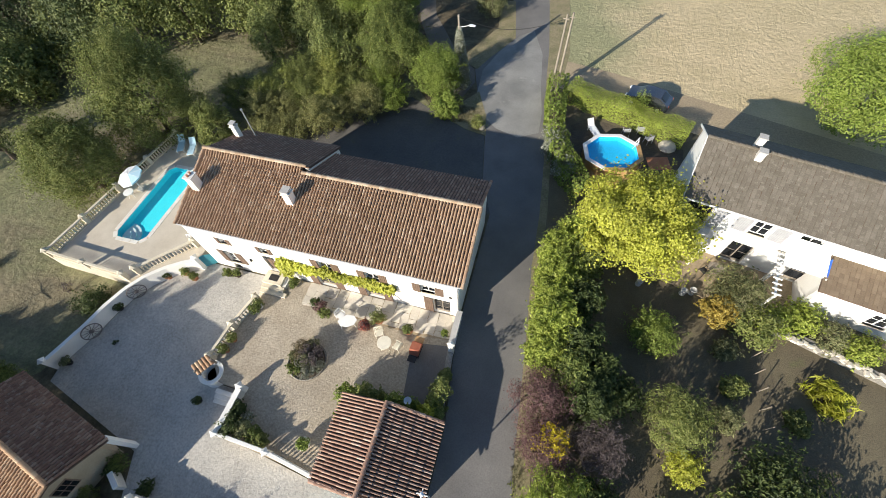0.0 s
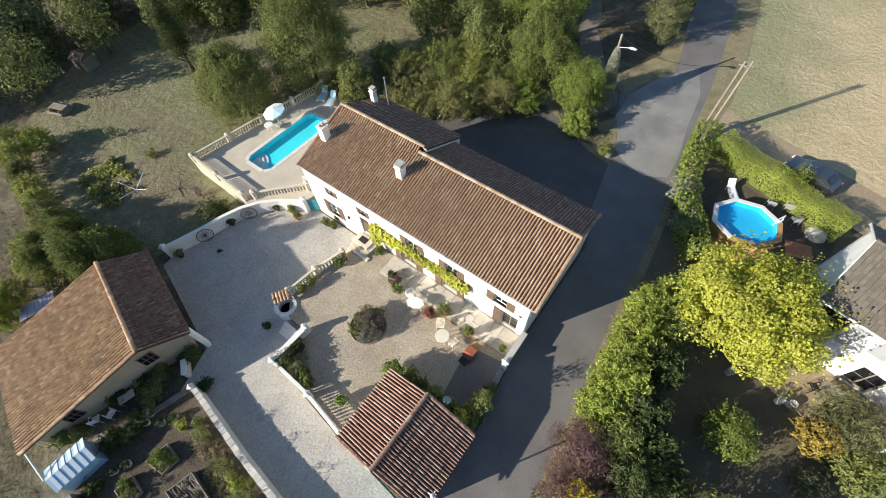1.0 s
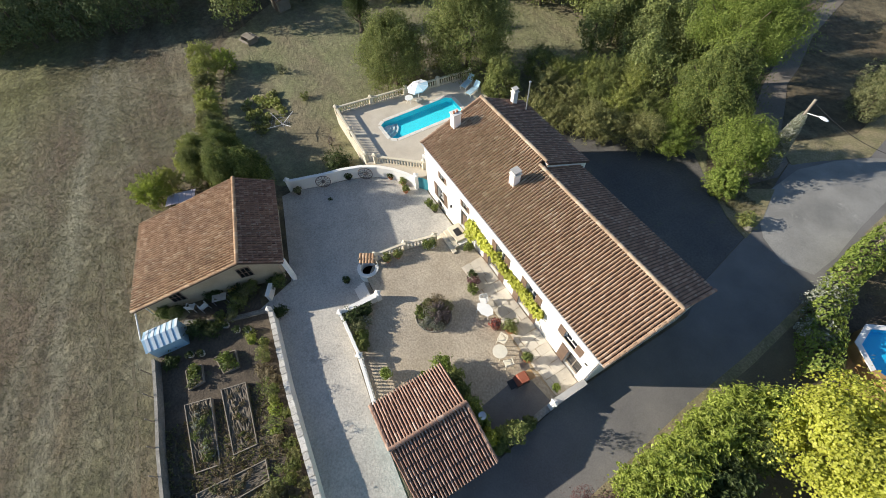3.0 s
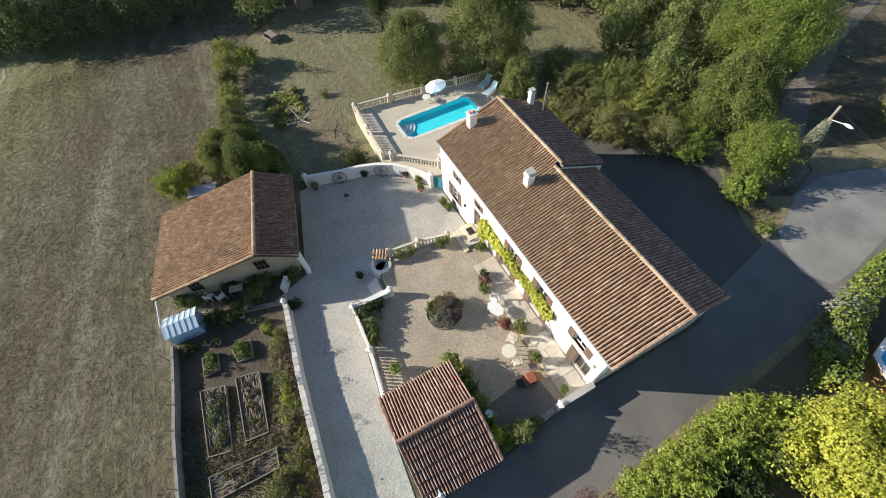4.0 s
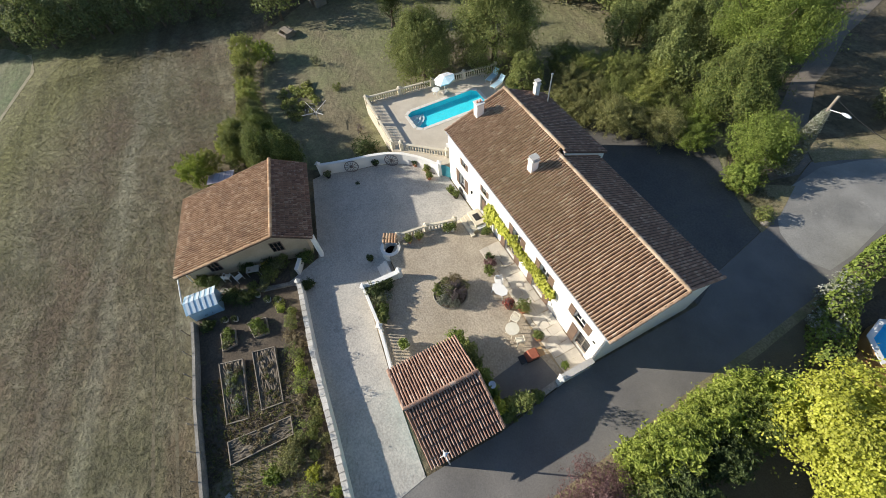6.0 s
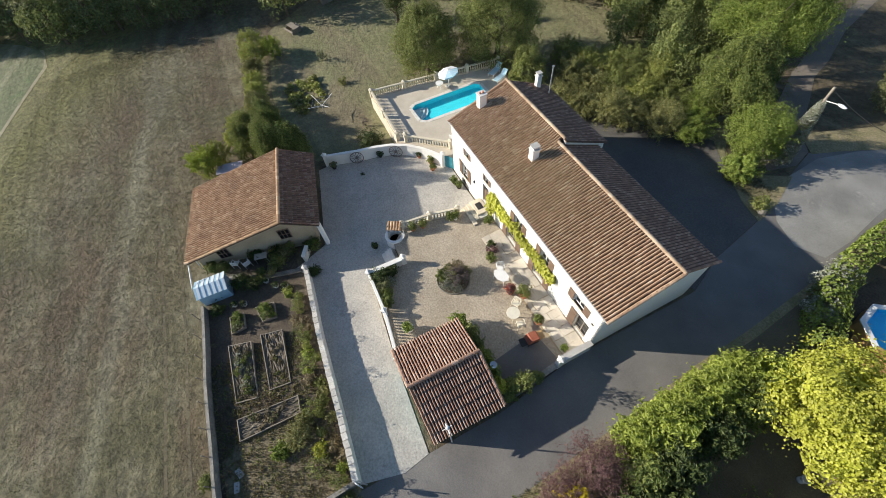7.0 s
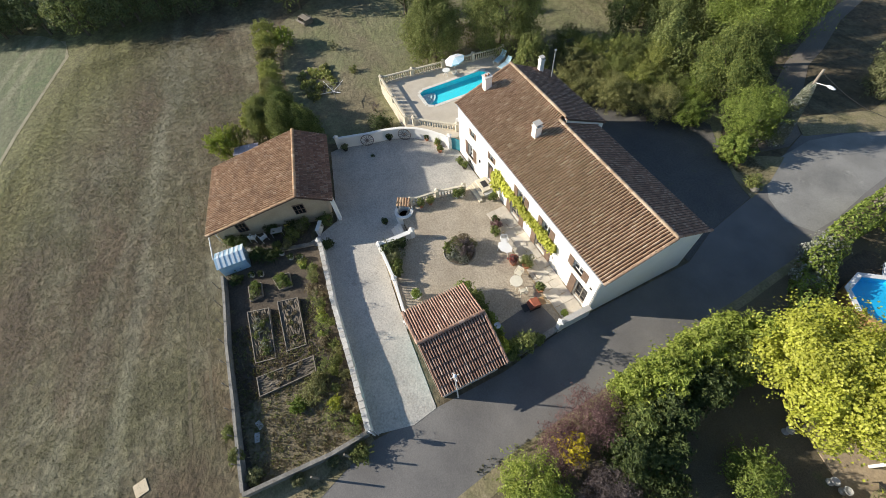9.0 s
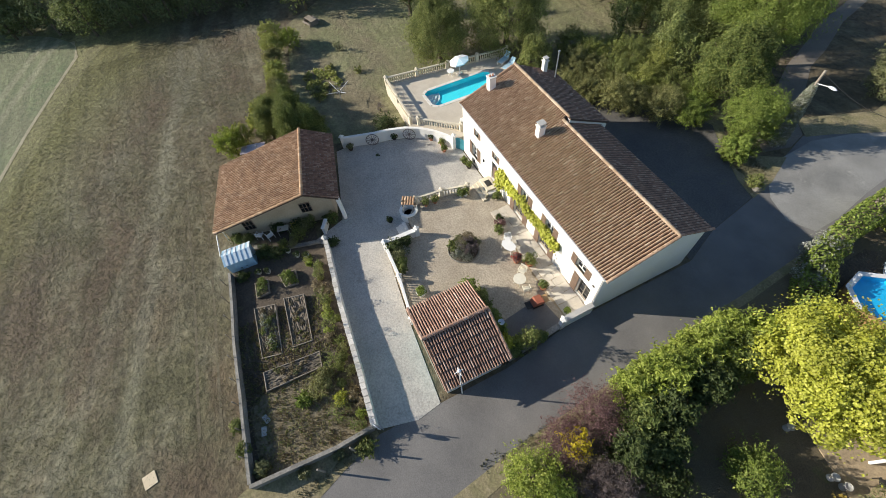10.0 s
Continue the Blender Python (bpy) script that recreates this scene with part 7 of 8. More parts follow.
for i, (x, y, h, r, mt) in enumerate([(-3.3, -20.3, 0.6, 0.6, "leafbright"), (-3.5, -19.1, 1.2, 0.9, "leafhazel"), (-4.2, -18.6, 0.9, 0.7, "leafhazel"), (-2.2, -18.0, 1.0, 0.5, "leaflime"), (1.3, -17.5, 0.8, 0.7, "leafolive"), (-16.8, -20.4, 1.2, 0.8, "leafdark"), (-16.2, -19.5, 0.9, 0.7, "leafdark"), (-17.3, -17.3, 1.3, 0.8, "leafolive"), (-18.2, -17.0, 1.1, 0.7, "leafdark"), (-18.9, -18.6, 0.9, 0.6, "leafdark"), (-17.6, -14.6, 0.8, 0.5, "leafdark"), (-15.1, -14.9, 0.8, 0.5, "leafdark"), (-16.9, -22.2, 0.6, 0.6, "leafdark"), (-15.5, -22.6, 0.5, 0.6, "leafdark"), (-19.6, -22.3, 0.7, 0.6, "leaf"), (0.9, -19.2, 0.5, 0.4, "leafgrey"), (0.95, -21.4, 0.6, 0.4, "leafgrey"), (-0.4, -23.8, 0.7, 0.5, "leafgrey"), (-2.0, -24.6, 0.9, 0.5, "leafolive"), (-3.6, -24.7, 0.8, 0.5, "leafolive")]):
    shrub("garden_bush", x, y, h, r, mt, 860 + i, 1300, 0.15, label="bush in the kitchen garden", clumps=16, slim=0.4)


def tuft_field(name, spots, mat, seed, size, label, per=5):
    """Short grass blades in tufts, one mesh."""
    rng = np.random.default_rng(seed)
    c = np.repeat(np.array(spots), per, axis=0)
    c[:, :2] += rng.normal(0, 0.07, (len(c), 2))
    z = np.array([G(a, b) for a, b in c[:, :2]])
    a = rng.uniform(0, 2 * math.pi, len(c))
    h = size * rng.uniform(0.5, 1.4, len(c))
    w = (0.02 if size < 0.1 else 0.035) * rng.uniform(0.6, 1.4, len(c))
    dx, dy = np.cos(a) * w, np.sin(a) * w
    lx, ly = rng.normal(0, 0.5, len(c)) * h, rng.normal(0, 0.5, len(c)) * h
    v = np.stack([np.stack([c[:, 0] - dx, c[:, 1] - dy, z], 1), np.stack([c[:, 0] + dx, c[:, 1] + dy, z], 1), np.stack([c[:, 0] + lx, c[:, 1] + ly, z + h], 1)], 1).reshape(-1, 3)
    f = (np.arange(len(c))[:, None] * 3 + np.array([[0, 1, 2]]))
    return tagged(mesh_ob(name, v.tolist(), f.tolist(), mat), label, "grass", kind="stuff")


def shed():
    s = thing("garden_shed", -17.1, -22.3, -0.8, 87, "small pale blue corrugated metal garden shed", "shed")
    w, d, h = 1.08, 0.74, 1.25
    Build().box(-w, -d, -0.1, w, d, h).done("shed_wall", "sheetblue", s)
    for sgn in (-1, 1):
        r = mesh_ob("roof_side", [], [], "sheetwhite", s)
        for i in range(12):
            x0 = -w - 0.08 + (2 * w + 0.16) * i / 12
            x1 = x0 + (2 * w + 0.16) / 12
            q = [(x0, sgn * (d + 0.12), h - 0.02), (x1, sgn * (d + 0.12), h - 0.02), (x1, 0, h + 0.32), (x0, 0, h + 0.32)]
            lift = 0.03 * (i % 2)
            Build().extrude([(p[0], p[1], p[2] + lift) for p in q], (0, 0, 0.025)).done("roof_panel", "sheetwhite" if i % 2 else "sheetblue", r)
    Build().box(-0.4, -d - 0.02, 0.0, 0.4, -d, 1.15, 0.01).done("door", "sheetblue", s)


shed()
garden_chair(-18.85, -20.4, -0.78, 60, label="white plastic chair beside the barn wall", group="barn chairs")
garden_chair(-18.4, -19.6, -0.78, 110, label="white plastic chair beside the barn wall", group="barn chairs")
garden_chair(-18.55, -17.35, -0.78, 95, "yellowpaint", "yellow garden chair beside the barn wall")
tb = thing("potting_table", -18.35, -18.35, -0.78, 75, "small grey metal table beside the barn", "table")
Build().box(-0.5, -0.3, 0.68, 0.5, 0.3, 0.72, 0.01).done("tabletop", "steel", tb)
for sx in (-1, 1):
    for sy in (-1, 1):
        Build().tube((sx * 0.45, sy * 0.25, 0.68), (sx * 0.47, sy * 0.27, 0), 0.02, n=6).done("leg", "steel", tb)
low_wall("gate_wall", [(-17.4, -14.7), (-16.5, -15.25)], 0.8, 0.2, "oldwhite", "short white wall with a small gate by the barn", "white")
pier(-15.3, -15.4, -0.8, 1.1, 0.3, "oldwhite")
for i, (x, y) in enumerate([(-17.9, -14.0), (-18.4, -14.3), (-15.0, -17.3), (-15.4, -18.0), (-16.2, -18.6), (-15.0, -20.6), (-15.3, -21.3)]):
    plant_pot(x, y, G(x, y) + 0.03, 0.22, 0.28, "oldwhite" if i > 1 else "terracotta", "leafdark", 900 + i, "garden pot on the soil of the kitchen garden", 0.35, 0.28, 220)
for i in range(9):
    x, y = -15.5 + 1.75 * i, -23.75 - 0.07 * i
    ob = thing("fence_post", x, y - 0.35, G(x, y), 0, "weathered wooden stake outside the garden wall", "post", "fence posts")
    Build().tube((0, 0, -0.3), (0.02, 0.03, 1.15), 0.045, 0.04, 7).done("stake", "oldwood", ob)
for i, (x, y, rz) in enumerate([(-3.3, -23.0, 20), (-2.6, -23.3, -10)]):
    t = thing("paving_slab", x, y, G(x, y) + 0.03, rz, "loose pale slab lying in the garden", "slab")
    Build().box(-0.3, -0.17, 0, 0.3, 0.17, 0.05, 0.01).done("slab", "concrete", t)
for i, (x, y, h) in enumerate([(1.15, -18.25, 1.65), (1.4, -20.35, 1.6)]):
    ob = thing("verge_post", x, y, 0.02, 0, "weathered wooden post on the verge beside the garden wall", "post", "verge posts")
    Build().tube((0, 0, -0.3), (0.03, 0.02, h), 0.07, 0.06, 8).done("stake", "oldwood", ob)
sg = thing("round_sign", 0.75, -16.25, 0.02, 0, "round grey metal sign on a slim post at the driveway mouth", "sign")
Build().tube((0, 0, -0.3), (0, 0, 1.95), 0.035, 0.035, 8).done("post", "steel", sg)
Build().tube((0.03, -0.14, 1.45), (0.05, -0.17, 1.45), 0.3, n=20).done("plate", "steel", sg)
low_wall("garden_kerb", [(-15.9, -15.8), (-16.3, -17.3), (-16.8, -19.0), (-18.1, -21.2)], 0.16, 0.34, "greystone", "low grey stone kerb between yard and kitchen garden", "greystone", capw=0.0, caph=0.03)
for i, (x, y, h, r, mt) in enumerate([(-16.7, -17.9, 0.9, 0.5, "leafgrey"), (-17.0, -18.8, 0.8, 0.5, "leafolive"), (-17.7, -16.6, 1.5, 0.6, "leafgrey"), (-18.0, -16.0, 1.3, 0.5, "leafolive"), (-17.5, -14.1, 1.2, 0.6, "leaf"), (-19.0, -21.4, 0.9, 0.6, "leafdark"), (-19.2, -18.9, 1.0, 0.6, "leafdark"), (-17.3, -20.2, 0.6, 0.4, "leafgrey")]):
    shrub("yard_bush", x, y, h, r, mt, 980 + i, 900, 0.13, label="leafy bush beside the barn", clumps=16, slim=0.35)
bl = thing("blue_tarpaulin", -19.25, -18.1, -0.8, 12, "folded blue plastic sheet against the barn wall", "tarpaulin")
Build().extrude([(0, 0, 0), (0.25, 0, 0), (0.12, 0, 0.75), (0, 0, 0.8)], (0, 0.7, 0)).done("sheet", "sheetblue", bl)
bd = thing("plywood_board", -3.0, -30.5, 0.01, 12, "pale plywood board lying on the meadow", "board")
Build().box(-0.42, -0.4, 0, 0.42, 0.4, 0.03, 0.004).done("board", "paleboard", bd)

# ---- pool furniture and lawn ----
um = thing("parasol", -29.0, 4.15, 0.4, 0, "white and pale blue garden parasol beside the pool", "parasol")
Build().tube((0, 0, 0), (0, 0, 1.85), 0.03, n=8).done("pole", "frame", um)
Build().box(-0.3, -0.3, 0, 0.3, 0.3, 0.08, 0.02).done("base", "concrete", um)
for i in range(8):
    a, c = 2 * math.pi * i / 8, 2 * math.pi * (i + 1) / 8
    pa, pc, top = Vector((math.cos(a) * 1.05, math.sin(a) * 1.05, 1.6 + 0.22 * math.cos(a - 0.9))), Vector((math.cos(c) * 1.05, math.sin(c) * 1.05, 1.6 + 0.22 * math.cos(c - 0.9))), Vector((0, 0, 1.85))
    dn = Vector((0, 0, -0.12))
    pn = Build().add([top, pa, pc, pa + dn, pc + dn, top + Vector((0, 0, -0.03))], [(0, 1, 2), (1, 3, 4, 2), (5, 4, 3)]).done("canopy_panel", "fabricwhite" if i in (2, 3, 4, 5, 6) else "fabricblue", um)
    Build().tube(top, pa, 0.012, n=5).done("rib", "frame", um)
pt_ = thing("pool_table", -29.2, 3.2, 0.4, 0, "small white table beside the parasol", "table")
Build().lathe([(0.02, 0.6), (0.4, 0.6), (0.4, 0.64), (0.02, 0.65)], n=20).done("tabletop", "whiteplastic", pt_)
for i in range(3):
    a = 2 * math.pi * i / 3
    Build().tube((0, 0, 0.6), (math.cos(a) * 0.3, math.sin(a) * 0.3, 0), 0.025, n=6).done("leg", "whiteplastic", pt_)


def lounger(x, y, z, rz, label, mat="fabricblue"):
    l = thing("sun_lounger", x, y, z, rz, label, "sun lounger", "sun loungers")
    Build().box(-0.28, -0.85, 0.3, 0.28, 0.35, 0.36, 0.02).done("seat", mat, l)
    Build().extrude([(-0.28, 0.36, 0.3), (-0.28, 0.85, 0.78), (-0.28, 0.81, 0.83), (-0.28, 0.33, 0.36)], (0.56, 0, 0)).done("backrest", mat, l)
    for sx in (-1, 1):
        for yy in (-0.8, 0.3):
            Build().tube((sx * 0.3, yy, 0.3), (sx * 0.3, yy, 0), 0.025, n=6).done("leg", "whiteplastic", l)
        Build().tube((sx * 0.33, -0.95, 0.31), (sx * 0.33, 0.4, 0.31), 0.022, n=6).done("side_rail", "whiteplastic", l)


lounger(-28.4, 9.3, 0.4, 25, "pale blue sun lounger on the pool terrace")
lounger(-27.2, 9.2, 0.4, 20, "pale blue sun lounger on the pool terrace")
garden_chair(-21.6, 0.9, 0.4, 30, label="white garden chair on the pool terrace")
plant_pot(-21.3, 1.6, 0.4, 0.35, 0.5, "terracotta", "leafolive", 950, "large pot with an olive bush on the terrace", 0.9, 0.55, 900)


def dryer():
    d = thing("clothes_dryer", -33.3, -8.35, G(-33.3, -8.35), 20, "rotary metal clothes dryer standing on the lawn", "clothes dryer")
    Build().tube((0, 0, -0.2), (0, 0, 1.7), 0.035, n=8).done("pole", "steel", d)
    for i in range(4):
        a = math.pi / 2 * i
        Build().tube((0, 0, 1.2), (math.cos(a) * 1.5, math.sin(a) * 1.5, 1.75), 0.025, n=6).done("arm", "frame", d)
    for r in (0.5, 0.85, 1.2):
        b = Build()
        for i in range(4):
            a, c = math.pi / 2 * i, math.pi / 2 * (i + 1)
            z = 1.2 + 0.37 * r
            b.tube((math.cos(a) * r, math.sin(a) * r, z), (math.cos(c) * r, math.sin(c) * r, z), 0.006, n=4)
        b.done("line", "steel", d)


dryer()
bn = thing("picnic_table", -51.2, -6.9, G(-51, -7), 20, "weathered picnic table at the end of the lawn", "table")
Build().box(-0.9, -0.4, 0.7, 0.9, 0.4, 0.75, 0.01).done("tabletop", "oldwood", bn)
for s in (-1, 1):
    Build().box(-0.9, s * 0.75 - 0.13, 0.42, 0.9, s * 0.75 + 0.13, 0.46, 0.01).done("bench", "oldwood", bn)
    Build().box(s * 0.6 - 0.04, -0.7, 0, s * 0.6 + 0.04, 0.7, 0.7, 0.01).done("trestle", "oldwood", bn)
hut = thing("wooden_hut", -56.5, -1.2, G(-56, -1), 15, "small brown wooden hut at the edge of the wood", "hut")
Build().box(-0.9, -0.8, 0, 0.9, 0.8, 1.4).done("hut_wall", "oldwood", hut)
Build().extrude([(-1.0, -0.95, 1.38), (-1.0, 0.95, 1.38), (-1.0, 0, 1.85)], (2.0, 0, 0)).done("roof", "shutter", hut)
Build().box(-0.35, -0.83, 0, 0.35, -0.803, 1.25, 0.01).done("door", "shutter", hut)
shrub("lawn_bush", -37.4, -5.0, 0.7, 0.6, "leafolive", 960, 420, 0.14, label="small olive bush on the lawn", clumps=9)
shrub("lawn_bush", -43.0, -5.6, 1.3, 0.7, "leafgrey", 961, 320, 0.14, label="thin young shrub on the lawn", clumps=9)
shrub("lawn_bush", -29.4, -5.2, 1.0, 0.5, "leaftwig", 962, 320, 0.14, label="bare young shrub near the terrace", clumps=9, slim=0.15)


# ---- lane side ----
def lamp_pole():
    p = thing("street_lamp", -5.95, 23.4, G(-6, 23), 0, "ivy-clad wooden pole carrying a white street lamp", "street lamp")
    Build().tube((0, 0, -0.5), (-0.69, 1.47, 6.5), 0.14, 0.1, 10).done("pole", "oldwood", p)
    Build().tube((-0.58, 1.25, 5.5), (0.4, 1.28, 5.75), 0.03, n=7).done("arm", "frame", p)
    Build().lathe([(0.03, 0), (0.13, 0.05), (0.15, 0.16), (0.07, 0.26), (0.01, 0.28)], 0, 0, 0, 12).done("lamp_head", "lampglass", p).matrix_basis = pose(0.6, 1.28, 5.68, 0, 0, 3) @ Matrix.Diagonal((2.4, 0.95, 0.7, 1))
    Build().box(-0.15, -0.3, 0.6, 0.15, -0.12, 1.1, 0.01).done("meter_box", "frame", p)
    rng = np.random.default_rng(14)
    n = 5200
    t = rng.beta(1.1, 1.5, n)
    a = rng.uniform(0, 2 * math.pi, n)
    r = 0.75 * (1 - t) ** 0.6 * rng.uniform(0.4, 1.1, n) + 0.1
    c = np.stack([-0.62 * t + np.cos(a) * r, 1.3 * t + np.sin(a) * r, 0.5 + 5.0 * t], 1)
    nor = np.stack([np.cos(a), np.sin(a), np.full(n, -0.3)], 1)
    v, f = leaves(rng, c, nor, 0.3, 0.28)
    mesh_ob("ivy", v.tolist(), f.tolist(), "leafpale", p, "grey withered ivy")
    b, prev = Build(), None
    for i in range(13):
        q = Vector((-0.6, 1.4, 6.3)).lerp(Vector((8.5, 1.2, 7.3)), i / 12) - Vector((0, 0, 1.0 * math.sin(math.pi * i / 12)))
        if prev is not None:
            b.tube(prev, q, 0.018, n=5)
        prev = q
    b.done("cable", "black", p)


lamp_pole()
for i, (x, y) in enumerate([(2.55, 24.6), (3.0, 24.9)]):
    t = thing("telephone_pole", x, y, 0, 0, "slim pale wooden telephone pole beside the lane", "pole", "telephone poles")
    Build().tube((0, 0, -0.5), (0.05, 0.05, 7.6), 0.12, 0.08, 10).done("pole", "oldwood", t)
    Build().box(-0.25, -0.04, 7.2, 0.25, 0.04, 7.28).done("crossbar", "oldwood", t)
Build_stone = thing("boundary_stone", -2.75, 18.3, G(-2.7, 18), 20, "pale rough boundary stone at the lane junction", "stone")
Build().lathe([(0.3, -0.1), (0.32, 0.2), (0.25, 0.45), (0.1, 0.55), (0.02, 0.56)], n=9).done("stone", "greystone", Build_stone)


# ---- neighbouring property ----
def neighbour_house():
    u = Vector((10.3, -1.9, 0)).normalized()
    rz = math.degrees(math.atan2(u.y, u.x))
    h = thing("neighbour_house", 12.55, 9.72, 0.0, rz, "white two-storey house with a grey-brown tiled roof and grey shutters", "house")
    L, D = 18.0, 7.2
    ze, zr, yr = 5.15, 7.15, 3.55
    holes = [(0.3, 2.75, 1.9, 4.85), (4.45, 3.4, 5.45, 4.6), (7.0, 3.4, 8.2, 4.6), (0.6, 0.1, 2.4, 2.3), (4.2, 0.1, 5.6, 2.2), (8.2, 0.1, 10.4, 2.2)]
    Build().wall(L, -0.4, ze - 0.05, 0.35, holes).done("front_wall", "white", h).matrix_basis = pose(0, 0.3, 0)
    for x in (0, L - 0.35):
        Build().extrude([(x, 0.3, -0.4), (x, D - 0.3, -0.4), (x, D - 0.3, ze), (x, yr, zr - 0.15), (x, 0.3, ze)], (0.35, 0, 0)).done("gable_wall", "white", h)
    Build().box(0, D - 0.65, -0.4, L, D - 0.3, ze).done("back_wall", "white", h)
    f = slab("roof", [(-0.15, 0, ze), (L, 0, ze), (L, yr, zr), (-0.15, yr, zr)], 0.15, "underroof", h)
    tiles("roof_tiles", (-0.2, -0.05, ze), (L, -0.05, ze), (-0.2, yr, zr), (L, yr, zr), "nbroof", f, 0.25, 0.3, 31, True, 0.01)
    b = slab("roof", [(-0.15, D, ze), (L, D, ze), (L, yr, zr), (-0.15, yr, zr)], 0.15, "underroof", h)
    tiles("roof_tiles", (-0.2, D + 0.05, ze), (L, D + 0.05, ze), (-0.2, yr, zr), (L, yr, zr), "nbroof", b, 0.25, 0.3, 32, True, 0.01)
    ridge_tiles((-0.2, yr, zr + 0.04), (L, yr, zr + 0.04), "nbroof", f, 0.12)
    Build().box(-0.2, -0.12, ze - 0.14, L, -0.02, ze + 0.0, 0.01).done("gutter", "frame", h)
    for ya, za in ((-0.05, ze), (D + 0.05, ze)):
        Build().extrude([(-0.26, ya, za - 0.12), (-0.26, ya, za + 0.06), (-0.26, yr, zr + 0.06), (-0.26, yr, zr - 0.12)], (0.05, 0, 0)).done("bargeboard", "frame", h)
    for cx, cy, top in ((2.92, 3.12, zr + 0.35), (2.75, 4.2, zr + 0.5)):
        c = Build().box(cx - 0.21, cy - 0.21, zr - 0.8, cx + 0.21, cy + 0.21, top, 0.015).done("chimney", "oldwhite", h)
        Build().box(cx - 0.25, cy - 0.25, top, cx + 0.25, cy + 0.25, top + 0.07, 0.01).done("chimney_cap", "concrete", c)
    for x0, z0, x1, z1 in holes:
        window(h, x0, z0, x1, z1, y=0.3, rows=2, door=z0 < 3, sill=z0 > 3)
    for x, w, z0, hh in ((3.4, 0.85, 3.35, 1.3), (5.6, 0.85, 3.35, 1.3), (2.05, 0.7, 2.75, 2.1)):
        bb, n = Build(), 7
        line = [(0, 0, 0)]
        for i in range(n):
            x0, x1 = i * w / n, (i + 1) * w / n
            line += [(x0, -0.022, 0), (x0 + 0.008, -0.035, 0), (x1 - 0.008, -0.035, 0)]
        bb.extrude(line + [(w, -0.022, 0), (w, 0, 0)], (0, 0, hh), pose(x, 0.29, z0)).done("shutter", "greyshutter", h, "grey plank shutter")
    # balcony
    Build().box(-0.1, -1.3, 2.5, 2.5, 0.3, 2.68, 0.015).done("balcony_floor", "oldwhite", h)
    for i in range(20):
        Build().tube((-0.05 + 2.5 * i / 19, -1.25, 2.68), (-0.05 + 2.5 * i / 19, -1.25, 3.6), 0.014, n=5).done("baluster", "frame", h)
    Build().tube((-0.08, -1.25, 3.62), (2.48, -1.25, 3.62), 0.03, n=6).done("handrail", "frame", h)
    for x in (0.0, 2.4):
        Build().tube((x, -1.2, 0), (x, -1.2, 2.5), 0.09, n=8).done("column", "white", h)
    # lower wing
    w0, w1, y0, y1 = 9.1, 18.0, -1.95, 0.3
    Build().wall(w1 - w0, -0.4, 2.85, 0.3, [(3.5, 0.9, 4.7, 2.1), (6.4, 0.9, 7.4, 2.1)]).done("wing_wall", "white", h).matrix_basis = pose(w0, y0 + 0.25, 0)
    Build().box(w0, y0 + 0.25, -0.4, w0 + 0.3, y1, 2.9).done("wing_wall", "white", h)
    r2 = slab("roof", [(w0 - 0.1, y0, 2.9), (w1, y0, 2.9), (w1, y1, 3.75), (w0 - 0.1, y1, 3.75)], 0.14, "underroof", h)
    tiles("roof_tiles", (w0 - 0.1, y0 - 0.04, 2.9), (w1, y0 - 0.04, 2.9), (w0 - 0.1, y1, 3.75), (w1, y1, 3.75), "nbroof2", r2, 0.25, 0.3, 33, True, 0.01)
    window(h, w0 + 3.5, 0.9, w0 + 4.7, 2.1, y=y0 + 0.25)
    window(h, w0 + 6.4, 0.9, w0 + 7.4, 2.1, y=y0 + 0.25)
    return h, rz


nb, nrz = neighbour_house()


def at_nb(x, y):
    v = pose(12.55, 9.72, 0, 0, 0, nrz) @ Vector((x, y, 0))
    return v.x, v.y


tr = Build().prism([at_nb(-0.4, 0.3), at_nb(-0.4, -3.2), at_nb(3.2, -3.4), at_nb(9.2, -4.2), at_nb(9.2, 0.3)], -0.3, 0.1).done("neighbour_terrace", "dirt")
tagged(tr, "pale gravel terrace in front of the neighbouring house", "terrace", kind="structure")
sl = thing("shade_sail", *at_nb(0, 0), 0, nrz, "white shade sail with a blue border over the terrace", "shade sail")
vs, m = [], 10
for i in range(m + 1):
    for k in range(m + 1):
        a, c = i / m, k / m
        vs.append((6.4 + 2.35 * a + 0.4 * c, 0.25 - 1.45 * c, 4.35 - 1.15 * c - 0.22 * math.sin(math.pi * a) * math.sin(math.pi * c)))
nq = len(vs)
quads = [(i * (m + 1) + k, i * (m + 1) + k + 1, (i + 1) * (m + 1) + k + 1, (i + 1) * (m + 1) + k) for i in range(m) for k in range(m)]
Build().add(vs + [(q[0], q[1], q[2] - 0.02) for q in vs], [q[::-1] for q in quads] + [tuple(j + nq for j in q) for q in quads]).done("sail", "fabricwhite", sl)
M["blue"] = surface("blue_canvas", (0.03, 0.12, 0.55), (0.04, 0.15, 0.6), 1.0, 10, 0.7, 0.0)
Build().extrude([(8.95, -0.2, 3.75), (9.15, -1.2, 3.0), (9.2, -1.2, 3.2), (9.0, -0.2, 3.95)], (0.03, 0, 0)).done("border", "blue", sl)
for xx in (6.8, 9.15):
    Build().tube((xx, -1.25, 0.0), (xx, -1.25, 3.25), 0.05, n=8).done("post", "frame", sl)
pg = thing("pergola", *at_nb(6.75, -0.1), 0.1, nrz, "white wooden pergola beside the terrace", "pergola")
Build().box(-0.05, -3.3, 2.55, 0.05, 0.3, 2.7, 0.01).done("beam", "frame", pg)
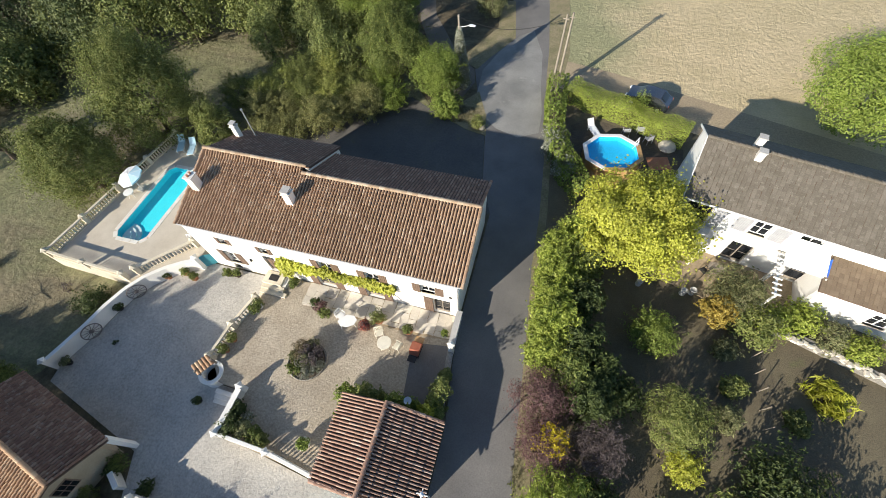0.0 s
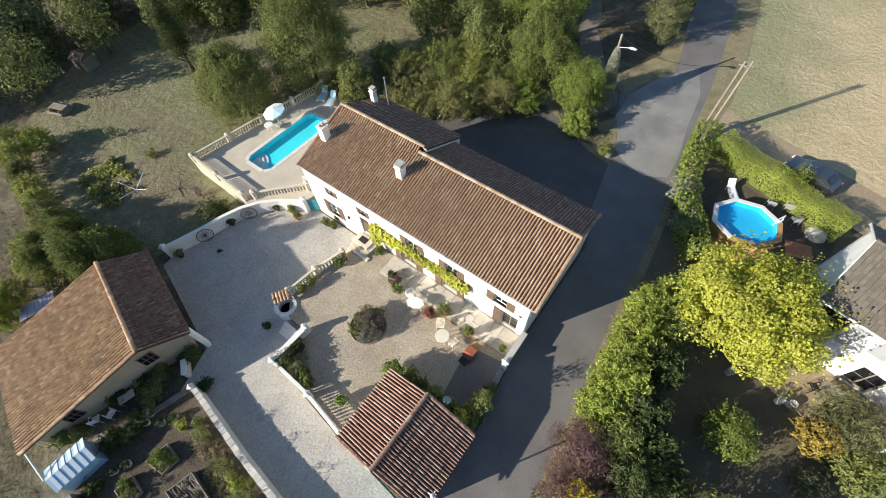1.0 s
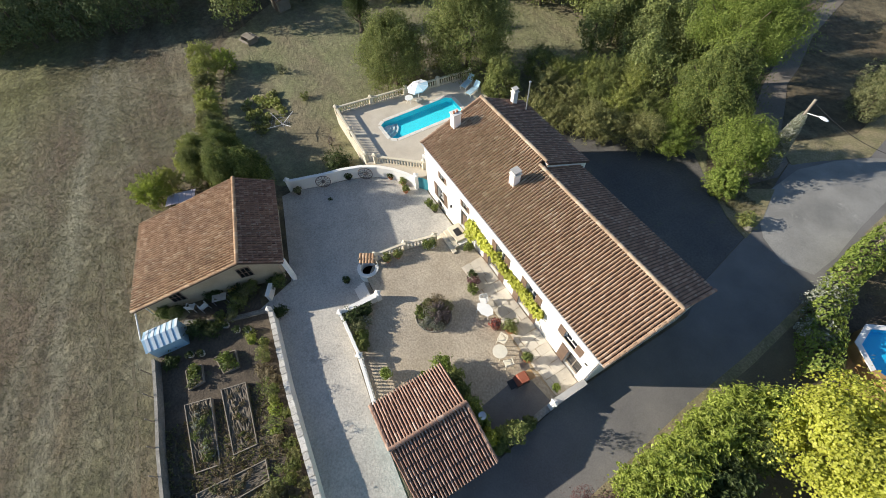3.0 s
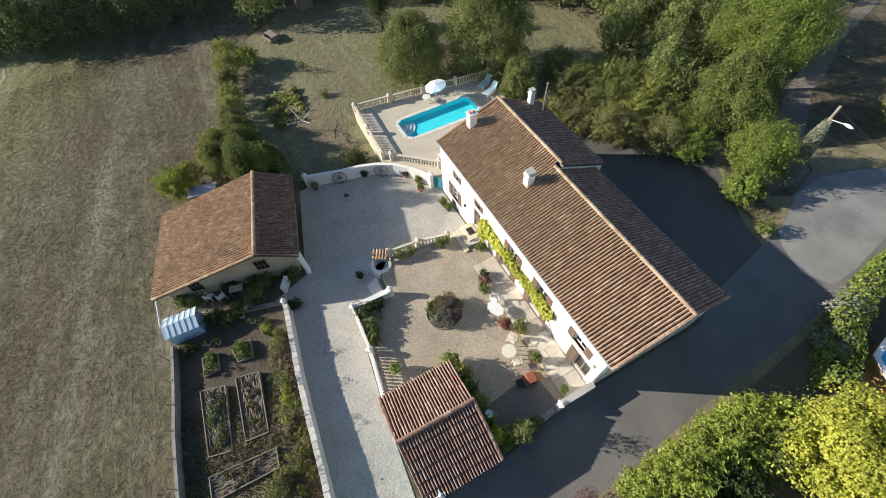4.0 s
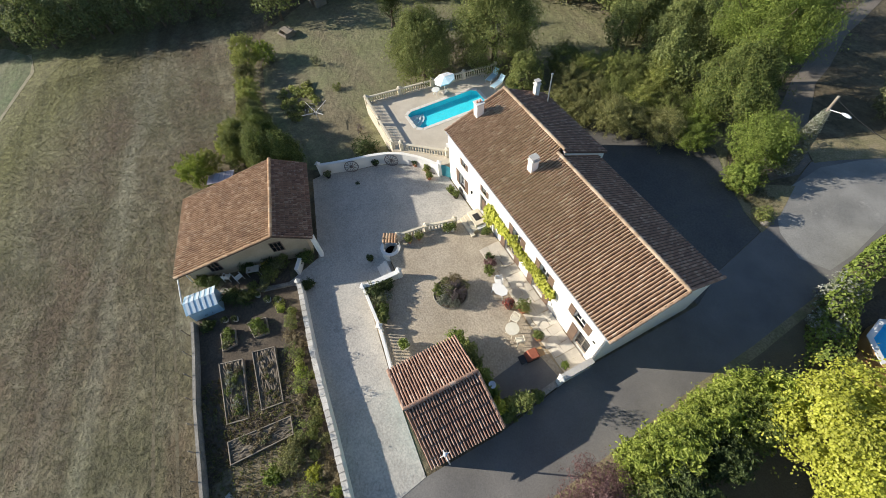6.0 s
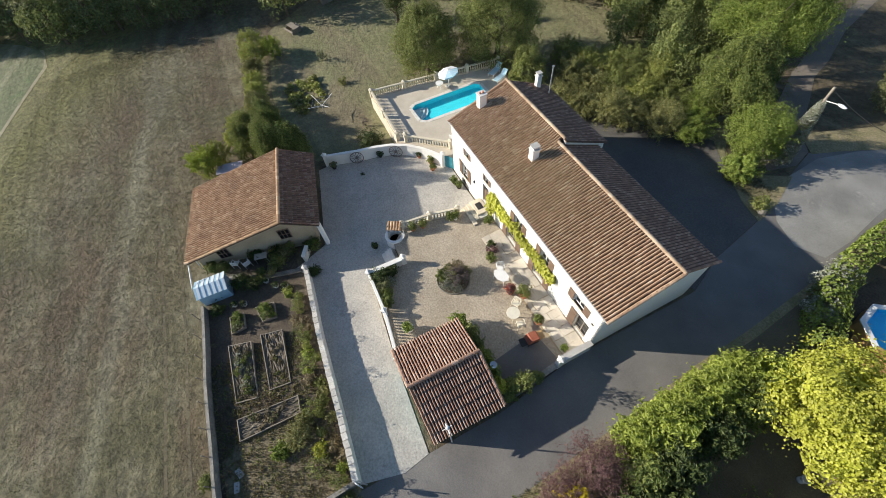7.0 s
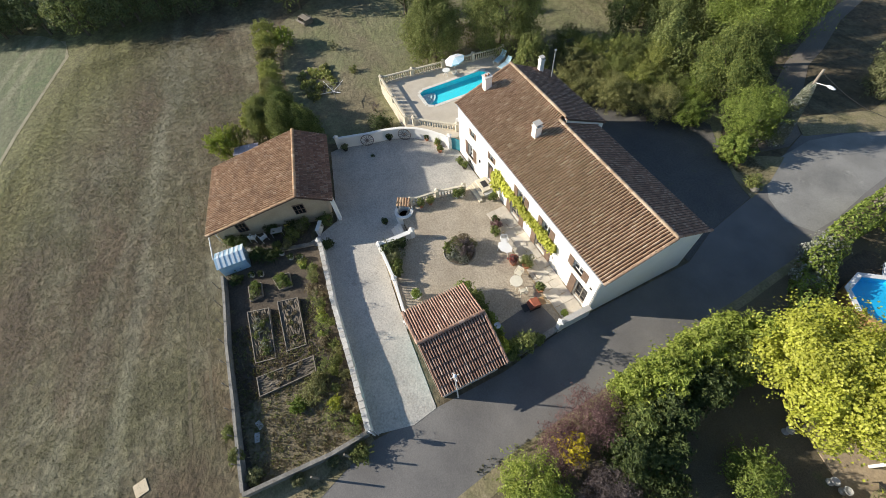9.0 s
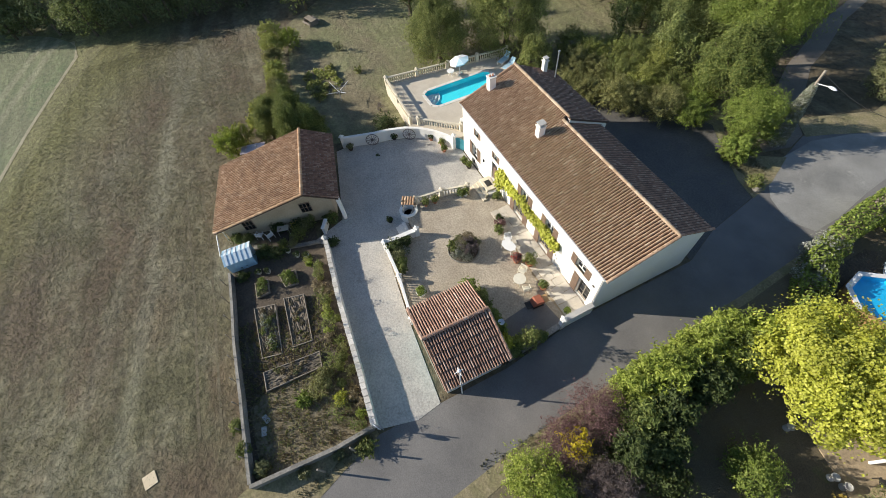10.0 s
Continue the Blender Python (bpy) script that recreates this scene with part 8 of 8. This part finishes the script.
for yy in (-3.2, -1.0):
    Build().box(-0.06, yy - 0.06, 0, 0.06, yy + 0.06, 2.55, 0.01).done("post", "frame", pg)
for i in range(9):
    Build().box(-0.26, -3.2 + 0.4 * i, 2.7, 0.26, -3.12 + 0.4 * i, 2.8, 0.01).done("slat", "frame", pg)
for i, (lx, ly) in enumerate([(3.4, -1.6), (4.6, -2.2)]):
    x, y = at_nb(lx, ly)
    garden_chair(x, y, 0.1, 40 + 70 * i, "black", "dark garden chair on the neighbouring terrace")
x, y = at_nb(4.0, -1.3)
round_table(x, y, 0.1, 0.5, "oldwood", "round wooden table on the neighbouring terrace")
shrub("pampas_shrub", *at_nb(5.0, -3.0), 3.2, 1.5, "leafgrey", 1001, 2600, 0.34, label="tall feathery grey-green shrub before the terrace", clumps=20, slim=0.14)
low_wall("dry_stone_wall", [(19.2, 4.3), (20.9, 4.05), (26.2, 2.3), (34, 0.0)], 0.5, 0.45, "greystone", "low dry-stone wall of pale rough stones", "greystone", capw=0.0, caph=0.02)
rnd = random.Random(8)
for i in range(60):
    t = i / 59
    x, y = 19.0 + 8.5 * t, 4.35 - 2.45 * t + (0.35 if t < 0.2 else 0.0) * (0.2 - t)
    st = thing("wall_stone", x + rnd.uniform(-0.1, 0.1), y + rnd.uniform(-0.2, 0.2), 0.5, rnd.uniform(0, 90), "pale rough stone on the dry-stone wall", "stone", "wall stones")
    w, d, hh = rnd.uniform(0.1, 0.2), rnd.uniform(0.08, 0.16), rnd.uniform(0.08, 0.18)
    Build().box(-w, -d, -0.05, w, d, hh, 0.03).done("stone", "paving", st)
fn = thing("wire_fence", 18.4, 3.2, 0, 0, "old post and wire fence in the garden", "fence")
for i in range(6):
    Build().tube((0.05 * i, -1.1 * i, -0.2), (0.05 * i, -1.1 * i, 1.2), 0.035, n=6).done("post", "oldwood", fn)
for z in (0.4, 0.75, 1.1):
    Build().tube((0, 0, z), (0.25, -5.5, z), 0.008, n=4).done("wire", "iron", fn)


def oct_pool():
    p = thing("round_pool", 8.6, 16.95, 0, 12, "octagonal above-ground pool with a honey wood surround", "swimming pool")
    rx, ry, hh = 2.42, 2.12, 1.1
    ang = [math.pi / 8 + math.pi / 4 * i for i in range(8)]
    out = [(rx * math.cos(a), ry * math.sin(a)) for a in ang]
    inn = [(0.9 * x, 0.9 * y) for x, y in out]
    for i in range(8):
        j = (i + 1) % 8
        sd = Build().prism([inn[i], out[i], out[j], inn[j]], 0.0, hh - 0.04)
        sd.done("side_panel", "deckwood", p)
        Build().prism([(inn[i][0] * 0.99, inn[i][1] * 0.99), (out[i][0] * 1.05, out[i][1] * 1.05), (out[j][0] * 1.05, out[j][1] * 1.05), (inn[j][0] * 0.99, inn[j][1] * 0.99)], hh - 0.035, hh + 0.02).done("rim_board", "frame" if i < 5 else "deckwood", p)
    b = Build()
    b.add([(x * 0.995, y * 0.995, hh) for x, y in inn] + [(x * 0.995, y * 0.995, 0.62) for x, y in inn], [(i, 8 + i, 8 + (i + 1) % 8, (i + 1) % 8) for i in range(8)] + [tuple(range(8, 16))])
    b.done("liner", "octliner", p)
    Build().add([(x * 0.994, y * 0.994, hh - 0.12) for x, y in inn], [tuple(range(8))]).done("water", "water", p)
    for s in (-0.2, 0.2):
        Build().tube((2.2 + s * 0.3, 0.9 + s, 0.0), (2.1 + s * 0.3, 0.85 + s, 1.75), 0.03, n=8).tube((2.1 + s * 0.3, 0.85 + s, 1.75), (1.75 + s * 0.3, 0.7 + s, 1.0), 0.03, n=8).done("ladder_rail", "steel", p)
    for k in range(4):
        Build().box(2.0, 0.68, 0.25 + 0.25 * k, 2.25, 1.1, 0.29 + 0.25 * k, 0.005).done("ladder_step", "frame", p)


oct_pool()
dk = thing("pool_deck", 9.2, 15.0, 0.0, 12, "honey-coloured timber deck beside the round pool", "deck")
for i in range(14):
    Build().box(-2.0, -1.1 + 0.15 * i, 0.02, 1.8, -0.96 + 0.15 * i, 0.14, 0.006).done("board", "deckwood", dk)
pvd = Build().prism([(5.3, 14), (5.0, 20.5), (6.5, 22.0), (14.6, 19.7), (14.4, 15.5), (12, 13.5)], -0.2, 0.03).done("poolside_paving", "soil")
tagged(pvd, "bare brown earth round the octagonal pool", "paving", kind="structure")
lounger(6.9, 20.2, 0.03, 30, "white sun lounger beside the round pool", "fabricwhite")
for i, (x, y, rz) in enumerate([(9.7, 20.4, 10), (10.9, 20.9, 5), (11.6, 19.9, 40)]):
    garden_chair(x, y, 0.03, rz, "greyshutter", "grey garden chair beside the round pool", group="poolside chairs")
rk = thing("garden_boulder", 13.2, 19.6, 0.03, 30, "large tan boulder beside the hedge", "boulder")
Build().lathe([(0.6, -0.1), (0.75, 0.15), (0.6, 0.4), (0.3, 0.52), (0.02, 0.55)], n=11).done("boulder", "deck", rk)
ms = thing("patio_mat", 12.6, 17.6, 0.035, 15, "tan outdoor mat on the slabs", "mat")
Build().box(-0.9, -0.7, 0, 0.9, 0.7, 0.02, 0.004).done("mat", "terracotta", ms)
for i, (x, y) in enumerate([(11.4, 5.6), (14.3, 5.6), (14.9, 5.8)]):
    st = thing("stone_ornament", x, y, 0.0, 40 * i, "weathered white stone garden ornament", "ornament")
    Build().lathe([(0.2, 0), (0.2, 0.1), (0.1, 0.16), (0.09, 0.32), (0.2, 0.42), (0.24, 0.52), (0.2, 0.56), (0.14, 0.5), (0.02, 0.48)], n=12).done("ornament", "concrete", st)


def car():
    c = thing("parked_car", 11.4, 25.1, 0.0, -18, "silver hatchback parked behind the clipped hedge", "car")
    side = [(-1.95, 0.35), (-1.98, 0.62), (-1.85, 0.82), (-1.15, 0.92), (-0.55, 1.36), (0.1, 1.46), (1.05, 1.42), (1.6, 1.05), (1.92, 0.92), (1.97, 0.5), (1.9, 0.33)]
    vs, n = [], len(side)
    for yy, k in ((-0.86, 0.0), (-0.8, 1.0), (0.8, 1.0), (0.86, 0.0)):
        for x, z in side:
            inset = 0.12 if z > 0.95 else 0.0
            vs.append((x * (1 if k else 0.985), yy - math.copysign(inset, yy), z if k else max(0.33, z - 0.03)))
    fs = [(a * n + i, a * n + (i + 1) % n, (a + 1) * n + (i + 1) % n, (a + 1) * n + i) for a in range(3) for i in range(n)] + [tuple(range(n)), tuple(range(3 * n, 4 * n))[::-1]]
    bo = Build().add(vs, fs).done("body", "carpaint", c)
    Build().add([(-1.12, -0.62, 0.96), (-1.12, 0.62, 0.96), (-0.58, 0.56, 1.36), (-0.58, -0.56, 1.36)], [(0, 1, 2, 3)]).done("windscreen", "darkglass", c).location = (-0.012, 0, 0.02)
    Build().add([(1.57, -0.58, 1.09), (1.57, 0.58, 1.09), (1.08, 0.55, 1.42), (1.08, -0.55, 1.42)], [(3, 2, 1, 0)]).done("rear_window", "darkglass", c).location = (0.012, 0, 0.02)
    for s in (-1, 1):
        Build().add([(-1.0, s * 0.765, 0.97), (-0.5, s * 0.70, 1.32), (1.0, s * 0.70, 1.37), (1.35, s * 0.75, 1.05)], [(0, 1, 2, 3) if s > 0 else (3, 2, 1, 0)]).done("side_window", "darkglass", c)
        for xx in (-1.25, 1.2):
            w = Build().tube((xx, s * 0.68, 0.31), (xx, s * 0.87, 0.31), 0.31, n=18).done("wheel", "tyre", c)
            Build().tube((xx, s * 0.84, 0.31), (xx, s * 0.885, 0.31), 0.19, n=14).done("rim", "steel", w)
        Build().box(-2.0, s * 0.62 - 0.15, 0.66, -1.88, s * 0.62 + 0.15, 0.8, 0.02).done("headlight", "lampglass", c)
        Build().box(1.88, s * 0.66 - 0.1, 0.72, 1.98, s * 0.66 + 0.1, 0.95, 0.02).done("tail_light", "redfabric", c)
        Build().box(-0.85, s * 0.9 - 0.08, 0.95, -0.7, s * 0.9 + 0.08, 1.06, 0.02).done("wing_mirror", "carpaint", c)


car()
shrub("clipped_bush", 10.6, 23.6, 2.3, 0.7, "leafbright", 1010, 1100, 0.14, label="rounded bush rising above the clipped hedge")

# ---- grass ----
rng = np.random.default_rng(55)
sp = np.stack([-1 - 57 * rng.random(36000) ** 0.8, rng.uniform(-46, -24.8, 36000)], 1)
sp = sp[sp[:, 1] > -43.4 - (sp[:, 0] + 39.4) * 0.318 + rng.normal(0, 0.5, len(sp))]
tuft_field("meadow_grass", sp, "blade", 56, 0.07, "short dry tufts of mown meadow grass", 3)
sp = np.concatenate([np.stack([rng.uniform(-62, -28.0, 8700), rng.uniform(-25, -16.5, 8700)], 1), np.stack([rng.uniform(-28.5, -20, 600), rng.uniform(-25, -22.6, 600)], 1), np.stack([rng.uniform(-64, -55, 4000), rng.uniform(-34, -20, 4000)], 1)])
tuft_field("meadow_grass", sp, "blade", 57, 0.07, "short olive tufts of meadow grass", 3)
sp = np.concatenate([np.stack([rng.uniform(0.6, 1.3, 180) + np.linspace(0, 1.6, 180), np.linspace(-17, -24, 180) + rng.normal(0, 0.3, 180)], 1), np.stack([5.1 + rng.uniform(0, 0.6, 260), rng.uniform(-12, 8, 260)], 1), np.stack([rng.uniform(-5.6, -3.2, 200), rng.uniform(18.6, 21, 200)], 1)])
tuft_field("verge_grass", sp, "blade", 58, 0.13, "straw-coloured tufts along the verge", 6)
sp = np.stack([rng.uniform(-11, 0.1, 3000), rng.uniform(-24, -17, 3000)], 1)
tuft_field("garden_weeds", sp[:1800], "dryplant", 59, 0.2, "dry weeds over the kitchen garden soil", 5)
tuft_field("garden_weeds", sp[1800:], "leafolive", 60, 0.16, "low olive weeds over the kitchen garden soil", 5)
